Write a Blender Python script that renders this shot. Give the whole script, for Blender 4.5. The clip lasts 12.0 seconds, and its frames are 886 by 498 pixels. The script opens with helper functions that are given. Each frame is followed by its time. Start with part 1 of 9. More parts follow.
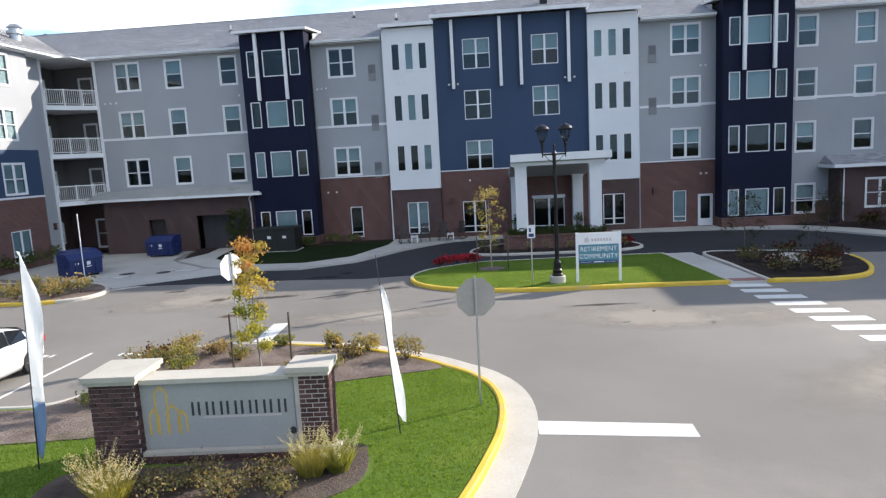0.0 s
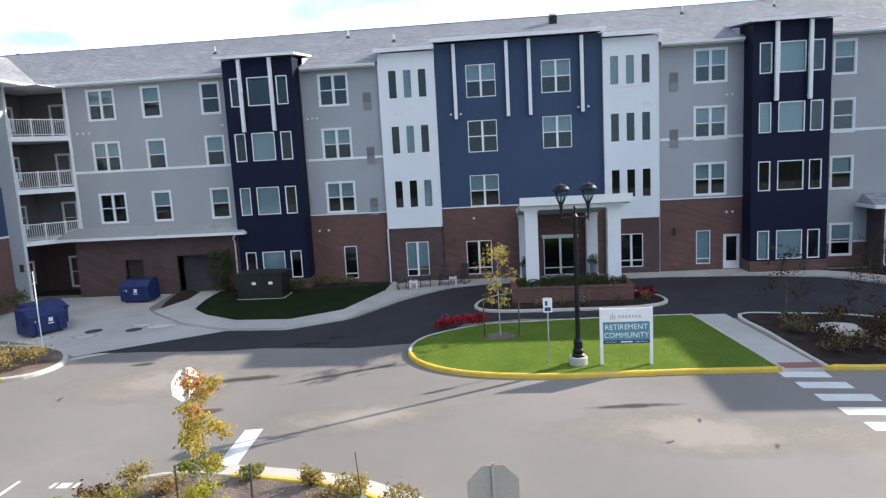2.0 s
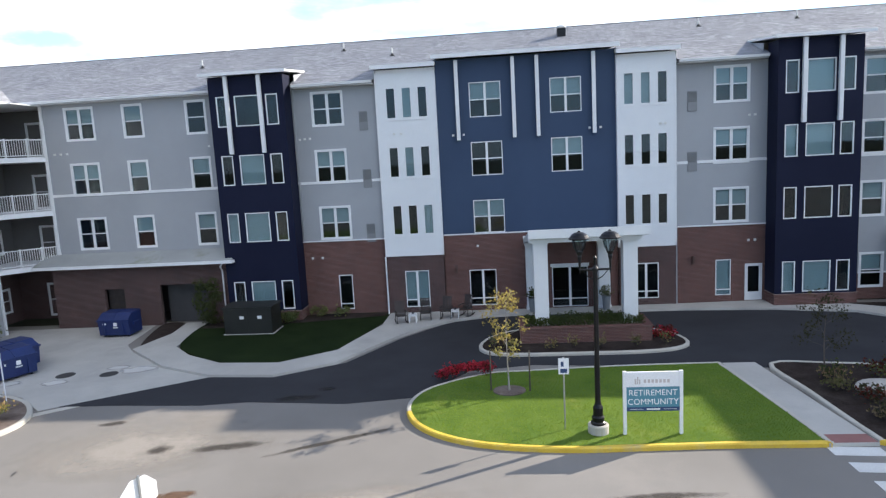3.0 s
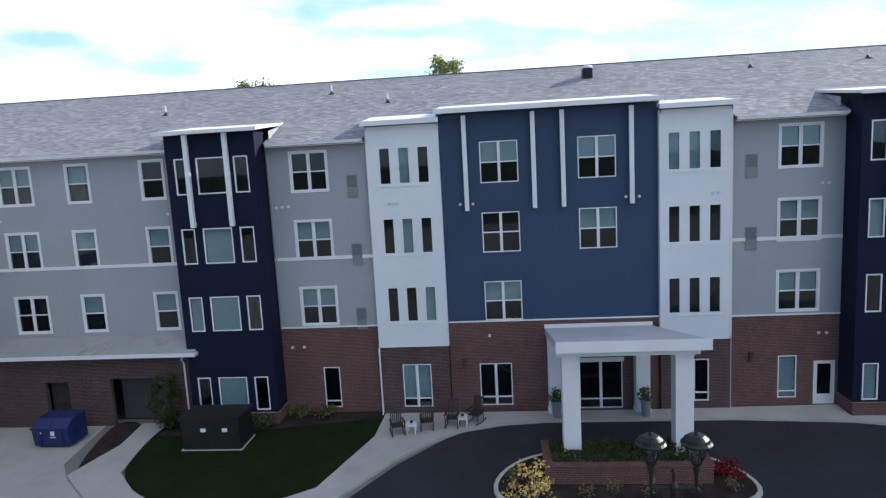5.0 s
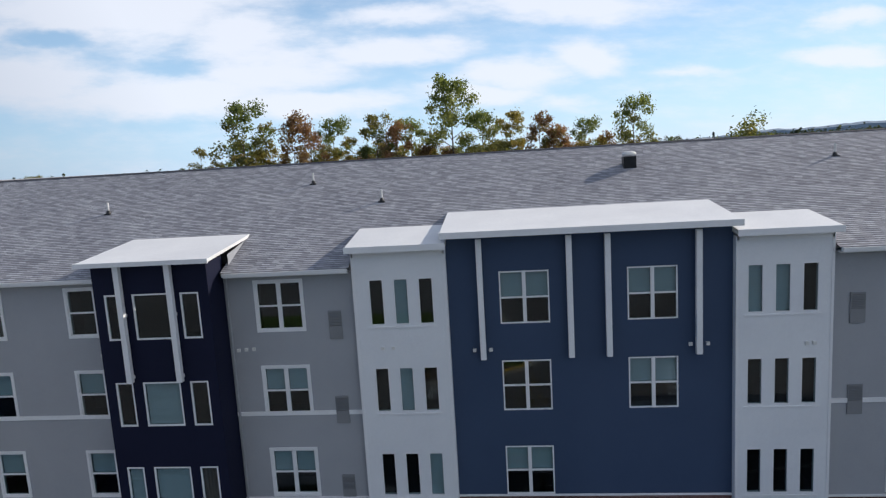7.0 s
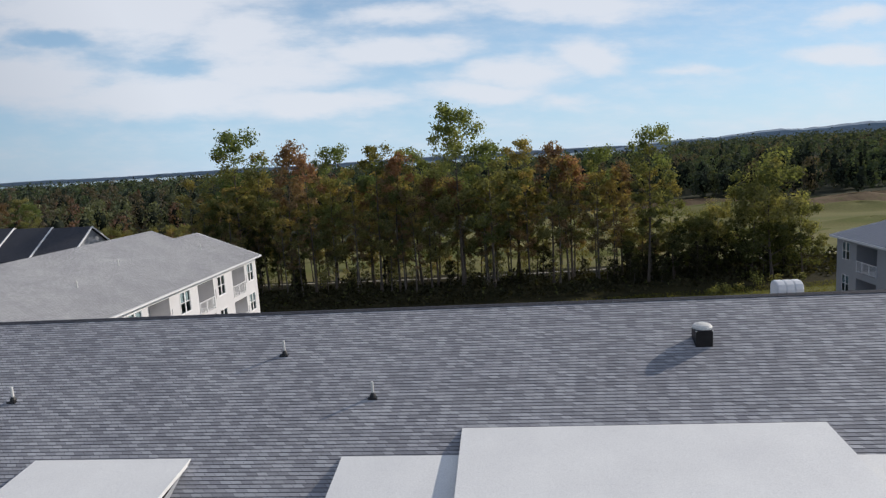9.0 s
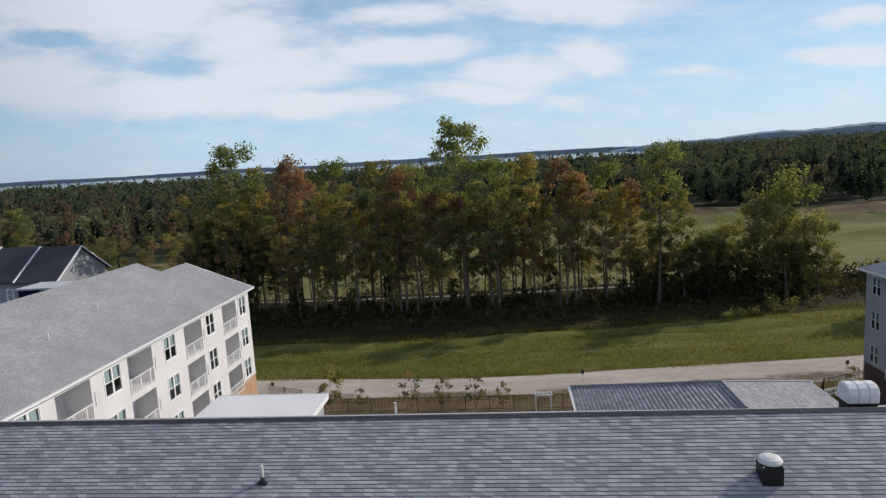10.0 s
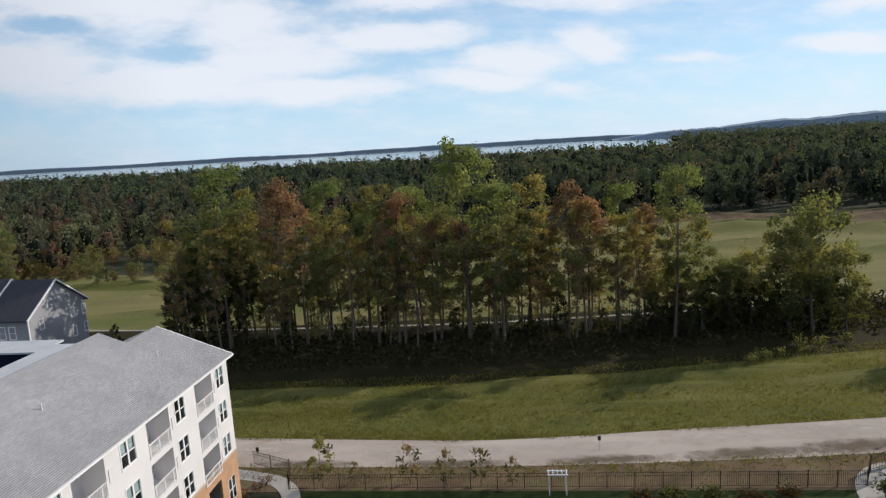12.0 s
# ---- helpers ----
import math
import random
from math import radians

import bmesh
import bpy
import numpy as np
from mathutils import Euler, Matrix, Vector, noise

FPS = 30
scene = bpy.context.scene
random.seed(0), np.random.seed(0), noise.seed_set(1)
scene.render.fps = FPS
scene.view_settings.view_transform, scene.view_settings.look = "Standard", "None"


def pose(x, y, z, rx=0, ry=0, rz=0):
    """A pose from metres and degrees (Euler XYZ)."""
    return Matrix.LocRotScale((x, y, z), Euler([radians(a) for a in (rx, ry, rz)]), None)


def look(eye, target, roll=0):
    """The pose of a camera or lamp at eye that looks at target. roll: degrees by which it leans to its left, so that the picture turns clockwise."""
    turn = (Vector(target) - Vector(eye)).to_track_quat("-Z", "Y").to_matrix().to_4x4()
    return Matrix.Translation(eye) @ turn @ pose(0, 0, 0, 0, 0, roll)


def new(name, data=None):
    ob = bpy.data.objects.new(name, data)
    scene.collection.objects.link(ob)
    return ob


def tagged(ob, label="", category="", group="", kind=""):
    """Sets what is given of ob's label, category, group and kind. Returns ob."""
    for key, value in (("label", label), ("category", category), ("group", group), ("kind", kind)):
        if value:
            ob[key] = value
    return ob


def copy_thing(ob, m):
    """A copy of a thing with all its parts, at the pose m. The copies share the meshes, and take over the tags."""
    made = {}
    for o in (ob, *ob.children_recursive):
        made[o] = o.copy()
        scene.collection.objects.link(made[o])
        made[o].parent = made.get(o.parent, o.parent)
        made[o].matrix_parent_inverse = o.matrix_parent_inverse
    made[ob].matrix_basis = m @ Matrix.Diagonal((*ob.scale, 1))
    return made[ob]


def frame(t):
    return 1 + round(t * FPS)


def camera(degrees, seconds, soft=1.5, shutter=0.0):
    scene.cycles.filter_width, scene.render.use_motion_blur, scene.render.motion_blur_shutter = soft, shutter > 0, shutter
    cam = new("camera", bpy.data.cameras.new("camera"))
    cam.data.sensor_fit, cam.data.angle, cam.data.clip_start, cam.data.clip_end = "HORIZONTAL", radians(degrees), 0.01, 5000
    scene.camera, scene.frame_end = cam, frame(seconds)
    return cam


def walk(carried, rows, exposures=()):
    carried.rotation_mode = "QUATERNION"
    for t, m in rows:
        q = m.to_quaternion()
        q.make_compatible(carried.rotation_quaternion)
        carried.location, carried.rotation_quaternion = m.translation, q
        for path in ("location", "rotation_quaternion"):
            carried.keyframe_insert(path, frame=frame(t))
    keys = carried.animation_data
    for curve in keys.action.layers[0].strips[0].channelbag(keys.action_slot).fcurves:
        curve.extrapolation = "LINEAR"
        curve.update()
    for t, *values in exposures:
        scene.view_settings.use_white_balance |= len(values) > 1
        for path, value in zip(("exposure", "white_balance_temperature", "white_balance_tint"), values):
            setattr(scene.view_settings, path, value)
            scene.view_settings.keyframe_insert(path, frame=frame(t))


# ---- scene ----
from functools import lru_cache
cam = camera(69.3, 12.0, soft=1.3)
PATH = [
    (0, (0.918, -43.737, 5.463), (0.735, -41.765, 5.184), -3.1),
    (0.5, (0.834, -42.849, 5.924), (0.651, -40.877, 5.646), -3.1),
    (1, (0.771, -41.953, 6.448), (0.588, -39.981, 6.170), -3.1),
    (1.5, (0.687, -40.962, 7.031), (0.504, -38.990, 6.753), -3.1),
    (2, (0.605, -39.795, 7.659), (0.422, -37.823, 7.381), -3.1),
    (2.5, (0.484, -38.463, 8.325), (0.301, -36.491, 8.047), -3.1),
    (3, (0.348, -37.025, 9.009), (0.165, -35.053, 8.731), -3.1),
    (5, (-0.145, -30.252, 12.456), (-0.337, -28.28, 12.179), -3.1),
    (5.5, (-0.272, -28.424, 13.518), (-0.468, -26.453, 13.239), -3.2),
    (6, (-0.432, -26.559, 14.704), (-0.629, -24.589, 14.423), -3.3),
    (6.5, (-0.593, -24.678, 15.975), (-0.793, -22.708, 15.693), -3.4),
    (7, (-0.791, -22.722, 17.345), (-0.991, -20.752, 17.062), -3.4),
    (7.5, (-0.991, -20.741, 18.761), (-1.192, -18.771, 18.478), -3.4),
    (9.5, (-1.766, -12.744, 24.402), (-1.971, -10.775, 24.117), -3.5),
    (10, (-2.049, -10.648, 25.661), (-2.256, -8.679, 25.377), -3.4),
    (10.5, (-2.249, -8.82, 27.055), (-2.454, -6.851, 26.77), -3.4),
    (11, (-2.464, -6.716, 28.416), (-2.669, -4.748, 28.127), -3.4),
    (11.5, (-2.524, -4.77, 29.852), (-2.732, -2.804, 29.552), -3.4),
    (12, (-2.688, -2.707, 31.161), (-2.897, -0.744, 30.839), -3.4),
]
EXPOSURES = [(0, 1.00, 6350, 11), (1.5, 1.16, 6400, 11), (3, 1.19, 6350, 11), (5, 0.80, 6150, 12), (5.5, 0.66, 6080, 12), (7, 0.05, 6340, 13), (9.5, -0.20, 6430, 12), (12, -0.02, 6500, 12)]
walk(cam, [(t, look(eye, target, roll)) for t, eye, target, roll in PATH], EXPOSURES)

# ---- light ----
SUN_AZ, SUN_EL = 31.0, 26.7          # from +x towards +y, above the horizon
sun_dir = Vector((math.cos(radians(SUN_AZ)) * math.cos(radians(SUN_EL)),
                  math.sin(radians(SUN_AZ)) * math.cos(radians(SUN_EL)), math.sin(radians(SUN_EL))))
sun_data = bpy.data.lights.new("sun", "SUN")
sun_data.energy, sun_data.angle, sun_data.color = 4.1, radians(0.55), (1.0, 0.915, 0.79)
sun = new("sun", sun_data)
sun.matrix_world = look(tuple(sun_dir * 100), (0, 0, 0))

world = bpy.data.worlds.new("sky")
world.use_nodes = True
scene.world = world
wn, wl = world.node_tree.nodes, world.node_tree.links
wn.clear()


def node(tree, kind, **sets):
    n = tree.nodes.new(kind)
    for key, value in sets.items():
        n.inputs[key].default_value = value
    return n


wt = world.node_tree
sky = wn.new("ShaderNodeTexSky")
sky.sky_type, sky.sun_disc = "NISHITA", False
sky.sun_elevation, sky.sun_rotation = radians(SUN_EL), radians(90 - SUN_AZ)
sky.air_density, sky.dust_density, sky.ozone_density = 1.0, 0.1, 3.0
tc = wn.new("ShaderNodeTexCoord")
sep = wn.new("ShaderNodeSeparateXYZ")
wl.new(tc.outputs["Generated"], sep.inputs[0])


def wmath(op, a, b=None, clamp=False):
    n = wn.new("ShaderNodeMath")
    n.operation, n.use_clamp = op, clamp
    if op == "SMOOTH_MAX":
        n.inputs[2].default_value = 0.12
    for i, v in enumerate((a, b)):
        if v is None:
            continue
        if isinstance(v, (int, float)):
            n.inputs[i].default_value = v
        else:
            wl.new(v, n.inputs[i])
    return n.outputs[0]


# thin cirrus, laid on a high flat layer
zz = wmath("ADD", wmath("MAXIMUM", sep.outputs[2], 0.0), 0.10)
comb = wn.new("ShaderNodeCombineXYZ")
wl.new(wmath("DIVIDE", sep.outputs[0], zz), comb.inputs[0])
wl.new(wmath("DIVIDE", sep.outputs[1], zz), comb.inputs[1])
veil = node(wt, "ShaderNodeTexNoise", Scale=0.95, Detail=10.0, Roughness=0.6, Distortion=0.35)
banks = node(wt, "ShaderNodeTexNoise", Scale=0.42, Detail=5.0, Roughness=0.5, Distortion=0.3)
wl.new(comb.outputs[0], veil.inputs["Vector"])
wl.new(comb.outputs[0], banks.inputs["Vector"])
cover = wmath("ADD", wmath("MULTIPLY", veil.outputs[0], 0.75), wmath("MULTIPLY", banks.outputs[0], 0.55))
ramp = wn.new("ShaderNodeMapRange")
ramp.interpolation_type = "SMOOTHSTEP"
ramp.inputs["From Min"].default_value, ramp.inputs["From Max"].default_value = 0.562, 0.752
wl.new(cover, ramp.inputs["Value"])
low = wn.new("ShaderNodeMapRange")
low.inputs["From Min"].default_value, low.inputs["From Max"].default_value = 0.01, 0.12
wl.new(sep.outputs[2], low.inputs["Value"])
# the banks that stand over the wood, each a flat ragged streak or puff in the sky beyond the roof
DECK = ((0.9936, 0.0960, -0.0587), (0.0442, 0.1472, 0.9881), (-0.1035, 0.9844, -0.1420))          # across, up, and out towards the banks
BANKS = ((-0.515, 0.376, 0.336, 0.083, 1.00), (-0.638, 0.265, 0.178, 0.057, 0.95), (-0.427, 0.243, 0.257, 0.051, 1.00),
         (-0.268, 0.279, 0.197, 0.061, 0.85), (-0.197, 0.230, 0.163, 0.033, 0.95), (-0.083, 0.314, 0.188, 0.029, 1.00),
         (-0.065, 0.364, 0.148, 0.022, 0.80), (0.190, 0.382, 0.237, 0.040, 1.00), (0.239, 0.305, 0.094, 0.040, 0.90),
         (0.129, 0.276, 0.128, 0.040, 0.90), (0.058, 0.245, 0.138, 0.024, 0.85), (0.177, 0.230, 0.118, 0.022, 0.50),
         (0.644, 0.361, 0.109, 0.022, 0.80), (0.631, 0.305, 0.138, 0.024, 0.90), (0.393, 0.279, 0.118, 0.012, 0.45),
         (-0.312, 0.336, 0.138, 0.066, 0.85), (-0.607, 0.325, 0.079, 0.022, -0.75), (-0.418, 0.290, 0.079, 0.018, -0.40))


def wdot(axis):
    n = wn.new("ShaderNodeVectorMath")
    n.operation = "DOT_PRODUCT"
    wl.new(tc.outputs["Generated"], n.inputs[0])
    n.inputs[1].default_value = axis
    return n.outputs["Value"]


outward = wdot(DECK[2])
far = wmath("MAXIMUM", outward, 0.1)
flat = wn.new("ShaderNodeCombineXYZ")
wl.new(wmath("DIVIDE", wdot(DECK[0]), far), flat.inputs[0])
wl.new(wmath("DIVIDE", wdot(DECK[1]), far), flat.inputs[1])


def streaky(scale, detail, rough, across, up):
    mp = wn.new("ShaderNodeMapping")
    mp.inputs["Scale"].default_value = (across, up, 1)
    wl.new(flat.outputs[0], mp.inputs["Vector"])
    n = node(wt, "ShaderNodeTexNoise", Scale=scale, Detail=detail, Roughness=rough)
    wl.new(mp.outputs[0], n.inputs["Vector"])
    return n


swirl = streaky(5.0, 5.0, 0.6, 1.0, 2.0)
shift = wn.new("ShaderNodeVectorMath")
shift.operation = "MULTIPLY_ADD"
wl.new(swirl.outputs["Color"], shift.inputs[0])
shift.inputs[1].default_value = (0.16, 0.055, 0.0)
wl.new(flat.outputs[0], shift.inputs[2])
body = None
for cx, cy, rx, ry, weight in BANKS:
    off = wn.new("ShaderNodeVectorMath")
    off.operation = "MULTIPLY_ADD"
    wl.new(shift.outputs[0], off.inputs[0])
    off.inputs[1].default_value = (1 / rx, 1 / ry, 0)
    off.inputs[2].default_value = (-(cx + 0.08) / rx, -(cy + 0.0275) / ry, 0)
    size = wn.new("ShaderNodeVectorMath")
    size.operation = "LENGTH"
    wl.new(off.outputs[0], size.inputs[0])
    bank = wmath("MULTIPLY", wmath("SUBTRACT", 1.0, size.outputs["Value"], True), weight)
    body = bank if body is None else wmath("ADD" if weight < 0 else "SMOOTH_MAX", body, bank)
wisps = streaky(9.0, 9.0, 0.62, 1.0, 3.2)
body = wmath("ADD", body, wmath("MULTIPLY", wmath("SUBTRACT", wisps.outputs[0], 0.5), 1.0))
puff = wn.new("ShaderNodeMapRange")
puff.interpolation_type = "SMOOTHSTEP"
puff.inputs["From Min"].default_value, puff.inputs["From Max"].default_value = -0.10, 0.62
wl.new(body, puff.inputs["Value"])
near = wn.new("ShaderNodeMapRange")
near.inputs["From Min"].default_value, near.inputs["From Max"].default_value = 0.55, 0.75
wl.new(outward, near.inputs["Value"])
over = wn.new("ShaderNodeMapRange")
over.inputs["From Min"].default_value, over.inputs["From Max"].default_value = 0.56, 0.44
wl.new(wmath("DIVIDE", wdot(DECK[1]), far), over.inputs["Value"])
there = wmath("MULTIPLY", near.outputs[0], over.outputs[0])
elsewhere = wmath("MULTIPLY", wmath("MULTIPLY", ramp.outputs[0], low.outputs[0]), wmath("SUBTRACT", 1.0, there))
amount = wmath("MULTIPLY", wmath("ADD", elsewhere, wmath("MULTIPLY", puff.outputs[0], there)), 0.84)
cloud_mix = wn.new("ShaderNodeMix")
cloud_mix.data_type = "RGBA"
wl.new(amount, cloud_mix.inputs["Factor"])
# both are brightest round the sun's side of the sky
aim = wn.new("ShaderNodeVectorMath")
aim.operation = "DOT_PRODUCT"
wl.new(tc.outputs["Generated"], aim.inputs[0])
aim.inputs[1].default_value = tuple(sun_dir)
glow = wn.new("ShaderNodeMapRange")
for key, value in (("From Min", -0.55), ("From Max", 0.1), ("To Min", 0.0), ("To Max", 1.0)):
    glow.inputs[key].default_value = value
wl.new(aim.outputs["Value"], glow.inputs["Value"])


tone = wn.new("ShaderNodeMix")           # bluer and dimmer away from the sun
tone.data_type = "RGBA"
wl.new(glow.outputs[0], tone.inputs["Factor"])
tone.inputs["A"].default_value, tone.inputs["B"].default_value = (0.17, 0.21, 0.285, 1), (1.08, 1.07, 1.05, 1)


def lit(colour):
    n = wn.new("ShaderNodeMix")
    n.data_type, n.blend_type = "RGBA", "MULTIPLY"
    n.inputs["Factor"].default_value = 1.0
    n.inputs["A"].default_value = (*colour, 1)
    wl.new(tone.outputs["Result"], n.inputs["B"])
    return n.outputs["Result"]


wl.new(lit((7.4, 7.75, 8.35)), cloud_mix.inputs["B"])
haze = wn.new("ShaderNodeMapRange")      # pale blue haze low over the land
haze.inputs["From Min"].default_value, haze.inputs["From Max"].default_value = 0.42, -0.02
haze.inputs["To Max"].default_value = 0.8
wl.new(sep.outputs[2], haze.inputs["Value"])
haze_mix = wn.new("ShaderNodeMix")
haze_mix.data_type = "RGBA"
wl.new(haze.outputs[0], haze_mix.inputs["Factor"])
wl.new(sky.outputs[0], haze_mix.inputs["A"])
wl.new(lit((4.45, 6.8, 9.2)), haze_mix.inputs["B"])
back = node(wt, "ShaderNodeBackground", Strength=0.11)
wl.new(haze_mix.outputs["Result"], cloud_mix.inputs["A"])
wout = wn.new("ShaderNodeOutputWorld")
wl.new(cloud_mix.outputs["Result"], back.inputs["Color"])
wl.new(back.outputs[0], wout.inputs[0])


# ---- materials ----
def rgba(c):
    return (*c, 1.0)


def material(name, rough=0.8, metal=0.0):
    m = bpy.data.materials.new(name)
    m.use_nodes = True
    b = m.node_tree.nodes["Principled BSDF"]
    b.inputs["Roughness"].default_value, b.inputs["Metallic"].default_value = rough, metal
    return m, m.node_tree, b


def mixed(tree, fac, a, b, blend="MIX"):
    n = tree.nodes.new("ShaderNodeMix")
    n.data_type, n.blend_type = "RGBA", blend
    for key, v in (("Factor", fac), ("A", a), ("B", b)):
        if isinstance(v, (int, float)):
            n.inputs[key].default_value = v
        elif isinstance(v, tuple):
            n.inputs[key].default_value = rgba(v)
        else:
            tree.links.new(v, n.inputs[key])
    return n.outputs["Result"]


def math_node(tree, op, a, b=0.0, clamp=False):
    n = tree.nodes.new("ShaderNodeMath")
    n.operation, n.use_clamp = op, clamp
    for i, v in enumerate((a, b)):
        if isinstance(v, (int, float)):
            n.inputs[i].default_value = v
        else:
            tree.links.new(v, n.inputs[i])
    return n.outputs[0]


def ranged(tree, v, a, b, lo=0.0, hi=1.0):
    n = tree.nodes.new("ShaderNodeMapRange")
    for key, val in (("From Min", a), ("From Max", b), ("To Min", lo), ("To Max", hi)):
        n.inputs[key].default_value = val
    tree.links.new(v, n.inputs["Value"])
    return n.outputs[0]


def noisy(tree, scale, detail=6.0, rough=0.6, stretch=None):
    n = node(tree, "ShaderNodeTexNoise", Scale=scale, Detail=detail, Roughness=rough)
    g = tree.nodes.new("ShaderNodeNewGeometry")
    v = g.outputs["Position"]
    if stretch:
        mp = tree.nodes.new("ShaderNodeMapping")
        mp.inputs["Scale"].default_value = stretch
        tree.links.new(v, mp.inputs["Vector"])
        v = mp.outputs[0]
    tree.links.new(v, n.inputs["Vector"])
    return n.outputs[0]


def bumped(tree, bsdf, height, strength=0.3, distance=0.02):
    n = node(tree, "ShaderNodeBump", Strength=strength, Distance=distance)
    tree.links.new(height, n.inputs["Height"])
    tree.links.new(n.outputs[0], bsdf.inputs["Normal"])


def surface(name, c1, c2, big=0.5, fine=20.0, rough=0.8, bump=0.2, dist=0.01, metal=0.0, stain=None, stain_scale=0.25,
            stretch=None, per_piece=0.0, gloss=0.5):
    """Two colours in broad patches, a fine grain over them, and stains with a shape of their own."""
    m, t, b = material(name, rough, metal)
    b.inputs["Specular IOR Level"].default_value = gloss
    patches = ranged(t, noisy(t, big, 5.0, 0.6, stretch), 0.32, 0.68)
    colour = mixed(t, patches, c1, c2)
    grain = noisy(t, fine, 4.0, 0.7)
    colour = mixed(t, 0.55, colour, mixed(t, ranged(t, grain, 0.3, 0.7), (0.72, 0.72, 0.72), (1.22, 1.22, 1.22)), "MULTIPLY")
    if stain:
        colour = mixed(t, ranged(t, noisy(t, stain_scale, 8.0, 0.68), 0.54, 0.72, 0.0, 0.75), colour, stain)
    if per_piece:
        info = t.nodes.new("ShaderNodeObjectInfo")
        colour = mixed(t, 1.0, colour, mixed(t, info.outputs["Random"], (1 - per_piece,) * 3, (1 + per_piece,) * 3), "MULTIPLY")
    t.links.new(colour, b.inputs["Base Color"])
    t.links.new(ranged(t, grain, 0.2, 0.8, max(rough - 0.1, 0.02), min(rough + 0.1, 1.0)), b.inputs["Roughness"])
    if bump:
        bumped(t, b, grain, bump, dist)
    return m


def leafy(name, dark, light, rough=0.75, tint=0.35, through_light=0.45):
    """Leaves: a colour a leaf, and light that comes through them."""
    m, t, b = material(name, rough)
    g = t.nodes.new("ShaderNodeNewGeometry")
    info = t.nodes.new("ShaderNodeObjectInfo")
    colour = mixed(t, ranged(t, g.outputs["Random Per Island"], 0.0, 1.0, 0.22, 0.82), dark, light)
    colour = mixed(t, 1.0, colour, mixed(t, info.outputs["Random"], (1 - tint, 1 - tint * 0.8, 1 - tint), (1 + tint, 1 + tint * 0.6, 1 + tint * 0.4)), "MULTIPLY")
    t.links.new(colour, b.inputs["Base Color"])
    tr = t.nodes.new("ShaderNodeBsdfTranslucent")
    t.links.new(mixed(t, 1.0, colour, (1.7, 1.65, 0.75), "MULTIPLY"), tr.inputs["Color"])
    mx = node(t, "ShaderNodeMixShader", Fac=through_light)
    out = t.nodes["Material Output"]
    t.links.new(b.outputs[0], mx.inputs[1])
    t.links.new(tr.outputs[0], mx.inputs[2])
    t.links.new(mx.outputs[0], out.inputs[0])
    b.inputs["Specular IOR Level"].default_value = 0.06
    return m


def brickwork(name, reds, mortar, width=0.203, height=0.0715, gap=0.011):
    m, t, b = material(name, 0.85)
    g = t.nodes.new("ShaderNodeNewGeometry")
    s = t.nodes.new("ShaderNodeSeparateXYZ")
    t.links.new(g.outputs["Position"], s.inputs[0])
    c = t.nodes.new("ShaderNodeCombineXYZ")
    t.links.new(math_node(t, "ADD", s.outputs[0], s.outputs[1]), c.inputs[0])
    t.links.new(s.outputs[2], c.inputs[1])
    br = t.nodes.new("ShaderNodeTexBrick")
    t.links.new(c.outputs[0], br.inputs["Vector"])
    for key, v in (("Scale", 1.0), ("Mortar Size", gap / 2), ("Mortar Smooth", 0.2), ("Bias", 0.0), ("Brick Width", width), ("Row Height", height)):
        br.inputs[key].default_value = v
    br.inputs["Color1"].default_value, br.inputs["Color2"].default_value = rgba(reds[0]), rgba(reds[1])
    br.inputs["Mortar"].default_value = rgba(mortar)
    n = noisy(t, 0.9, 6.0, 0.65)
    colour = mixed(t, 0.7, br.outputs[0], mixed(t, ranged(t, n, 0.3, 0.7), (0.72, 0.72, 0.74), (1.2, 1.18, 1.15)), "MULTIPLY")
    t.links.new(colour, b.inputs["Base Color"])
    bumped(t, b, math_node(t, "SUBTRACT", 1.0, br.outputs["Fac"]), 0.6, 0.008)
    return m


def window_glass(name, tint=(0.84, 0.87, 0.88), clear=0.92):
    m, t, b = material(name)
    t.nodes.remove(b)
    gl = node(t, "ShaderNodeBsdfGlossy", Roughness=0.015)
    gl.inputs["Color"].default_value = (0.9, 0.95, 1.0, 1)
    tr = t.nodes.new("ShaderNodeBsdfTransparent")
    tr.inputs["Color"].default_value = rgba(tuple(x * clear for x in tint))
    lw = node(t, "ShaderNodeLayerWeight", Blend=0.5)
    gloss = math_node(t, "MULTIPLY", math_node(t, "POWER", lw.outputs["Facing"], 5.0), 0.9)
    mx = t.nodes.new("ShaderNodeMixShader")
    t.links.new(math_node(t, "ADD", gloss, 0.042, True), mx.inputs[0])
    t.links.new(tr.outputs[0], mx.inputs[1])
    t.links.new(gl.outputs[0], mx.inputs[2])
    n = noisy(t, 0.8, 2.0)
    bp = node(t, "ShaderNodeBump", Strength=0.05, Distance=0.02)
    t.links.new(n, bp.inputs["Height"])
    t.links.new(bp.outputs[0], gl.inputs["Normal"])
    t.links.new(mx.outputs[0], t.nodes["Material Output"].inputs[0])
    return m


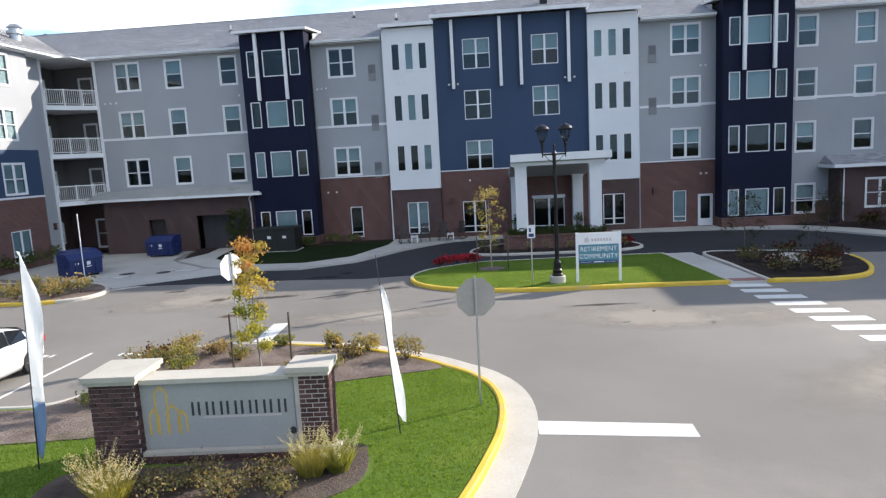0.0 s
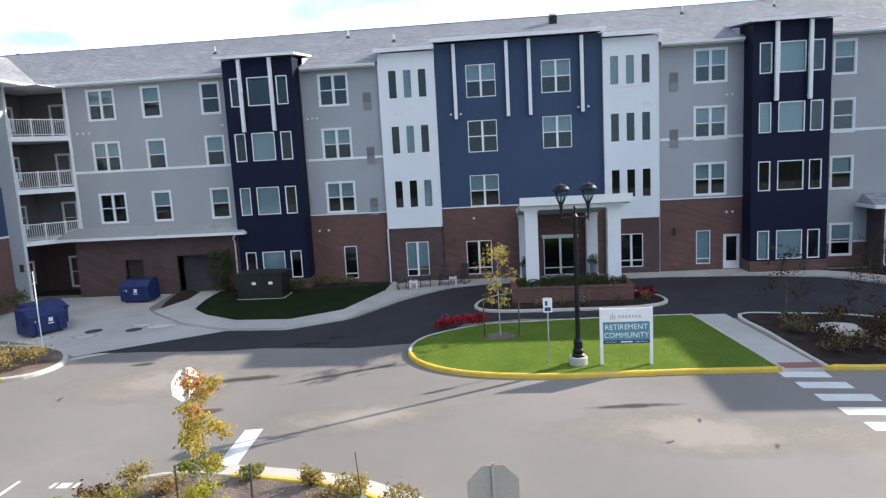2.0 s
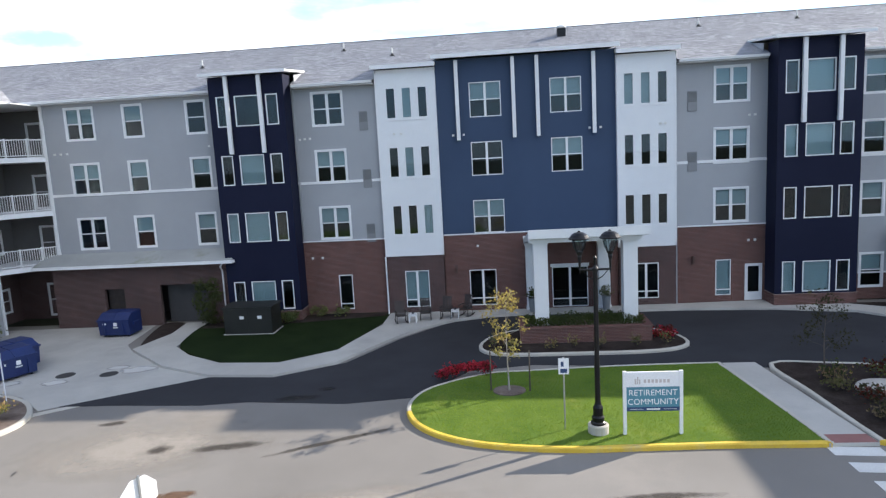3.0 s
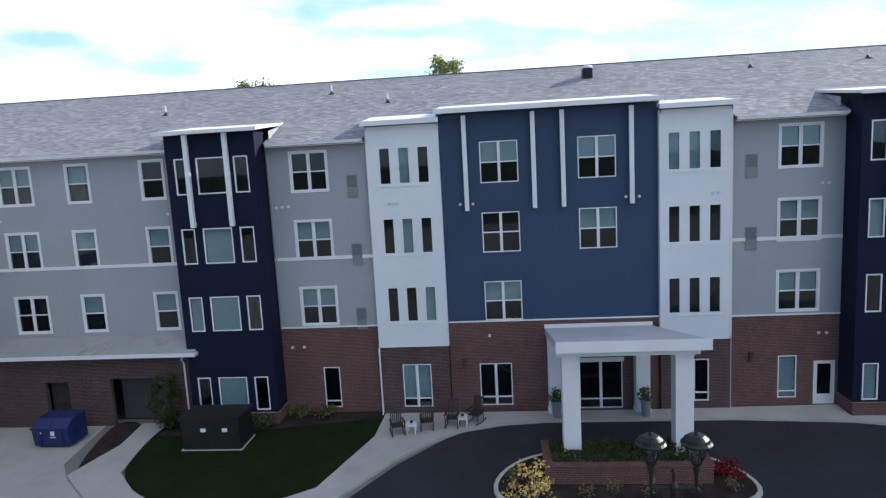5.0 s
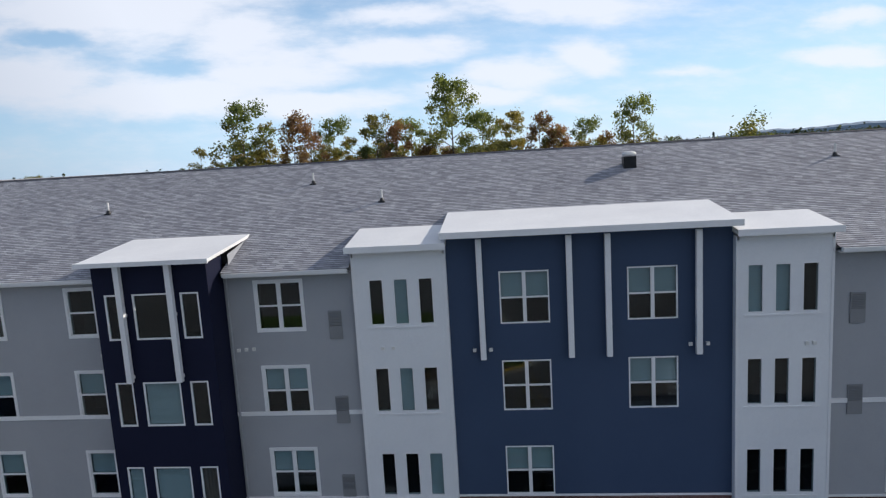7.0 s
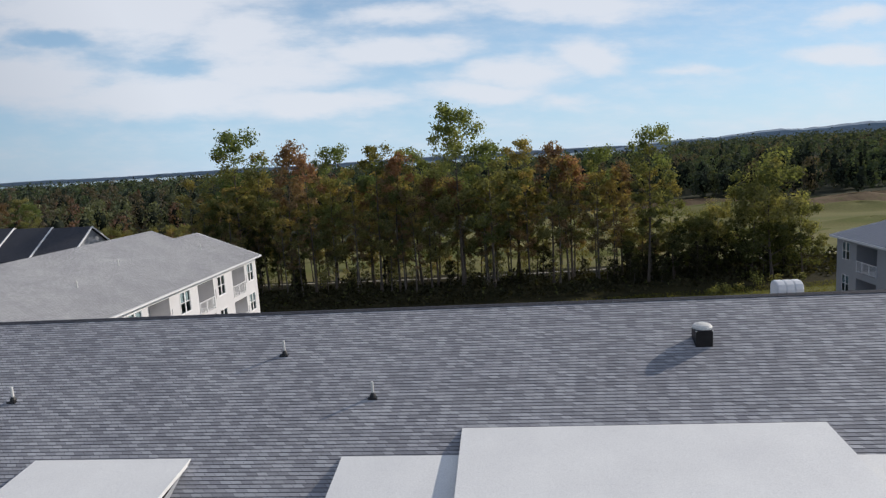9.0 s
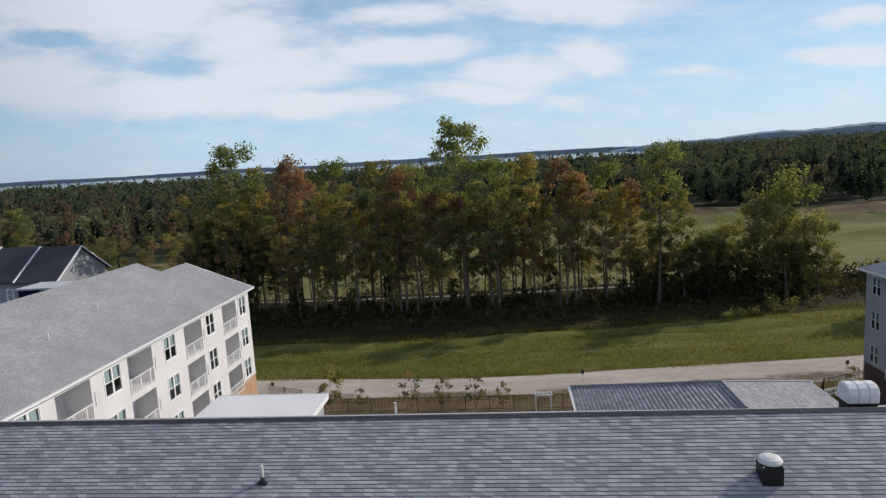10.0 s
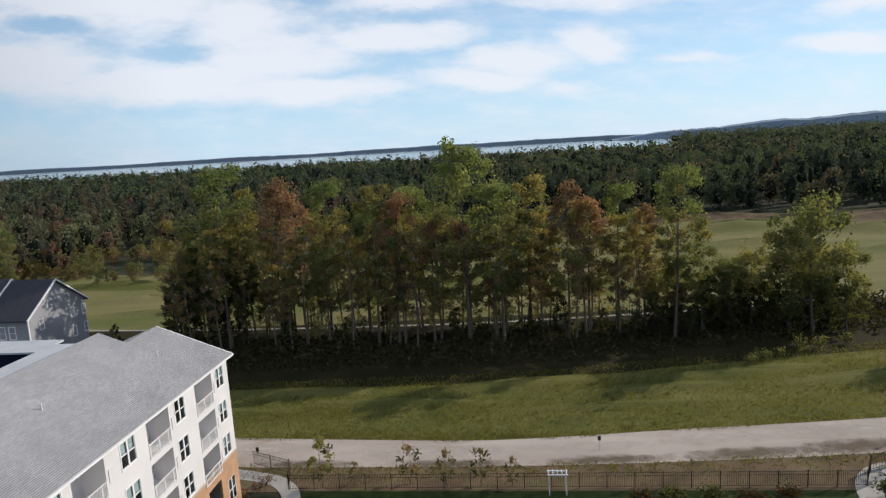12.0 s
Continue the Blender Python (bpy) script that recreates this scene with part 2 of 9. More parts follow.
def film(name, colour, scale=1.2, strength=0.8, hard=0.25):
    """A thin film on the ground, with a ragged soft edge of its own."""
    m, t, b = material(name, 0.9)
    b.inputs["Specular IOR Level"].default_value = 0.15
    tcn = t.nodes.new("ShaderNodeTexCoord")
    off = t.nodes.new("ShaderNodeVectorMath")
    off.operation = "DISTANCE"
    t.links.new(tcn.outputs["Generated"], off.inputs[0])
    off.inputs[1].default_value = (0.5, 0.5, 0.5)
    ragged = math_node(t, "ADD", math_node(t, "SUBTRACT", 0.5, off.outputs["Value"]), math_node(t, "MULTIPLY", math_node(t, "SUBTRACT", noisy(t, scale, 6.0, 0.65), 0.5), 0.7))
    tone = mixed(t, noisy(t, 9.0, 4.0, 0.7), tuple(c * 0.85 for c in colour), tuple(c * 1.15 for c in colour))
    t.links.new(tone, b.inputs["Base Color"])
    clear = t.nodes.new("ShaderNodeBsdfTransparent")
    mx = t.nodes.new("ShaderNodeMixShader")
    fade = ranged(t, off.outputs["Value"], 0.28, 0.48, 1.0, 0.0)
    t.links.new(math_node(t, "MULTIPLY", ranged(t, ragged, 0.12, 0.12 + hard, 0.0, strength), fade), mx.inputs[0])
    t.links.new(clear.outputs[0], mx.inputs[1])
    t.links.new(b.outputs[0], mx.inputs[2])
    t.links.new(mx.outputs[0], t.nodes["Material Output"].inputs[0])
    return m


def cloth(name, c1, c2):
    """Thin banner cloth that lets the light through."""
    m = surface(name, c1, c2, 1.5, 60.0, 0.8, 0.1, 0.004, gloss=0.1)
    t = m.node_tree
    b = t.nodes["Principled BSDF"]
    tr = t.nodes.new("ShaderNodeBsdfTranslucent")
    tr.inputs["Color"].default_value = rgba(tuple(min(x * 1.05, 0.95) for x in c2))
    mx = node(t, "ShaderNodeMixShader", Fac=0.5)
    t.links.new(b.outputs[0], mx.inputs[1])
    t.links.new(tr.outputs[0], mx.inputs[2])
    t.links.new(mx.outputs[0], t.nodes["Material Output"].inputs[0])
    return m


M = {
    "dust_film": film("pale_dust_film", (0.34, 0.305, 0.265), 0.45, 0.8, 0.3),
    "wet_film": film("dark_wet_stain", (0.050, 0.043, 0.037), 1.6, 0.6, 0.22),
    "mud_film": film("brown_mud_stain", (0.15, 0.085, 0.05), 2.5, 0.7, 0.15),
    "earth_film": film("brown_earth_film", (0.15, 0.118, 0.080), 0.6, 0.75, 0.3),
    "gravel_film": film("pale_gravel_film", (0.58, 0.53, 0.47), 0.5, 0.6, 0.4),
    "pale_film": film("pale_concrete_patch", (0.62, 0.60, 0.57), 1.5, 0.8, 0.15),
    "asphalt": surface("worn_asphalt", (0.181, 0.168, 0.153), (0.239, 0.222, 0.203), 0.10, 38.0, 0.9, 0.3, 0.006, stain=(0.285, 0.255, 0.225), stain_scale=0.11, gloss=0.25),
    # Dark drive asphalt, darkened further by the shade put into its colour.
    "drive": surface("dark_asphalt", (0.026, 0.026, 0.030), (0.038, 0.038, 0.043), 0.3, 40.0, 0.88, 0.25, 0.006, gloss=0.25),
    "tar": surface("tar_stain", (0.035, 0.033, 0.032), (0.06, 0.056, 0.052), 1.5, 20.0, 0.7, 0.1),
    "concrete": surface("concrete", (0.386, 0.368, 0.340), (0.478, 0.460, 0.423), 0.35, 45.0, 0.85, 0.2, 0.004, stain=(0.34, 0.32, 0.30), stain_scale=0.4, gloss=0.25),
    "kerb": surface("kerb_concrete", (0.44, 0.41, 0.355), (0.53, 0.495, 0.435), 0.8, 40.0, 0.85, 0.2, 0.004, gloss=0.25),
    "yellow": surface("yellow_kerb_paint", (0.62, 0.40, 0.035), (0.72, 0.50, 0.06), 1.2, 30.0, 0.65, 0.15, 0.003, stain=(0.5, 0.40, 0.20), stain_scale=1.6),
    "white_paint": surface("white_road_paint", (0.58, 0.57, 0.545), (0.68, 0.67, 0.64), 1.5, 35.0, 0.7, 0.1, 0.002, stain=(0.5, 0.48, 0.45), stain_scale=2.2),
    "tactile": surface("red_tactile_paving", (0.23, 0.10, 0.09), (0.28, 0.13, 0.115), 1.0, 30.0, 0.8, 0.3, 0.006),
    "lawn": surface("lawn", (0.078, 0.135, 0.022), (0.125, 0.185, 0.034), 0.7, 26.0, 0.9, 0.4, 0.008, stain=(0.19, 0.215, 0.045), stain_scale=0.6, gloss=0.08),
    # Darkened copy of the lawn: the building's shade is in its colour.
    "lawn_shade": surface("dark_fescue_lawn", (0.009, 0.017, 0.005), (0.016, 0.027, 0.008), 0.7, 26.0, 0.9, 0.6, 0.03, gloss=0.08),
    # Darkened mulch copy: the shade over these beds is put into its colour.
    "mulch_dark": surface("dark_wet_mulch", (0.024, 0.018, 0.016), (0.050, 0.038, 0.033), 1.6, 16.0, 0.95, 0.9, 0.04, stain=(0.07, 0.056, 0.047), stain_scale=1.1, gloss=0.08),
    # A darker green than the front lawn.
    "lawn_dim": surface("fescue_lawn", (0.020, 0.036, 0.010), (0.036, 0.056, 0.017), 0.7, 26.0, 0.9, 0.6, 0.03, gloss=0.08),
    # Mulch taken down a step: the sign's shade is put into the colour.
    "mulch_mid": surface("damp_bark_mulch", (0.066, 0.050, 0.043), (0.130, 0.103, 0.088), 1.6, 13.0, 0.95, 1.0, 0.05, stain=(0.17, 0.14, 0.12), stain_scale=1.1, gloss=0.08),
    "mulch": surface("bark_mulch", (0.120, 0.090, 0.077), (0.225, 0.180, 0.155), 1.6, 13.0, 0.95, 1.0, 0.05, stain=(0.29, 0.24, 0.205), stain_scale=1.1, gloss=0.08),
    "gravel": surface("gravel_track", (0.36, 0.305, 0.265), (0.49, 0.43, 0.38), 0.16, 7.0, 0.95, 0.4, 0.03, stain=(0.33, 0.27, 0.21), stain_scale=0.14, stretch=(0.35, 1.6, 1), gloss=0.25),
    "cart_track": surface("pale_cart_track", (0.24, 0.22, 0.18), (0.36, 0.33, 0.28), 0.3, 6.0, 0.95, 0.3, 0.03),
    "verge": surface("bare_verge", (0.105, 0.075, 0.048), (0.20, 0.145, 0.09), 0.25, 8.0, 0.95, 0.5, 0.05, stain=(0.13, 0.15, 0.05), stain_scale=0.3, gloss=0.08),
    "meadow": surface("meadow_grass", (0.092, 0.105, 0.028), (0.165, 0.155, 0.050), 0.10, 3.0, 0.95, 0.8, 0.15, stain=(0.05, 0.066, 0.016), stain_scale=0.12, stretch=(0.5, 1.6, 1), gloss=0.08),
    # Nearly black floor: the shade under the trees is put into its colour.
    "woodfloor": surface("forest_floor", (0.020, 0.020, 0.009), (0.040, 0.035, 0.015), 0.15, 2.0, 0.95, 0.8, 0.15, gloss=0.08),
    "fairway": surface("fairway_grass", (0.115, 0.130, 0.040), (0.215, 0.185, 0.085), 0.035, 1.5, 0.95, 0.3, 0.05, stain=(0.085, 0.110, 0.030), stain_scale=0.03, stretch=(0.5, 1.8, 1), gloss=0.08),
    # Ground kept dark: shade between the far trees is in its colour.
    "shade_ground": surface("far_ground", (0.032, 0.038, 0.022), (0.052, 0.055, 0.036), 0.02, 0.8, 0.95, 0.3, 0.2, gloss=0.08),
    "red_brick": brickwork("red_brick", ((0.088, 0.034, 0.028), (0.134, 0.055, 0.044)), (0.27, 0.20, 0.18), gap=0.013),
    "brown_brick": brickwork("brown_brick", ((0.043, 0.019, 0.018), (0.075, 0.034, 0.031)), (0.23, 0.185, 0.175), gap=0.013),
    "tan_brick": brickwork("tan_brick", ((0.43, 0.235, 0.125), (0.52, 0.30, 0.17)), (0.45, 0.36, 0.28)),
    "gray_siding": surface("gray_lap_siding", (0.320, 0.330, 0.348), (0.358, 0.367, 0.386), 0.35, 55.0, 0.55, 0.05, 0.002),
    "slate_blue": surface("slate_blue_siding", (0.040, 0.064, 0.117), (0.048, 0.075, 0.133), 0.3, 55.0, 0.6, 0.05, 0.002, gloss=0.2),
    # Siding darkened for the balcony recess, whose shade is in the colour.
    "taupe_siding": surface("taupe_lap_siding", (0.135, 0.128, 0.126), (0.165, 0.158, 0.156), 0.35, 55.0, 0.6, 0.05, 0.002, gloss=0.2),
    "navy": surface("navy_siding", (0.0090, 0.0110, 0.029), (0.0120, 0.0145, 0.036), 0.3, 55.0, 0.6, 0.05, 0.002, gloss=0.12),
    "white_siding": surface("white_siding", (0.70, 0.71, 0.73), (0.76, 0.77, 0.78), 0.3, 55.0, 0.55, 0.05, 0.002),
    "cream_siding": surface("cream_siding", (0.616, 0.605, 0.611), (0.693, 0.682, 0.688), 0.3, 55.0, 0.55, 0.05, 0.002),
    "trim": surface("white_trim", (0.72, 0.72, 0.73), (0.79, 0.79, 0.79), 0.6, 60.0, 0.5, 0.05, 0.002),
    "membrane": surface("white_roof_membrane", (0.72, 0.72, 0.71), (0.80, 0.80, 0.78), 0.4, 30.0, 0.6, 0.08, 0.003),
    "canopy_sheet": surface("pale_canopy_sheet", (0.44, 0.46, 0.48), (0.54, 0.56, 0.58), 0.35, 30.0, 0.6, 0.08, 0.003, stain=(0.36, 0.39, 0.40), stain_scale=0.4),
    "porch_roof": surface("stained_porch_roof", (0.289, 0.297, 0.293), (0.365, 0.374, 0.365), 0.35, 30.0, 0.6, 0.08, 0.003, stain=(0.19, 0.20, 0.12), stain_scale=0.5),
    "metal_roof": surface("dark_metal_roof", (0.12, 0.12, 0.15), (0.155, 0.155, 0.19), 0.3, 20.0, 0.4, 0.05, 0.002, metal=0.3),
    # Indoor darkness is put into this base colour.
    "interior": surface("dim_interior", (0.05, 0.048, 0.05), (0.08, 0.076, 0.076), 0.4, 10.0, 0.9, 0.0),
    "mortar": surface("grey_mortar", (0.40, 0.36, 0.34), (0.48, 0.44, 0.41), 2.0, 60.0, 0.9, 0.2, 0.003),
    "blind": surface("pale_blind", (0.60, 0.63, 0.64), (0.72, 0.75, 0.76), 0.5, 30.0, 0.8, 0.0, stretch=(1, 1, 30)),
    "curtain": surface("dark_curtain", (0.10, 0.06, 0.045), (0.22, 0.14, 0.10), 1.5, 12.0, 0.85, 0.2, stretch=(8, 8, 0.5)),
    "glass": window_glass("window_glass", (0.72, 0.81, 0.83)),
    "black_metal": surface("black_metal", (0.012, 0.012, 0.014), (0.022, 0.022, 0.024), 2.0, 60.0, 0.35, 0.05, 0.002, metal=0.6),
    "grey_metal": surface("galvanised_steel", (0.42, 0.43, 0.44), (0.54, 0.55, 0.56), 2.0, 50.0, 0.4, 0.05, 0.002, metal=0.85),
    "bare_aluminium": surface("bare_aluminium", (0.33, 0.30, 0.27), (0.38, 0.345, 0.31), 2.0, 40.0, 0.6, 0.05, 0.002),
    "green_box": surface("dark_green_enamel", (0.0100, 0.0105, 0.0085), (0.0160, 0.0165, 0.0130), 1.0, 40.0, 0.5, 0.05, 0.002),
    "blue_bin": surface("blue_painted_steel", (0.0085, 0.0200, 0.0900), (0.0130, 0.0280, 0.1200), 1.2, 30.0, 0.5, 0.1, 0.004, stain=(0.025, 0.03, 0.09), stain_scale=1.8),
    "black_plastic": surface("black_plastic", (0.014, 0.014, 0.015), (0.024, 0.024, 0.025), 1.5, 40.0, 0.5, 0.1, 0.002),
    "white_cloth": cloth("white_banner_cloth", (0.80, 0.82, 0.86), (0.88, 0.89, 0.92)),
    "blue_cloth": cloth("light_blue_banner_cloth", (0.34, 0.46, 0.66), (0.42, 0.54, 0.72)),
    "board": surface("sign_panel", (0.345, 0.35, 0.345), (0.385, 0.39, 0.38), 0.6, 50.0, 0.6, 0.05, 0.002),
    "white_board": surface("white_sign_board", (0.76, 0.76, 0.77), (0.82, 0.82, 0.82), 1.0, 50.0, 0.55, 0.05, 0.002),
    "teal": surface("teal_sign_print", (0.075, 0.22, 0.29), (0.085, 0.25, 0.32), 1.0, 50.0, 0.5, 0.05, 0.002),
    "navy_print": surface("navy_sign_print", (0.02, 0.05, 0.13), (0.025, 0.06, 0.15), 1.0, 50.0, 0.5, 0.05, 0.002),
    "gold": surface("gold_lettering", (0.572, 0.396, 0.099), (0.660, 0.462, 0.132), 2.0, 50.0, 0.45, 0.05, 0.002),
    "charcoal": surface("charcoal_lettering", (0.03, 0.035, 0.045), (0.045, 0.05, 0.06), 2.0, 50.0, 0.5, 0.05, 0.002),
    "pale_print": surface("pale_print", (0.50, 0.45, 0.43), (0.56, 0.50, 0.48), 2.0, 50.0, 0.6, 0.0),
    "dark_wood": surface("dark_painted_wood", (0.022, 0.017, 0.015), (0.04, 0.03, 0.027), 3.0, 30.0, 0.55, 0.1, 0.003),
    "stake": surface("weathered_stake", (0.055, 0.042, 0.034), (0.09, 0.07, 0.056), 4.0, 40.0, 0.85, 0.2, 0.003),
    "bark": surface("grey_bark", (0.075, 0.06, 0.048), (0.14, 0.115, 0.095), 1.2, 14.0, 0.95, 0.8, 0.03, stretch=(3, 3, 0.6)),
    "stem_bark": surface("weathered_stem_bark", (0.105, 0.092, 0.078), (0.185, 0.165, 0.142), 1.2, 14.0, 0.95, 0.6, 0.02, stretch=(3, 3, 0.6), gloss=0.1),
    "pale_bark": surface("pale_bark", (0.26, 0.23, 0.20), (0.38, 0.34, 0.30), 1.2, 14.0, 0.95, 0.6, 0.02, stretch=(3, 3, 0.6)),
    "fence_iron": surface("bronze_fence_metal", (0.045, 0.034, 0.026), (0.065, 0.05, 0.038), 2.0, 40.0, 0.5, 0.05, 0.002),
    "car_paint": surface("white_car_paint", (0.74, 0.75, 0.77), (0.76, 0.77, 0.79), 0.8, 80.0, 0.22, 0.0),
    "tyre": surface("tyre_rubber", (0.014, 0.014, 0.014), (0.022, 0.022, 0.022), 4.0, 60.0, 0.85, 0.1),
    "car_glass": surface("dark_car_glass", (0.01, 0.012, 0.014), (0.015, 0.017, 0.02), 1.0, 50.0, 0.06, 0.0),
    "tail": surface("red_tail_lamp", (0.32, 0.015, 0.012), (0.40, 0.02, 0.016), 2.0, 50.0, 0.25, 0.0),
    "water": surface("lake_water", (0.05, 0.08, 0.10), (0.06, 0.09, 0.11), 0.004, 0.05, 0.12, 0.0),
    "boulder": surface("pale_stone", (0.36, 0.33, 0.30), (0.46, 0.43, 0.39), 1.5, 20.0, 0.9, 0.5, 0.03),
    "copper": surface("bronze_lantern", (0.06, 0.028, 0.022), (0.085, 0.04, 0.03), 4.0, 40.0, 0.5, 0.0),
    "ivory": surface("ivory_plastic", (0.62, 0.61, 0.58), (0.70, 0.69, 0.66), 3.0, 40.0, 0.6, 0.0),
    # Distance haze is put into the base colours of shore and hills.
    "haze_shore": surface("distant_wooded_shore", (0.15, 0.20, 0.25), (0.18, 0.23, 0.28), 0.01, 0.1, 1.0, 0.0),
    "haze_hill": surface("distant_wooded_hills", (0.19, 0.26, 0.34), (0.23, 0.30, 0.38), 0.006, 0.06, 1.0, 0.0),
}


def shingle_material(name, c1, c2):
    """Asphalt shingles: a tone a tab, laid to the courses of the roof."""
    m, t, b = material(name, 0.9)
    g = t.nodes.new("ShaderNodeNewGeometry")
    s = t.nodes.new("ShaderNodeSeparateXYZ")
    t.links.new(g.outputs["Position"], s.inputs[0])
    c = t.nodes.new("ShaderNodeCombineXYZ")
    t.links.new(math_node(t, "ADD", s.outputs[0], s.outputs[1]), c.inputs[0])
    t.links.new(s.outputs[2], c.inputs[1])
    br = t.nodes.new("ShaderNodeTexBrick")
    t.links.new(c.outputs[0], br.inputs["Vector"])
    for key, v in (("Scale", 1.0), ("Mortar Size", 0.006), ("Mortar Smooth", 0.0), ("Bias", -0.1), ("Brick Width", 0.31), ("Row Height", 0.0532)):
        br.inputs[key].default_value = v
    br.inputs["Color1"].default_value, br.inputs["Color2"].default_value = rgba(c1), rgba(c2)
    br.inputs["Mortar"].default_value = rgba(tuple(x * 0.45 for x in c1))
    n = noisy(t, 0.35, 6.0, 0.65)
    colour = mixed(t, 0.8, br.outputs[0], mixed(t, ranged(t, n, 0.3, 0.7), (0.82, 0.82, 0.84), (1.14, 1.14, 1.12)), "MULTIPLY")
    gr = noisy(t, 60.0, 3.0, 0.7)
    colour = mixed(t, 0.5, colour, mixed(t, ranged(t, gr, 0.3, 0.7), (0.7, 0.7, 0.7), (1.25, 1.25, 1.25)), "MULTIPLY")
    t.links.new(colour, b.inputs["Base Color"])
    bumped(t, b, gr, 0.3, 0.004)
    return m


M["shingle"] = shingle_material("grey_shingles", (0.245, 0.248, 0.270), (0.450, 0.454, 0.480))
M["shingle_far"] = shingle_material("light_grey_shingles", (0.30, 0.303, 0.315), (0.375, 0.378, 0.39))
M["shingle_dark"] = shingle_material("charcoal_shingles", (0.045, 0.047, 0.06), (0.07, 0.072, 0.085))
LEAF = {
    "green": leafy("green_leaves", (0.091, 0.121, 0.065), (0.227, 0.268, 0.135), through_light=0.5),
    "olive": leafy("olive_leaves", (0.103, 0.115, 0.064), (0.255, 0.255, 0.138), through_light=0.5),
    "yellow": leafy("yellow_maple_leaves", (0.30, 0.24, 0.08), (0.50, 0.40, 0.15), through_light=0.55),
    "gold": leafy("golden_leaves", (0.156, 0.140, 0.070), (0.325, 0.278, 0.133), through_light=0.5),
    "brown": leafy("brown_leaves", (0.129, 0.103, 0.080), (0.250, 0.196, 0.148), through_light=0.5),
    "dark": leafy("dark_leaves", (0.049, 0.062, 0.032), (0.115, 0.132, 0.065)),
    "lime": leafy("yellow_green_leaves", (0.20, 0.215, 0.055), (0.40, 0.385, 0.12), through_light=0.55),
    "amber": leafy("amber_maple_leaves", (0.30, 0.17, 0.085), (0.50, 0.31, 0.17), through_light=0.55),
    "pale": leafy("pale_thin_leaves", (0.20, 0.175, 0.085), (0.36, 0.31, 0.17)),
    "tan": leafy("dried_flower_heads", (0.208, 0.152, 0.080), (0.400, 0.320, 0.192)),
    "straw": leafy("straw_grass", (0.26, 0.21, 0.07), (0.52, 0.46, 0.24)),
    "red": leafy("crimson_flowers", (0.30, 0.02, 0.05), (0.55, 0.05, 0.10)),
    "maroon": leafy("maroon_leaves", (0.055, 0.018, 0.018), (0.12, 0.035, 0.03)),
    "blade": leafy("grass_blades", (0.088, 0.146, 0.020), (0.183, 0.250, 0.041), 0.7, 0.0),
    "field": leafy("meadow_blades", (0.085, 0.098, 0.026), (0.190, 0.180, 0.062), 0.8, 0.0),
    "tawny": leafy("tawny_grass_blades", (0.115, 0.108, 0.036), (0.205, 0.180, 0.070), 0.8, 0.0),
    # Leaves toned down: shade low in the wood is in their colour.
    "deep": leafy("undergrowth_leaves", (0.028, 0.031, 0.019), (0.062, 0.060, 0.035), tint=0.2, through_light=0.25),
    "russet": leafy("russet_leaves", (0.152, 0.099, 0.080), (0.275, 0.176, 0.142), through_light=0.5),
    # Distant leaves are greyed and blued: haze is put into their colours.
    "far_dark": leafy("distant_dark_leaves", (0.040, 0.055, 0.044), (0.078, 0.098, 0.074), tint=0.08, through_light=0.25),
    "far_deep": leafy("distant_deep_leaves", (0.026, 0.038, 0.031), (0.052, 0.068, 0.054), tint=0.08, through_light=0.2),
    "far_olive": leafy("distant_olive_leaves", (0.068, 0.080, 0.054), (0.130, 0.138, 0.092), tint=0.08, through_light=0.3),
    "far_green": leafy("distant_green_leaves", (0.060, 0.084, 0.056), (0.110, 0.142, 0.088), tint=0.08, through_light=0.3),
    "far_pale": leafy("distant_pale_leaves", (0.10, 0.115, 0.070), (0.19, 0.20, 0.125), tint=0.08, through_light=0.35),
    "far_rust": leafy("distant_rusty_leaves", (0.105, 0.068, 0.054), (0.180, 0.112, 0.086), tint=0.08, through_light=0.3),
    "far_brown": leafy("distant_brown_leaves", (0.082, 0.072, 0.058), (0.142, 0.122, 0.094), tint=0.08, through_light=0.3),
    # Added solid inside each far crown, its inner shade put into the colour.
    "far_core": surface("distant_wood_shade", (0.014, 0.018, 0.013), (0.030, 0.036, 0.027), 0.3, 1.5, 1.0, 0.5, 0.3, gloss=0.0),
}


# ---- building blocks ----
def part(name, bm, mat, parent=None, label="", smooth=False):
    me = bpy.data.meshes.new(name)
    bm.to_mesh(me)
    bm.free()
    if smooth:
        for p in me.polygons:
            p.use_smooth = True
    me.materials.append(M[mat] if isinstance(mat, str) else mat)
    ob = new(name, me)
    if parent:
        ob.parent = parent
    return tagged(ob, label)


def shared(name, me, parent, m=None):
    ob = new(name, me)
    ob.parent = parent
    if m is not None:
        ob.matrix_basis = m
    return ob


def thing(name, label, category, at=(0, 0, 0), group="", kind=""):
    ob = new(name)
    ob.location = at
    ob.empty_display_size = 0.2
    return tagged(ob, label, category, group, kind)


def cuboid(bm, x0, x1, y0, y1, z0, z1, m=None):
    vs = [Vector((x, y, z)) for z in (z0, z1) for y in (y0, y1) for x in (x0, x1)]
    v = [bm.verts.new(m @ p if m else p) for p in vs]
    for f in ((0, 2, 3, 1), (4, 5, 7, 6), (0, 1, 5, 4), (1, 3, 7, 5), (3, 2, 6, 7), (2, 0, 4, 6)):
        bm.faces.new([v[i] for i in f])


def quad(bm, *pts):
    return bm.faces.new([bm.verts.new(p) for p in pts])


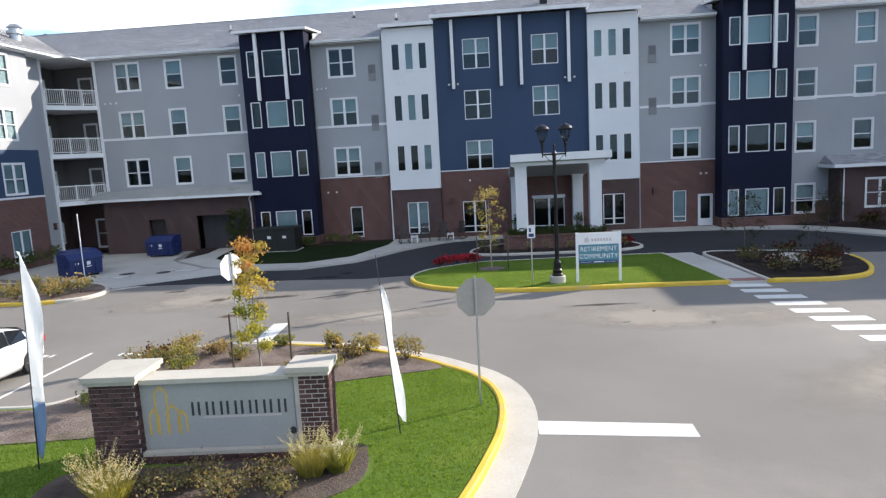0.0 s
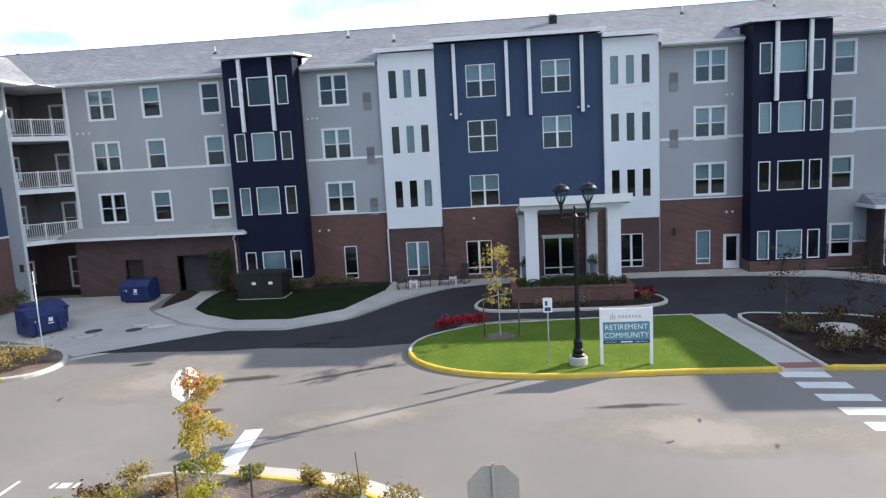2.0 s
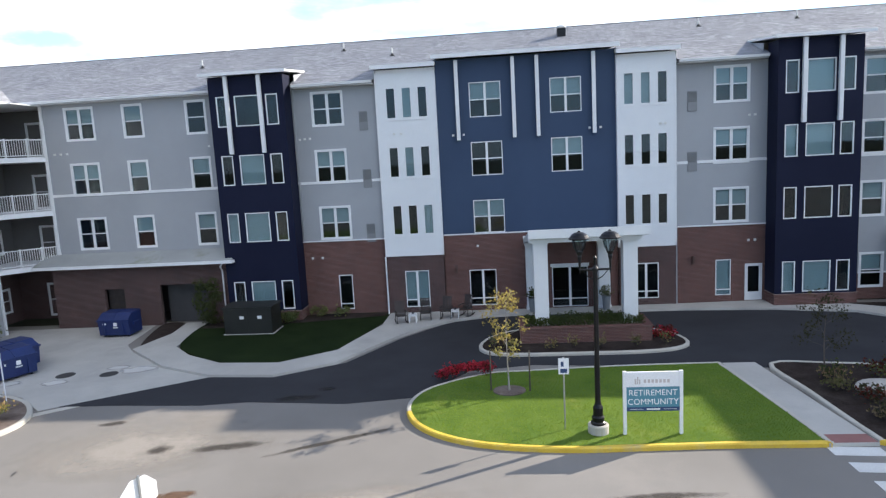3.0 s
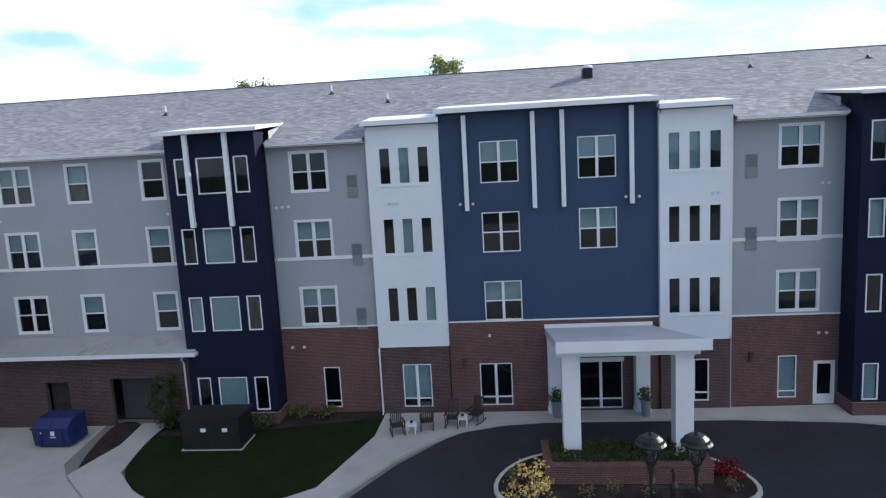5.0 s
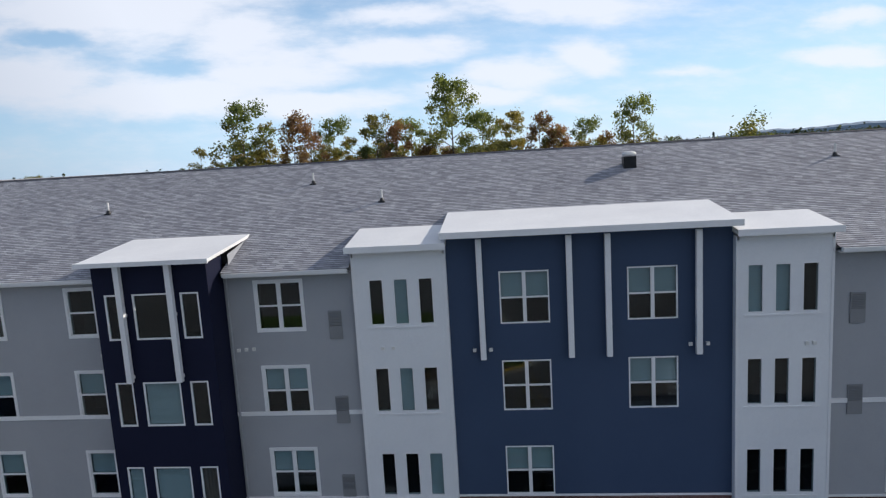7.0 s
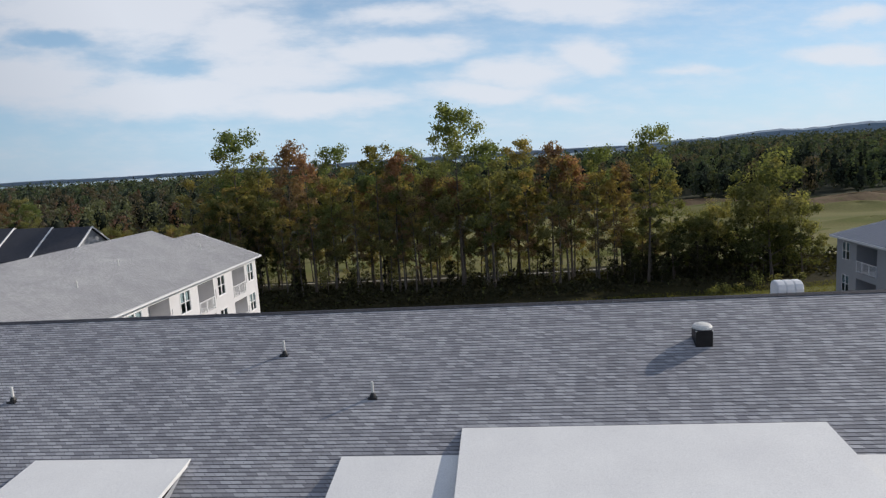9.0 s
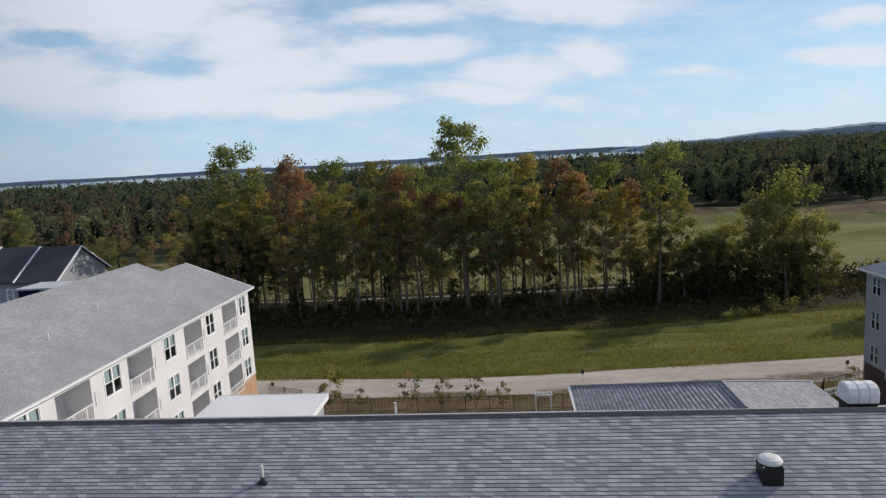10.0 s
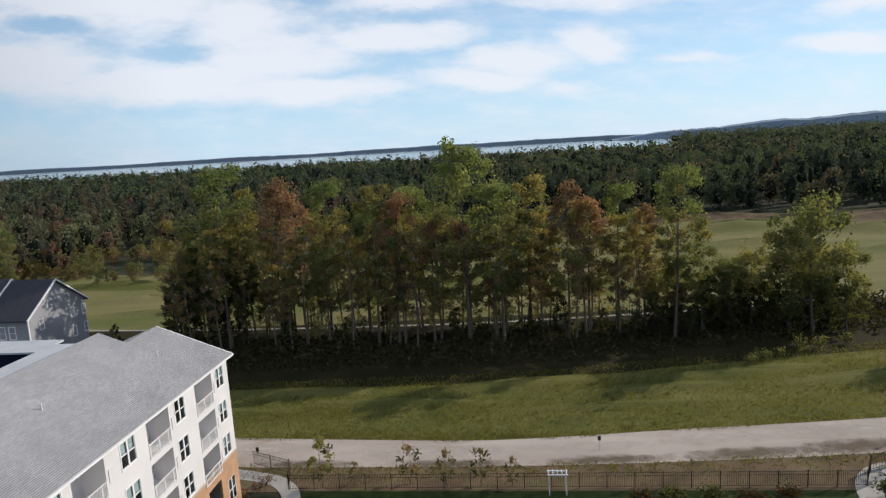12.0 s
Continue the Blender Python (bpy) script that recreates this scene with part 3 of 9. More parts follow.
def tube(bm, pts, radii, sides=8, cap=True):
    """A round bar through points."""
    rings = []
    for i, p in enumerate(pts):
        p = Vector(p)
        a = Vector(pts[min(i + 1, len(pts) - 1)]) - Vector(pts[max(i - 1, 0)])
        a.normalize()
        u = a.orthogonal().normalized()
        if abs(a.z) > 0.9:
            u = Vector((1, 0, 0)) - a * a.x
            u.normalize()
        w = a.cross(u)
        r = radii[i] if isinstance(radii, (list, tuple)) else radii
        rings.append([bm.verts.new(p + (u * math.cos(k * math.tau / sides) + w * math.sin(k * math.tau / sides)) * r) for k in range(sides)])
    for r0, r1 in zip(rings, rings[1:]):
        for k in range(sides):
            bm.faces.new((r0[k], r0[(k + 1) % sides], r1[(k + 1) % sides], r1[k]))
    if cap:
        bm.faces.new(rings[0][::-1])
        bm.faces.new(rings[-1])


def lathe(bm, profile, at=(0, 0, 0), sides=20):
    """A turned form from (radius, height) pairs."""
    rings = [[bm.verts.new((at[0] + r * math.cos(k * math.tau / sides), at[1] + r * math.sin(k * math.tau / sides), at[2] + z)) for k in range(sides)] for r, z in profile]
    for r0, r1 in zip(rings, rings[1:]):
        for k in range(sides):
            bm.faces.new((r0[k], r0[(k + 1) % sides], r1[(k + 1) % sides], r1[k]))
    bm.faces.new(rings[0][::-1])
    bm.faces.new(rings[-1])


def boxes(*rows, m=None):
    bm = bmesh.new()
    for r in rows:
        cuboid(bm, *r, m=m)
    return bm


def eased(pts, closed=True, n=6):
    """A smooth line through points."""
    out, k = [], len(pts)
    P = [Vector((*p, 0)) if len(p) == 2 else Vector(p) for p in pts]
    for i in range(k if closed else k - 1):
        a, b, c, d = (P[(i + j) % k] if closed else P[min(max(i + j, 0), k - 1)] for j in (-1, 0, 1, 2))
        for s in range(n):
            t = s / n
            out.append(0.5 * ((2 * b) + (c - a) * t + (2 * a - 5 * b + 4 * c - d) * t * t + (3 * b - a - 3 * c + d) * t ** 3))
    if not closed:
        out.append(P[-1])
    return out


def slab(name, pts, z0, z1, mat, label, category="", kind="structure", parent=None):
    """A flat piece of ground with an edge of its own depth."""
    bm = bmesh.new()
    top = [bm.verts.new((p[0], p[1], z1)) for p in pts]
    bottom = [bm.verts.new((p[0], p[1], z0)) for p in pts]
    f = bm.faces.new(top)
    f.normal_update()
    if f.normal.z < 0:
        f.normal_flip()
    n = len(pts)
    for i in range(n):
        bm.faces.new((bottom[i], bottom[(i + 1) % n], top[(i + 1) % n], top[i]))
    bmesh.ops.triangulate(bm, faces=[f])
    bmesh.ops.recalc_face_normals(bm, faces=bm.faces)
    return tagged(part(name, bm, mat, parent), label, category, kind=kind)


def band(name, line, side0, side1, z0, z1, mat, label, closed=False, kind="structure", bevel=0.0):
    """A strip along a line on plan, between two offsets to its left, with thickness."""
    bm = bmesh.new()
    n = len(line)
    rows = []
    for i, p in enumerate(line):
        a = line[(i + 1) % n] if closed or i < n - 1 else p
        b = line[i - 1] if closed or i > 0 else p
        d = Vector((a[0] - b[0], a[1] - b[1], 0)).normalized()
        w = Vector((-d.y, d.x, 0))
        p = Vector((p[0], p[1], 0))
        q0, q1 = p + w * side0, p + w * side1
        e = (side1 - side0) * bevel
        rows.append([bm.verts.new((*c.xy, z)) for c, z in ((q0, z0), (q0, z1 - abs(e)), (q0 + w * e, z1), (q1 - w * e, z1), (q1, z1 - abs(e)), (q1, z0))])
    for i in range(n if closed else n - 1):
        a, b = rows[i], rows[(i + 1) % n]
        for k in range(5):
            bm.faces.new((a[k], a[k + 1], b[k + 1], b[k]))
    if not closed:
        bm.faces.new(rows[0][::-1])
        bm.faces.new(rows[-1])
    bmesh.ops.recalc_face_normals(bm, faces=bm.faces)
    return tagged(part(name, bm, mat), label, kind=kind)


# ---- main building ----
def wall(name, m, u0, u1, z0, z1, holes, mat, parent, thick=0.22, lap=0.0, deep=0.011, label=""):
    """A wall seen from local -y, with openings through it; lap: the boards of lap siding, each a real step."""
    bm = bmesh.new()
    zs = {z0, z1}
    for h in holes:
        zs |= {min(max(h[2], z0), z1), min(max(h[3], z0), z1)}
    if lap:
        k = 0
        while z0 + k * lap < z1:
            zs.add(round(z0 + k * lap, 5))
            k += 1
    zs = sorted(zs)

    def Q(*pts):
        bm.faces.new([bm.verts.new(m @ Vector(p)) for p in pts])

    for a, b in zip(zs, zs[1:]):
        if b - a < 1e-4:
            continue
        cuts = sorted((h[0], h[1]) for h in holes if h[2] < b - 1e-4 and h[3] > a + 1e-4)
        spans, at = [], u0
        for c, d in cuts:
            if c > at + 1e-4:
                spans.append((at, min(c, u1)))
            at = max(at, d)
        if at < u1 - 1e-4:
            spans.append((at, u1))
        ya = yb = 0.0
        start = False
        if lap:
            f = ((a - z0) / lap) % 1.0
            f = 0.0 if f > 0.999 else f
            ya, yb = -deep * (1 - f), -deep * (1 - f - (b - a) / lap)
            start = f < 1e-3
        for c, d in spans:
            Q((c, ya, a), (d, ya, a), (d, yb, b), (c, yb, b))
            Q((d, thick, a), (c, thick, a), (c, thick, b), (d, thick, b))
            if start:
                Q((c, 0, a), (d, 0, a), (d, ya, a), (c, ya, a))
    for c, d, a, b in holes:
        a, b = max(a, z0), min(b, z1)
        if b <= a:
            continue
        e = -deep if lap else 0
        Q((c, e, a), (c, thick, a), (c, thick, b), (c, e, b))
        Q((d, thick, a), (d, e, a), (d, e, b), (d, thick, b))
        Q((c, thick, a), (c, e, a), (d, e, a), (d, thick, a))
        Q((c, e, b), (c, thick, b), (d, thick, b), (d, e, b))
    for u, flip in ((u0, 0), (u1, 1)):
        p = [(u, 0, z0), (u, 0, z1), (u, thick, z1), (u, thick, z0)]
        Q(*(p if flip else p[::-1]))
    Q((u0, 0, z1), (u1, 0, z1), (u1, thick, z1), (u0, thick, z1))
    bmesh.ops.remove_doubles(bm, verts=bm.verts, dist=0.0005)
    return part(name, bm, mat, parent, label)


@lru_cache(maxsize=None)
def window_meshes(kind, w, h):
    """The frame of a window and its panes, from its lower left corner."""
    panes = []

    def unit(x0, x1, z0, z1, rail, b=0.045):
        if rail:
            zr = z0 + (z1 - z0) * rail
            panes.append((x0 + b, x1 - b, z0 + b, zr - 0.03, 0.022, "low"))
            panes.append((x0 + b, x1 - b, zr + 0.03, z1 - b, 0.040, "top"))
        else:
            panes.append((x0 + b, x1 - b, z0 + b, z1 - b, 0.03, "one"))

    c = {"twin": 0.10, "single": 0.10, "thin_twin": 0.03, "fixed": 0.0, "slim": 0.0, "store": 0.0, "tall": 0.0}[kind]
    if kind in ("twin", "thin_twin"):
        mid = 0.035 if kind == "twin" else 0.02
        unit(c, w / 2 - mid, c, h - c, 0.5)
        unit(w / 2 + mid, w - c, c, h - c, 0.5)
    elif kind == "single":
        unit(c, w - c, c, h - c, 0.5)
    elif kind == "store":
        unit(0, w / 2 - 0.015, 0, h, 0.20, 0.05)
        unit(w / 2 + 0.015, w, 0, h, 0.20, 0.05)
    elif kind == "tall":
        unit(0, w, 0, h, 0.16, 0.05)
    elif kind == "fixed":
        unit(0, w, 0, h, 0, 0.06)
    else:
        unit(0, w, 0, h, 0, 0.035)
    def plate(name, x0, x1, z0, z1, y0, y1, holes):
        bm = bmesh.new()
        xs = sorted({x0, x1, *(v for q in holes for v in q[:2])})
        zs = sorted({z0, z1, *(v for q in holes for v in q[2:4])})
        solid = {(i, j) for i in range(len(xs) - 1) for j in range(len(zs) - 1)
                 if not any(q[0] <= xs[i] and xs[i + 1] <= q[1] and q[2] <= zs[j] and zs[j + 1] <= q[3] for q in holes)}
        for i, j in solid:
            a, b2, c2, d = xs[i], xs[i + 1], zs[j], zs[j + 1]
            quad(bm, (a, y0, c2), (b2, y0, c2), (b2, y0, d), (a, y0, d))
            quad(bm, (b2, y1, c2), (a, y1, c2), (a, y1, d), (b2, y1, d))
            for di, dj, P in ((-1, 0, ((a, y1, c2), (a, y0, c2), (a, y0, d), (a, y1, d))), (1, 0, ((b2, y0, c2), (b2, y1, c2), (b2, y1, d), (b2, y0, d))),
                              (0, -1, ((a, y1, c2), (b2, y1, c2), (b2, y0, c2), (a, y0, c2))), (0, 1, ((a, y0, d), (b2, y0, d), (b2, y1, d), (a, y1, d)))):
                if (i + di, j + dj) not in solid:
                    quad(bm, *P)
        bmesh.ops.remove_doubles(bm, verts=bm.verts, dist=0.0005)
        pm = bpy.data.meshes.new(name)
        bm.to_mesh(pm)
        bm.free()
        pm.materials.append(M["trim"])
        return pm

    me = plate("window", c * 0.9, w - c * 0.9, c * 0.9, h - c * 0.9, -0.004, 0.07, panes)
    casing = plate("casing", 0, w, 0, h, -0.035, -0.005, [(c, w - c, c, h - c)]) if c > 0.05 else None
    made = []
    for x0, x1, z0, z1, y, which in panes:
        b2 = bmesh.new()
        cuboid(b2, x0, x1, y, y + 0.008, z0, z1)
        pm = bpy.data.meshes.new("pane")
        b2.to_mesh(pm)
        b2.free()
        pm.materials.append(M["glass"])
        made.append((pm, (x0, x1, z0, z1), which))
    return me, made, casing


@lru_cache(maxsize=None)
def blind_mesh(w, h, mat):
    bm = bmesh.new()
    if mat == "blind":
        n = max(int(h / 0.05), 1)
        for k in range(n):
            z = h * k / n
            quad(bm, (0, 0.0, z), (w, 0.0, z), (w, 0.018, z + h / n * 1.02), (0, 0.018, z + h / n * 1.02))
    else:
        n = max(int(w / 0.06), 3)
        for k in range(n):
            x = w * k / n
            quad(bm, (x, 0.03 * (k % 2), 0), (x + w / n, 0.03 * ((k + 1) % 2), 0), (x + w / n, 0.03 * ((k + 1) % 2), h), (x, 0.03 * (k % 2), h))
    me = bpy.data.meshes.new("blind")
    bm.to_mesh(me)
    bm.free()
    me.materials.append(M[mat])
    return me


rng = random.Random(7)


def put_window(parent, m, x, z, w, h, kind, cover=None):
    """A window in the wall m, with panes and, behind some of them, a blind or a curtain."""
    frame_me, panes, casing = window_meshes(kind, round(w, 3), round(h, 3))
    ob = shared("window", frame_me, parent, m @ Matrix.Translation((x, 0, z)))
    tagged(ob, "white-framed window")
    if casing:
        shared("casing", casing, ob)
    cover = rng.choice(("half", "half", "full", "none", "curtain", "half")) if cover is None else cover
    for pm, (x0, x1, z0, z1), which in panes:
        p = shared("pane", pm, ob)
        p.visible_shadow = False
        if cover == "none" or (cover == "half" and which == "low" and kind != "store") or (kind == "store" and which == "low"):
            continue
        mat = "curtain" if cover == "curtain" else "blind"
        part_h = (z1 - z0) * (rng.uniform(0.75, 1.0) if which == "one" and cover == "half" else 1.0)
        b = shared("curtain" if mat == "curtain" else "blind", blind_mesh(round(x1 - x0, 3), round(part_h, 2), mat), ob, Matrix.Translation((x0, 0.10, z1 - part_h)))
    return ob


home = thing("apartment_building", "four-storey apartment building in grey, white and blue siding over brick", "building")
FRONT = Matrix.Identity(4)
TOPS, WIN_H = (13.22, 9.92, 6.62), 2.0
EAVE_Z, EAVE_Y, RIDGE_Y, RIDGE_Z = 13.62, -0.5, 8.85, 17.45
LAP = 0.135


def inset(x, z, w, h, c):
    return (x + c, x + w - c, z + c, z + h - c)


def facade(m, u0, u1, z0, z1, wins, mat, name="wall", lap=LAP, parent=home, deep=0.011):
    """A stretch of wall with its windows: rows of x, z, width, height, kind."""
    holes = []
    for x, z, w, h, kind, *_ in wins:
        c = {"twin": 0.08, "single": 0.08, "thin_twin": 0.02}.get(kind, 0.0)
        holes.append(inset(x, z, w, h, c))
    wall(name, m, u0, u1, z0, z1, holes, mat, parent, lap=lap, deep=deep)
    for x, z, w, h, kind, *cover in wins:
        put_window(parent, m, x, z, w, h, kind, cover[0] if cover else None)


def three(x, w, kind, floors=(0, 1, 2), covers=(None, None, None)):
    return [(x, TOPS[f] - WIN_H, w, WIN_H, kind, covers[f]) for f in floors]


# grey siding, from left to right
facade(FRONT, -26.8, -15.75, 3.3, 13.62, three(-25.42, 1.88, "twin", covers=("half", "half", "none")) + three(-21.78, 1.3, "single", covers=("half", "half", "half")) + three(-17.88, 1.3, "single", covers=("none", "half", "half")), "gray_siding", "siding_wall")
facade(FRONT, -11.42, -6.45, 4.55, 13.62, three(-10.3, 1.9, "twin", covers=("none", "half", "half")), "gray_siding", "siding_wall")
facade(FRONT, 10.15, 15.05, 4.5, 13.62, three(12.2, 1.93, "twin", covers=("half", "half", "half")), "gray_siding", "siding_wall")
facade(FRONT, 19.3, 30.6, 1.5, 13.62, three(19.98, 1.32, "single", covers=("half", "none", "half")) + [(20.05, 0.65, 1.32, 2.0, "single", "half")] + three(23.5, 1.32, "single") + three(27.2, 1.88, "twin"), "gray_siding", "siding_wall")
# slate blue block
BLUE = Matrix.Translation((0, -0.02, 0))
bl = [(-1.18, 11.22, 1.83, 1.98, "thin_twin", "half"), (-1.2, 7.93, 1.83, 1.96, "thin_twin", "none"), (-1.22, 4.62, 1.83, 1.96, "thin_twin", "half"),
      (3.33, 11.22, 1.78, 1.96, "thin_twin", "half"), (3.33, 7.93, 1.78, 1.96, "thin_twin", "half")]
facade(BLUE, -3.02, 6.95, 4.6, 14.5, bl, "slate_blue", "blue_wall", lap=0.0)
# white bays
WBAY = Matrix.Translation((0, -0.30, 0))
N, F = "none", "full"
for x0, x1, first, drawn in ((-6.45, -3.02, -5.86, ((N, F, N), (N, F, N), (N, N, F))), (6.95, 10.15, 7.33, ((F, F, N), (N, N, N), (N, N, N)))):
    rows = []
    for f, top in enumerate((13.12, 9.8, 6.47)):
        for k in range(3):
            rows.append((first + 0.905 * k, top - 1.70, 0.53, 1.70, "slim", drawn[f][k]))
    facade(WBAY, x0, x1, 3.5, 14.12, rows, "white_siding", "white_bay", lap=0.0)
    bm = boxes((x0 - 0.006, x0 + 0.02, -0.299, -0.021, 3.5, 14.12), (x1 - 0.02, x1 + 0.006, -0.299, -0.021, 3.5, 14.12))
    part("bay_side", bm, "white_siding", home)
    bm = boxes((x0 + 0.03, x1 - 0.03, -0.318, -0.301, 3.5, 3.62), (x0 + 0.03, x1 - 0.03, -0.318, -0.301, 13.95, 14.12),
               (x0, x0 + 0.09, -0.318, -0.301, 3.5, 14.12), (x1 - 0.09, x1, -0.318, -0.301, 3.5, 14.12))
    for top in (13.12, 9.8, 6.47):
        cuboid(bm, first - 0.1, first + 2.44, -0.325, -0.301, top - 1.82, top - 1.76)
    part("trim_board", bm, "trim", home)
# navy bays
NBAY = Matrix.Translation((0, -1.3, 0))
C = "curtain"
for x0, x1, drawn in ((-15.75, -11.42, ((N, N, N), (N, F, N), (F, F, C), (N, F, N))), (15.05, 19.3, ((N, F, N), (F, F, N), (N, N, N), (F, F, N)))):
    a = x0 + 0.38
    rows = []
    for top, (left, cov, right) in zip((13.13, 9.83, 6.53, 2.52), drawn):
        rows += [(a, top - 1.70, 0.68, 1.70, "fixed", left), (a + 1.06, top - 1.70, 1.45, 1.70, "fixed", cov),
                 (x1 - 0.38 - 0.70, top - 1.70, 0.70, 1.70, "fixed", right)]
    facade(NBAY, x0, x1, 0.68, 14.2, rows, "navy", "navy_bay", lap=LAP, deep=0.008)
    for sx in (x0, x1):
        mm = pose(sx, 0, 0, 0, 0, 90 if sx == x1 else -90)
        u = (-1.3, 0.0) if sx == x1 else (0.0, 1.3)
        wall("navy_bay_side", mm, u[0], u[1], 0.68, 14.2, [], "navy", home, thick=0.18, lap=LAP, deep=0.008)
    part("brick_plinth", boxes((x0 - 0.02, x1 + 0.02, -1.36, -0.05, 0.0, 0.66), (x0 - 0.05, x1 + 0.05, -1.40, -0.05, 0.66, 0.72)), "red_brick", home)

# brick ground floor
facade(FRONT, -11.42, -6.45, 0.0, 4.55, [(-9.42, 0.38, 0.83, 2.1, "tall", "none")], "red_brick", "brick_wall", lap=0)
facade(BLUE, -3.02, 6.95, 0.0, 4.6, [(-1.6, 0.36, 1.57, 2.13, "store", "none"), (3.18, 0.12, 2.05, 2.36, "store", "none")], "red_brick", "brick_wall", lap=0)
facade(FRONT, 10.15, 15.05, 0.0, 4.5, [(12.36, 0.48, 0.84, 2.05, "tall", "full"), (13.96, 0.15, 0.95, 2.1, "fixed", "none")], "red_brick", "brick_wall", lap=0)
UBAY = Matrix.Translation((0, -0.26, 0))
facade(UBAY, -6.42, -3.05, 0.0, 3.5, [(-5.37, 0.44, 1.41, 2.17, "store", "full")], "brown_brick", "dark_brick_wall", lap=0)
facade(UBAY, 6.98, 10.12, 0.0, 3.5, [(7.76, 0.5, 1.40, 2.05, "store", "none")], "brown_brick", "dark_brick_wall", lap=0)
wall("brick_wall", FRONT, 19.3, 30.6, 0.0, 1.5, [(20.13, 21.3, 0.73, 2.5)], "red_brick", home)
# projecting brick ground floor at the service yard, with its shed roof
LOW = Matrix.Translation((0, -1.0, 0))
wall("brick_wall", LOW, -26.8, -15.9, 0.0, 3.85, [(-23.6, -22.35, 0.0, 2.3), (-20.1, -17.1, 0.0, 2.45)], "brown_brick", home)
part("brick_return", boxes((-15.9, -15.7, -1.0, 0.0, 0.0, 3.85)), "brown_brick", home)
part("service_door", boxes((-23.6, -22.35, -0.62, -0.56, 0.0, 2.3), (-23.1, -23.02, -0.66, -0.62, 0.95, 1.05)), "dark_wood", home, "dark brown service door")
part("recess_wall", boxes((-20.1, -17.1, -0.1, -0.05, 0.0, 2.45)), "interior", home)
bm = bmesh.new()
P = [(-27.6, -1.62, 3.86), (-15.25, -1.62, 3.86), (-15.65, -0.02, 4.42), (-27.6, -0.02, 4.42)]
quad(bm, *P)
quad(bm, *[(x, y, z - 0.06) for x, y, z in P[::-1]])
quad(bm, (-15.25, -1.62, 3.86), (-15.25, -0.02, 3.86), (-15.65, -0.02, 4.42))
part("shed_roof", bm, "porch_roof", home, "pale shed roof with green stains")
part("fascia", boxes((-27.6, -15.2, -1.70, -1.60, 3.70, 3.87), (-15.30, -15.18, -1.60, -0.02, 3.70, 3.86)), "trim", home)
part("soffit", boxes((-27.6, -15.3, -1.6, -1.0, 3.72, 3.75)), "trim", home)
# trims, bands and edges of the storeys
for x0, x1, z in ((-26.8, -15.75, 7.93), (-11.42, -6.45, 7.93), (10.15, 15.05, 8.0), (19.3, 30.6, 8.0)):
    part("trim_band", boxes((x0, x1, -0.045, 0.0, z, z + 0.16)), "trim", home)
for x0, x1, z in ((-11.42, -6.45, 4.52), (-3.02, 6.95, 4.57), (10.15, 15.05, 4.47), (19.3, 30.6, 1.47)):
    part("ledge", boxes((x0, x1, -0.06, 0.0, z, z + 0.07)), "trim", home)
for x in (-26.75, -11.38, -6.5, 10.2, 15.0, 19.36):
    z = 1.6 if x > 19 else 4.6
    part("corner_board", boxes((x - 0.05, x + 0.05, -0.03, 0.0, z, 13.5)), "gray_siding", home)
# grey louvres of the heating units
for x in (-7.52, 10.82):
    for z in (10.88, 7.58, 4.40):
        if x > 0 and z < 5:
            continue
        bm = boxes((x, x + 0.5, -0.05, 0.0, z, z + 1.08))
        for k in range(9):
            quad(bm, (x + 0.03, -0.055, z + 0.5 + k * 0.06), (x + 0.47, -0.055, z + 0.5 + k * 0.06), (x + 0.47, -0.075, z + 0.53 + k * 0.06), (x + 0.03, -0.075, z + 0.53 + k * 0.06))
        part("vent_louvre", bm, surface("grey_louvre", (0.20, 0.205, 0.215), (0.235, 0.24, 0.25), 0.8, 40.0, 0.5, 0.05), home)
# little vent caps in rows
for x, z, y in ((-11.1, 10.55, 0), (-10.8, 10.57, 0), (-10.5, 10.58, 0), (-26.3, 10.5, 0), (-25.9, 10.5, 0), (-25.5, 10.5, 0), (-16.6, 10.5, 0), (-15.95, 10.5, 0),
                (-5.5, 10.55, -0.3), (-5.1, 10.55, -0.3), (-2.15, 10.3, -0.02), (-1.55, 10.3, -0.02), (5.5, 10.3, -0.02), (6.1, 10.3, -0.02),
                (9.3, 10.3, -0.3), (9.55, 10.3, -0.3), (14.1, 10.5, 0), (14.4, 10.5, 0), (14.13, 3.6, 0), (14.48, 3.6, 0), (-1.05, 3.9, -0.02), (-10.9, 3.55, 0), (-10.3, 3.55, 0)):
    part("vent_cap", boxes((x - 0.06, x + 0.06, y - 0.07, y, z - 0.06, z + 0.06)), "ivory", home)
# white brackets standing before the walls
for x in (-1.82, 1.33, 2.66, 5.74):
    part("bracket_post", boxes((x - 0.1, x + 0.1, -0.34, -0.16, 10.0, 14.40), (x - 0.06, x + 0.06, -0.16, -0.02, 10.1, 10.22), (x - 0.06, x + 0.06, -0.16, -0.02, 12.3, 12.42)), "trim", home)
for x in (-14.62, -12.72, 16.28, 18.08):
    part("bracket_post", boxes((x - 0.1, x + 0.1, -1.62, -1.44, 9.9, 14.2), (x - 0.06, x + 0.06, -1.44, -1.3, 10.0, 10.12), (x - 0.06, x + 0.06, -1.44, -1.3, 12.3, 12.42)), "trim", home)
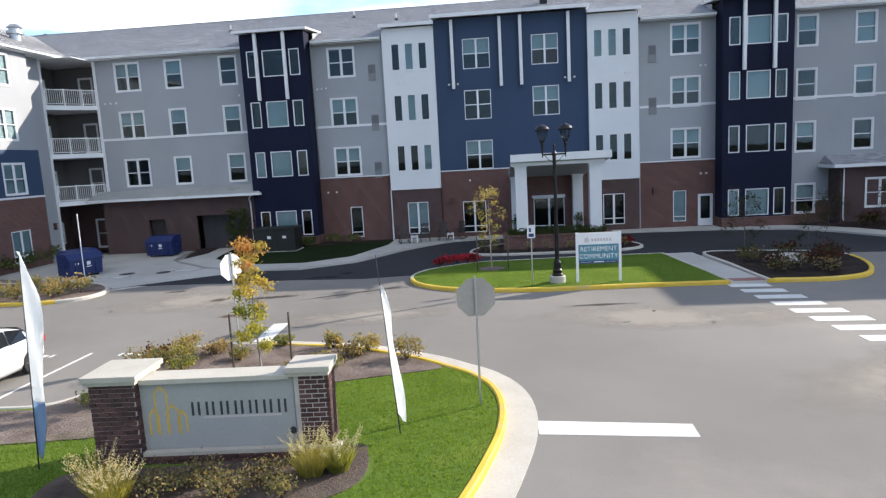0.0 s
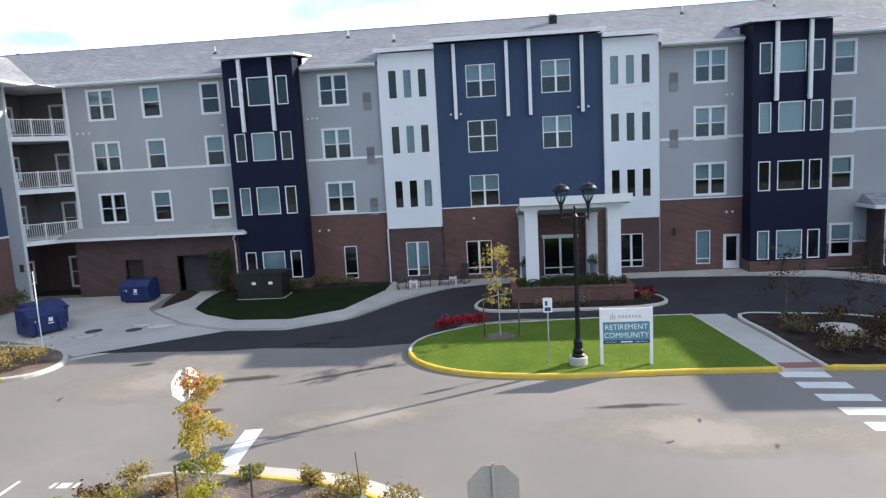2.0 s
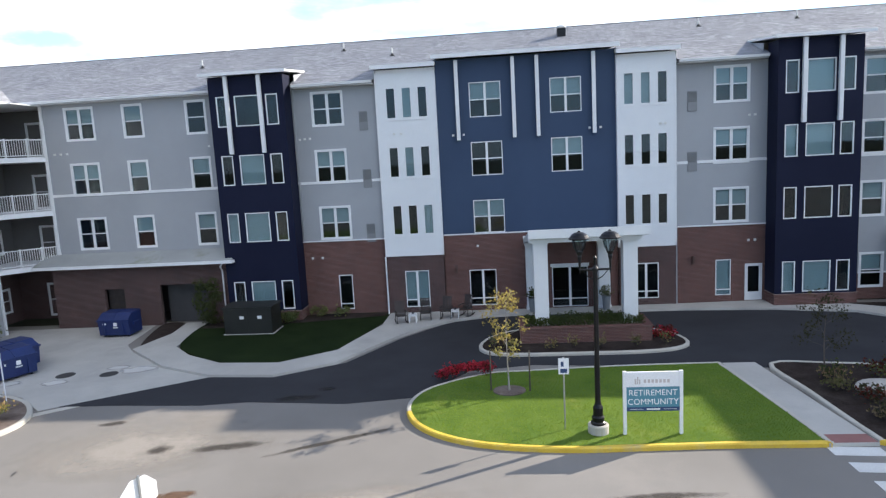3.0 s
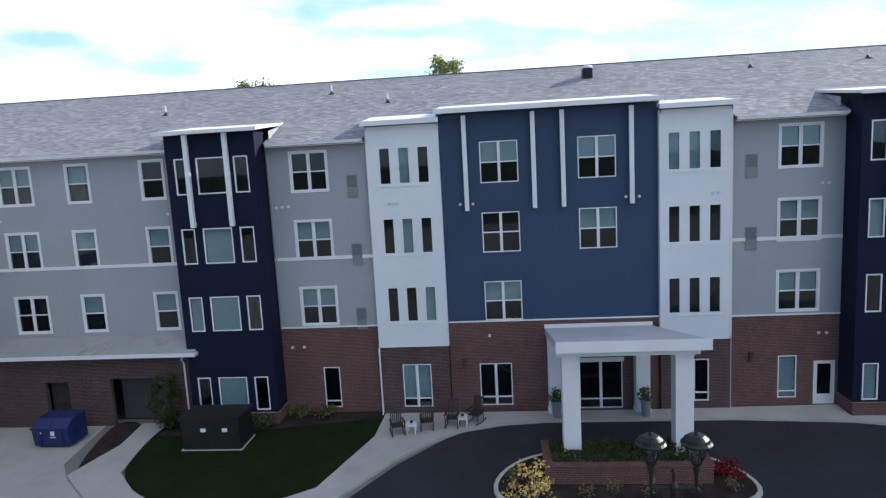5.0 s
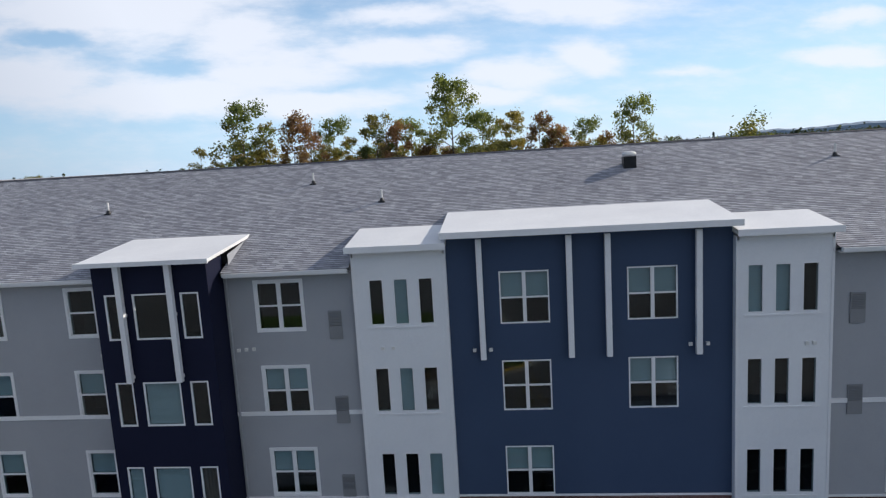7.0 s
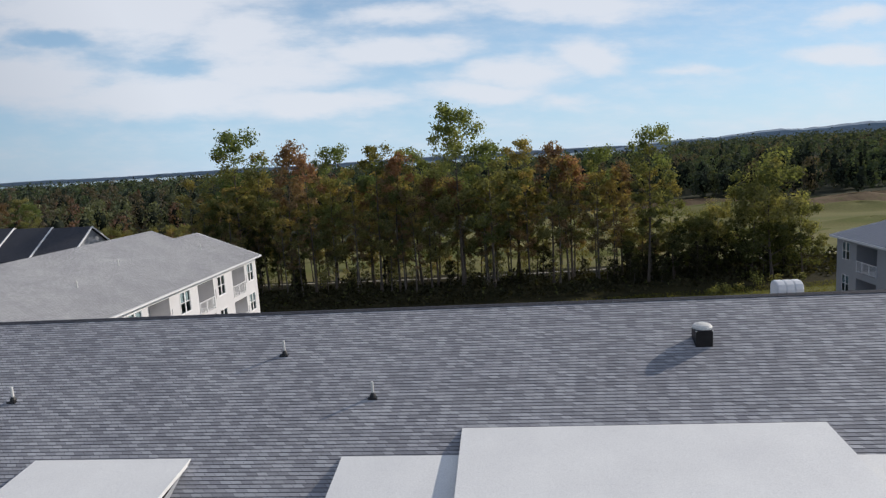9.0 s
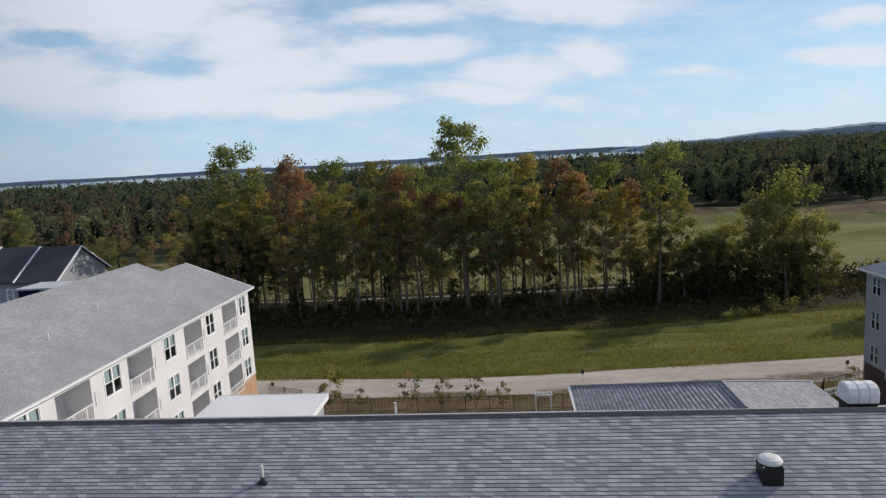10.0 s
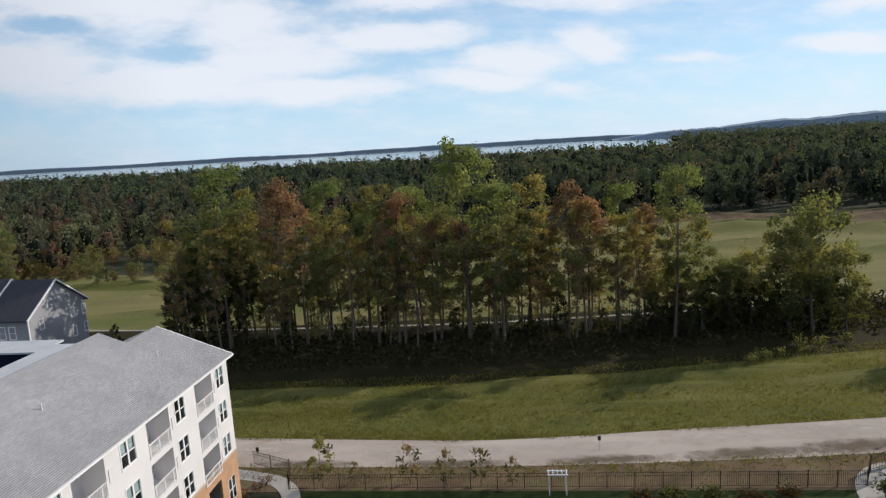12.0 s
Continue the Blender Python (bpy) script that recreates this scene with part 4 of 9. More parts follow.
# downspouts
for x, y, z0, z1, mat in ((-6.45, -0.36, 0.1, 3.5, "trim"), (10.2, -0.06, 0.1, 13.4, "gray_siding"), (22.3, -1.62, 0.3, 3.5, "trim"), (-11.3, -0.08, 4.6, 13.4, "gray_siding")):
    bm = bmesh.new()
    tube(bm, [(x, y, z1), (x, y, z0 + 0.15), (x, y - 0.12, z0)], 0.045, 6)
    part("downspout", bm, mat, home)
bm = bmesh.new()
tube(bm, [(-15.8, -1.66, 3.72), (-16.1, -1.3, 3.45), (-16.1, -1.08, 3.2), (-16.1, -1.08, 0.2), (-16.1, -1.2, 0.1)], 0.05, 6)
part("downspout", bm, "trim", home)


# roofs
def courses(name, m, u0, u1, run, rise, mat, parent, step=0.0532, lip=0.011, taper0=0.0, taper1=0.0, label=""):
    """A shingled slope from its eave at local y=0, z=0 up to y=run, z=rise; tapers draw the ends in towards the top."""
    bm = bmesh.new()
    n = max(int(round(rise / step)), 1)
    for k in range(n):
        f0, f1 = k / n, (k + 1) / n
        a0, a1 = u0 + taper0 * f0, u1 - taper1 * f0
        b0, b1 = u0 + taper0 * f1, u1 - taper1 * f1
        z0, z1 = rise * f0, rise * f1
        bm.faces.new([bm.verts.new(m @ Vector(p)) for p in ((a0, run * f0, z0 + lip), (a1, run * f0, z0 + lip), (b1, run * f1, z1), (b0, run * f1, z1))])
        bm.faces.new([bm.verts.new(m @ Vector(p)) for p in ((a0, run * f0, z0 - 0.001), (a1, run * f0, z0 - 0.001), (a1, run * f0, z0 + lip), (a0, run * f0, z0 + lip))])
    bmesh.ops.remove_doubles(bm, verts=bm.verts, dist=0.002)
    return part(name, bm, mat, parent, label)


RUN, RISE = RIDGE_Y - EAVE_Y, RIDGE_Z - EAVE_Z
EDGE = 16 / round(RISE / 0.0532)                # the lowest courses run only between the bays
courses("roof", Matrix.Translation((0, EAVE_Y + RUN * EDGE, EAVE_Z + RISE * EDGE)), -46, 46, RUN * (1 - EDGE), RISE * (1 - EDGE), "shingle", home, label="grey asphalt shingle roof")
for x0, x1 in ((-46, -15.8), (-11.3, -6.5), (10.2, 15.0), (19.35, 46)):
    courses("roof", Matrix.Translation((0, EAVE_Y, EAVE_Z)), x0, x1, RUN * EDGE, RISE * EDGE, "shingle", home)
courses("roof", pose(0, 2 * RIDGE_Y - EAVE_Y, EAVE_Z, 0, 0, 180), -46, 46, RUN, RISE, "shingle", home)
bm = bmesh.new()
for k in range(300):
    x = -46 + k * 0.307
    for s in (-1, 1):
        quad(bm, (x, RIDGE_Y, RIDGE_Z + 0.035), (x + 0.30, RIDGE_Y, RIDGE_Z + 0.028), (x + 0.30, RIDGE_Y + s * 0.16, RIDGE_Z - 0.035), (x, RIDGE_Y + s * 0.16, RIDGE_Z - 0.028))
tagged(part("ridge_cap", bm, "shingle_dark", home), kind="stuff")
# eaves: gutter, fascia, soffit, in the stretches between the bays
for x0, x1 in ((-28.15, -15.9), (-11.2, -6.55), (10.25, 14.9), (19.45, 30.6)):
    part("gutter", boxes((x0, x1, EAVE_Y - 0.13, EAVE_Y, EAVE_Z - 0.14, EAVE_Z - 0.02), (x0, x1, EAVE_Y - 0.15, EAVE_Y - 0.13, EAVE_Z - 0.05, EAVE_Z - 0.01)), "trim", home)
    part("soffit", boxes((x0, x1, EAVE_Y, 0.0, EAVE_Z - 0.20, EAVE_Z - 0.16)), "trim", home)
# flat white roofs over the bays, sloping back to the shingles
def bay_roof(x0, x1, y0, zf, y1, zb, over=0.12, deep=0.18):
    bm = bmesh.new()
    P = [(x0 - over, y0, zf), (x1 + over, y0, zf), (x1 + over, y1, zb), (x0 - over, y1, zb)]
    top = [bm.verts.new(p) for p in P]
    low = [bm.verts.new((p[0], p[1], p[2] - deep)) for p in P]
    bm.faces.new(top)
    bm.faces.new(low[::-1])
    for i in range(4):
        bm.faces.new((low[i], low[(i + 1) % 4], top[(i + 1) % 4], top[i]))
    part("bay_roof", bm, "membrane", home, "white membrane roof over the bay")
    part("fascia", boxes((x0 - over - 0.02, x1 + over + 0.02, y0 - 0.05, y0, zf - deep - 0.03, zf + 0.015)), "trim", home)
    for x in (x0 - over + 0.05, x1 + over - 0.05):
        bm = bmesh.new()
        quad(bm, (x, 0.0, 13.0), (x, y1, 13.6), (x, y1, zb - deep), (x, 0.0, zf - deep))
        part("bay_cheek", bm, "gray_siding", home)


bay_roof(-3.02, 6.95, -0.62, 14.72, 3.1, 15.12)
bay_roof(-6.45, -3.1, -0.62, 14.36, 2.15, 14.74)
bay_roof(7.03, 10.15, -0.62, 14.36, 2.0, 14.68)
bay_roof(-15.75, -11.42, -1.75, 14.36, 2.15, 14.74, 0.3, 0.12)
bay_roof(15.05, 19.3, -1.75, 14.36, 2.15, 14.74, 0.3, 0.12)
# inside: added floors and partitions behind the windows, the rooms' darkness in their colour
part("partition", boxes((-26.5, 30.4, 2.6, 2.7, 0.0, 13.4)), "interior", home)
for z in (0.0, 4.1, 7.35, 10.65, 13.5):
    part("floor_slab", boxes((-26.5, 30.4, 0.24, 2.6, z - 0.1, z)), "interior", home)
for x in (-26.6, -19.2, -15.4, -11.2, -6.6, -2.9, 2.0, 6.9, 10.4, 14.9, 19.2, 22.5, 26.0):
    part("cross_wall", boxes((x, x + 0.12, 0.23, 2.6, 0.0, 13.4)), "interior", home)
part("back_wall", boxes((-28, 30.6, 17.45, 17.7, 0.0, 13.5)), "cream_siding", home)

# entrance door, side door, wall lanterns
part("door_header", boxes((3.1, 5.3, -0.10, -0.02, 2.48, 2.66)), "trim", home)
part("side_door", boxes((13.96, 14.91, 0.02, 0.07, 0.15, 0.62), (13.96, 14.13, 0.0, 0.07, 0.62, 2.25), (14.74, 14.91, 0.0, 0.07, 0.62, 2.25), (13.96, 14.91, 0.0, 0.07, 2.1, 2.25)), "trim", home, "white glazed side door")
for x, y in ((-2.35, -0.02), (11.1, 0.0)):
    bm = bmesh.new()
    cuboid(bm, x - 0.07, x + 0.07, y - 0.22, y - 0.08, 2.35, 2.75)
    cuboid(bm, x - 0.09, x + 0.09, y - 0.24, y - 0.06, 2.75, 2.79)
    cuboid(bm, x - 0.03, x + 0.03, y - 0.08, y, 2.5, 2.6)
    part("wall_lantern", bm, "copper", home, "bronze wall lantern")

# corner balconies, between the front and the left wing
BAL0, BAL1 = Vector((-29.15, -2.35, 0)), Vector((-26.85, -0.02, 0))


def railing(parent, a, b, z, gap=0.12, h=1.07, mat="trim"):
    d = (b - a)
    n = int(d.length / gap)
    bm = bmesh.new()
    w = d.normalized()
    side = Vector((-w.y, w.x, 0))
    for z0, z1 in ((z + 0.08, z + 0.13), (z + h - 0.06, z + h)):
        p = [a + side * 0.025, b + side * 0.025, b - side * 0.025, a - side * 0.025]
        v = [bm.verts.new((q.x, q.y, zz)) for zz in (z0, z1) for q in p]
        for f in ((3, 2, 1, 0), (4, 5, 6, 7), (0, 1, 5, 4), (1, 2, 6, 5), (2, 3, 7, 6), (3, 0, 4, 7)):
            bm.faces.new([v[i] for i in f])
    for k in range(n + 1):
        p = a + d * (k / n)
        r = 0.04 if k in (0, n) or k % 9 == 0 else 0.012
        top = z + h + (0.04 if r > 0.02 else -0.06)
        cuboid(bm, p.x - r, p.x + r, p.y - r, p.y + r, z + (0.0 if r > 0.02 else 0.13), top)
    return part("railing", bm, mat, parent)


for z in (10.42, 7.15, 3.9):
    bm = bmesh.new()
    pts = [BAL0, BAL1, Vector((-26.85, 1.8, 0)), Vector((-31.2, 1.8, 0)), Vector((-31.2, -2.35, 0))]
    lo = [bm.verts.new((p.x, p.y, z - 0.30)) for p in pts]
    hi = [bm.verts.new((p.x, p.y, z)) for p in pts]
    bm.faces.new(hi)
    bm.faces.new(lo[::-1])
    for i in range(5):
        bm.faces.new((lo[i], lo[(i + 1) % 5], hi[(i + 1) % 5], hi[i]))
    bal = part("balcony", bm, "trim", home, "white corner balcony with a picket railing")
    railing(bal, BAL0 + Vector((0.1, 0.06, 0)), BAL1 + Vector((-0.1, 0.02, 0)), z)
# The upper recess walls carry the balconies' shade in their siding colour.
part("balcony_back", boxes((-31.2, -26.8, 1.75, 1.9, 3.5, 13.6)), "taupe_siding", home)
part("brick_back", boxes((-31.2, -26.8, 1.75, 1.9, 0.0, 3.5)), "brown_brick", home)
part("brick_cheek", boxes((-31.3, -31.2, -2.35, 1.9, 0.0, 3.5)), "brown_brick", home)
part("brick_cheek", boxes((-26.85, -26.75, 0.13, 1.75, 0.0, 3.5)), "brown_brick", home)
part("balcony_cheek", boxes((-31.3, -31.2, -2.35, 1.9, 3.5, 13.6)), "taupe_siding", home)
part("balcony_cheek", boxes((-26.85, -26.75, 0.13, 1.75, 3.5, 13.6)), "taupe_siding", home)
BB = Matrix.Translation((0, 1.74, 0))
BC = pose(-31.19, 0, 0, 0, 0, 90)
for z in (10.45, 7.2, 3.95, 0.2):
    put_window(home, BB, -29.3, z, 1.1, 2.2, "single", "half")
    put_window(home, BC, -0.3, z + 0.5, 1.1, 1.6, "single", "half")
part("balcony_soffit", boxes((-31.2, -26.8, -2.4, 1.8, 13.38, 13.42)), "trim", home)
part("corner_post", boxes((-26.95, -26.75, -0.06, 0.12, 0.0, 13.4)), "trim", home)

# ---- left front wing and right front wing ----
left_wing = thing("apartment_wing", "grey and blue sided apartment wing over brick", "building", group="wings")
LW = pose(-28.6, 0, 0, 0, 0, 90)
wl_rows = [(y, TOPS[f] - WIN_H, 1.88, WIN_H, "twin", "full") for y in (-7.7, -12.2) for f in (0, 1)]
facade(LW, -14.0, -4.25, 7.4, 13.62, wl_rows, "gray_siding", "siding_wall", parent=left_wing)
facade(LW, -14.0, -4.25, 4.45, 7.4, [(y, 4.62, 1.88, WIN_H, "twin", "full") for y in (-7.55, -12.1)], "slate_blue", "blue_wall", parent=left_wing)
facade(LW, -14.0, -4.25, 0.0, 4.45, [(y, 0.5, 1.6, 1.95, "store", "half") for y in (-7.55, -12.1)], "red_brick", "brick_wall", lap=0, parent=left_wing)
part("trim_band", boxes((-28.6, -28.55, -14.0, -4.25, 4.40, 4.52)), "trim", left_wing)
wall("return_wall", pose(-29.2, 0, 0, 0, 0, 90), -4.4, -2.35, 0.0, 13.4, [], "gray_siding", left_wing, lap=0.16)
part("wall", boxes((-46, -28.8, -14.0, -13.8, 0.0, 13.6), (-46, -29.4, -2.6, -2.4, 0, 13.6)), "gray_siding", left_wing)
part("corner_board", boxes((-29.24, -29.10, -2.42, -2.28, 0.0, 13.4)), "trim", left_wing)
part("partition", boxes((-32.4, -32.3, -13.8, -2.6, 0.0, 13.4)), "interior", left_wing)
for z in (0.0, 4.1, 7.35, 10.65, 13.5):
    part("floor_slab", boxes((-32.3, -28.85, -13.8, -4.4, z - 0.1, z)), "interior", left_wing)
courses("roof", pose(-28.15, 0, EAVE_Z, 0, 0, 90), -14.6, 8.85, 8.65, 3.55, "shingle", left_wing)
courses("roof", pose(-45.45, 0, EAVE_Z, 0, 0, -90), -8.85, 14.6, 8.65, 3.55, "shingle", left_wing)
part("gutter", boxes((-28.15, -28.02, -14.6, -0.63, EAVE_Z - 0.14, EAVE_Z - 0.02)), "trim", left_wing)
part("soffit", boxes((-29.2, -28.15, -14.6, -0.64, EAVE_Z - 0.2, EAVE_Z - 0.16)), "trim", left_wing)
bm = bmesh.new()
cuboid(bm, -29.2, -29.02, -3.0, -2.86, 2.1, 2.5)
cuboid(bm, -29.2, -28.98, -3.03, -2.83, 2.5, 2.55)
part("wall_lantern", bm, "copper", left_wing, "bronze wall lantern")
bm = bmesh.new()
lathe(bm, [(0.35, 0), (0.35, 0.5), (0.52, 0.52), (0.52, 0.72), (0.36, 0.74), (0.36, 0.9), (0.5, 0.95), (0.3, 1.15)], (-31.9, -0.5, 15.0), 16)
part("roof_ventilator", bm, "grey_metal", left_wing, "round metal roof ventilator")

right_wing = thing("apartment_wing", "grey sided apartment wing over brick", "building", group="wings")
RW = pose(30.6, 0, 0, 0, 0, -90)
rows = [(u, TOPS[f] - WIN_H, 1.88, WIN_H, "twin", None) for u in (1.2, 4.6) for f in (0, 1, 2)]
facade(RW, 0.0, 7.1, 4.5, 13.62, rows, "gray_siding", "siding_wall", parent=right_wing)
facade(RW, 0.0, 7.1, 0.0, 4.5, [(1.2, 0.5, 1.7, 1.95, "store", "half"), (4.6, 0.5, 1.7, 1.95, "store", "half")], "red_brick", "brick_wall", lap=0, parent=right_wing)
facade(Matrix.Translation((0, -7.1, 0)), 30.6, 46.0, 4.5, 13.62, [(u, TOPS[f] - WIN_H, 1.88, WIN_H, "twin", None) for u in (33, 38, 43) for f in (0, 1, 2)], "gray_siding", "siding_wall", parent=right_wing)
facade(Matrix.Translation((0, -7.1, 0)), 30.6, 46.0, 0.0, 4.5, [], "red_brick", "brick_wall", lap=0, parent=right_wing)
part("partition", boxes((33.9, 34.0, -6.8, 0.0, 0.0, 13.4)), "interior", right_wing)
courses("roof", pose(30.1, 0, EAVE_Z, 0, 0, -90), -8.85, 7.6, 8.4, 2.15, "shingle", right_wing, taper1=8.4)
courses("roof", pose(46.9, 0, EAVE_Z, 0, 0, 90), -7.6, 8.85, 8.4, 2.15, "shingle", right_wing, taper0=8.4)
courses("roof", Matrix.Translation((0, -7.6, EAVE_Z)), 30.1, 46.9, 8.4, 2.15, "shingle", right_wing, taper0=8.4, taper1=8.4)
# brick porch on the right
part("porch_wall", boxes((22.15, 30.6, -1.5, -0.02, 0.0, 3.55)), "brown_brick", right_wing)
put_window(right_wing, Matrix.Translation((0, -1.52, 0)), 23.6, 1.0, 1.8, 1.9, "twin", "half")
bm = bmesh.new()
quad(bm, (21.55, -2.05, 3.78), (30.6, -2.05, 3.78), (30.6, 0.0, 4.35), (21.9, 0.0, 4.35))
quad(bm, (21.55, -2.05, 3.78), (21.9, 0.0, 4.35), (21.55, 0.0, 3.78))
part("shed_roof", bm, "shingle", right_wing)
part("fascia", boxes((21.5, 30.6, -2.12, -2.05, 3.60, 3.80), (21.48, 21.55, -2.05, 0.0, 3.60, 3.80)), "trim", right_wing)
part("soffit", boxes((21.55, 30.6, -2.05, -1.5, 3.60, 3.63)), "trim", right_wing)

# roof pipes and the flue
for x, y in ((-9.6, 6.49), (-6.05, 4.42), (-18.6, 4.6), (13.3, 6.4), (19.4, 6.7), (26.0, 7.0)):
    z = EAVE_Z + (y - EAVE_Y) * RISE / RUN
    p = thing("vent_pipe", "white plastic vent pipe with a dark boot on the shingle roof", "vent pipe", (x, y, z), "roof vent pipes")
    bm = bmesh.new()
    tube(bm, [(0, 0, -0.02), (0, 0, 0.50)], 0.045, 10)
    part("pipe", bm, "ivory", p, smooth=False)
    bm = bmesh.new()
    lathe(bm, [(0.11, -0.06), (0.10, 0.05), (0.055, 0.15)], (0, 0, 0), 10)
    cuboid(bm, -0.15, 0.15, -0.14, 0.14, -0.07, 0.005)
    part("boot", bm, "black_plastic", p, "dark rubber boot")
z = EAVE_Z + (6.5 - EAVE_Y) * RISE / RUN
flue = thing("roof_flue", "dark boxed flue with a pale metal cap on the roof", "chimney", (4.72, 6.5, z))
part("box", boxes((-0.27, 0.27, -0.25, 0.25, -0.2, 0.42)), "black_metal", flue)
bm = bmesh.new()
lathe(bm, [(0.27, 0.46), (0.31, 0.47), (0.32, 0.53), (0.27, 0.60), (0.14, 0.645), (0.0, 0.65)], (0, 0, 0), 18)
for sx in (-1, 1):
    for sy in (-1, 1):
        cuboid(bm, sx * 0.26 - 0.02, sx * 0.26 + 0.02, sy * 0.26 - 0.02, sy * 0.26 + 0.02, 0.42, 0.45)
part("cap", bm, "ivory", flue)
for x, y in ((-7.18, 18.0 - 3.0),):
    z = EAVE_Z + (2 * RIDGE_Y - EAVE_Y - y) * RISE / RUN
    p = thing("vent_pipe", "white plastic vent pipe on the back roof slope", "vent pipe", (x, y, z), "roof vent pipes")
    bm = bmesh.new()
    tube(bm, [(0, 0, -0.02), (0, 0, 0.55)], 0.05, 10)
    part("pipe", bm, "ivory", p)

# entrance portico
portico = thing("entrance_portico", "white entrance portico on four square columns", "portico", (4.3, -3.5, 0))
PI = Matrix.Translation((-4.3, 3.5, 0))


def pbox(name, *rows, mat="trim"):
    return part(name, boxes(*rows, m=PI), mat, portico)


for x0, x1, y0, y1 in ((1.84, 2.51, -6.32, -5.65), (6.07, 6.74, -6.32, -5.65), (1.68, 2.28, -0.62, -0.03), (5.75, 6.4, -0.62, -0.03)):
    top = 4.86 if y0 < -5 else 4.0
    pbox("column", (x0, x1, y0, y1, 0.0, top), (x0 - 0.04, x1 + 0.04, y0 - 0.04, y1 + 0.04, 0.0, 0.25), (x0 - 0.04, x1 + 0.04, y0 - 0.04, y1 + 0.04, top - 0.16, top))
pbox("beam", (1.62, 6.95, -6.45, -5.55, 4.78, 5.02))
bm = bmesh.new()
P = [(1.64, -6.75, 5.42), (7.2, -6.75, 5.42), (6.62, -0.05, 4.18), (1.60, -0.05, 4.18)]
top = [bm.verts.new(PI @ Vector(p)) for p in P]
low = [bm.verts.new(PI @ Vector((p[0], p[1], p[2] - (0.40 if p[1] < -5 else 0.25)))) for p in P]
bm.faces.new(top)
bm.faces.new(low[::-1])
for i in range(4):
    bm.faces.new((low[i], low[(i + 1) % 4], top[(i + 1) % 4], top[i]))
part("canopy", bm, "canopy_sheet", portico, "sloping pale grey canopy roof")
pbox("fascia", (1.60, 7.26, -6.83, -6.75, 5.04, 5.46))
pbox("flashing", (1.58, 6.64, -0.12, -0.03, 4.2, 4.36))


# ---- ground ----
def sheet(name, pts, z, mat, label, kind="structure"):
    bm = bmesh.new()
    f = bm.faces.new([bm.verts.new((p[0], p[1], z)) for p in pts])
    f.normal_update()
    if f.normal.z < 0:
        f.normal_flip()
    bmesh.ops.triangulate(bm, faces=[f])
    return tagged(part(name, bm, mat), label, kind=kind)


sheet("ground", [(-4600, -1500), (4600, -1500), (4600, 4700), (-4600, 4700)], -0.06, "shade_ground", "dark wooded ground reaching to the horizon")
slab("road", [(-90, -90), (90, -90), (90, -0.2), (-90, -0.2)], -0.05, 0.0, "asphalt", "light grey worn asphalt of the car park")
# darker asphalt of the drive before the entrance; its left end is the building's shadow drawn as asphalt
drive_line = [(-17.72, -13.94), (-12.79, -10.76), (-9.78, -10.89), (-6.98, -9.21), (-5.0, -5.5), (-2.5, -2.2), (1.5, -1.2), (10, -1.2), (15, -1.7), (19, -3), (26.19, -11.03), (24.42, -12.87), (15.8, -11.66), (1.51, -10.13), (-1.26, -10.74), (-3.07, -13.64), (-5.81, -14.17), (-9.81, -13.8), (-11.63, -14.06), (-15.25, -13.89)]
slab("driveway", drive_line, 0.0, 0.015, "drive", "dark asphalt drive before the entrance")
# pavement along the front, widening at the chairs, and running to the service yard
pave = [(-6.35, -0.3), (-6.4, -2.9), (-7.8, -7.5), (-10.13, -9.26), (-13.04, -9.08), (-15.2, -7.7), (-16.6, -6.2), (-17.2, -3.2), (-17.2, -1.05), (-18.6, -1.05), (-18.3, -3.5), (-18.9, -6.4), (-15.74, -9.29), (-12.79, -10.76), (-9.79, -10.97), (-7.41, -9.45), (-6.3, -7.4), (-5.2, -5.4), (-3.9, -3.7), (-2.4, -2.4), (-0.5, -1.7), (1.5, -1.45), (10, -1.45), (14.8, -1.9), (18.5, -3.0), (20.2, -5.0), (22.56, -9.53), (24.03, -9.03), (21.8, -4.2), (20.2, -2.4), (18.8, -1.45), (15.0, -1.4), (15.0, -0.05), (7, -0.3), (-3, -0.3)]
slab("pavement", pave, 0.0, 0.13, "concrete", "pale concrete pavement along the building", kind="structure")
apron = [(-18.17, -14.32), (-12.79, -10.78), (-15.74, -9.31), (-18.92, -6.42), (-19.9, -5.2), (-20.6, -1.05), (-30.2, -1.3), (-30.74, -9.09), (-22.73, -11.79), (-20.01, -12.82)]
slab("service_yard", apron, 0.0, 0.02, "concrete", "concrete apron of the service yard")
slab("mulch_sliver", eased([(-18.5, -6.3), (-19.4, -4.2), (-20.0, -1.1), (-18.75, -1.1), (-18.45, -3.6)], True, 4), 0.0, 0.10, "mulch_dark", "dark mulch strip between the concrete walks")
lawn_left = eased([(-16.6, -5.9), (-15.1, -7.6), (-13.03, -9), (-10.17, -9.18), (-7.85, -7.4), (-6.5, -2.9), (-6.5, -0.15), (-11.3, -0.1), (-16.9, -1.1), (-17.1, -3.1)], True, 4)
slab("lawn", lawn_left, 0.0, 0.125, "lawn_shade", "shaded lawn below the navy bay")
slab("planting_strip", [(-16.9, -1.15), (-11.4, -0.15), (-6.5, -0.15), (-6.6, -0.9), (-11.2, -1.9), (-15.5, -2.6), (-17.0, -2.6)], 0.10, 0.145, "mulch_dark", "dark mulch strip along the wall")


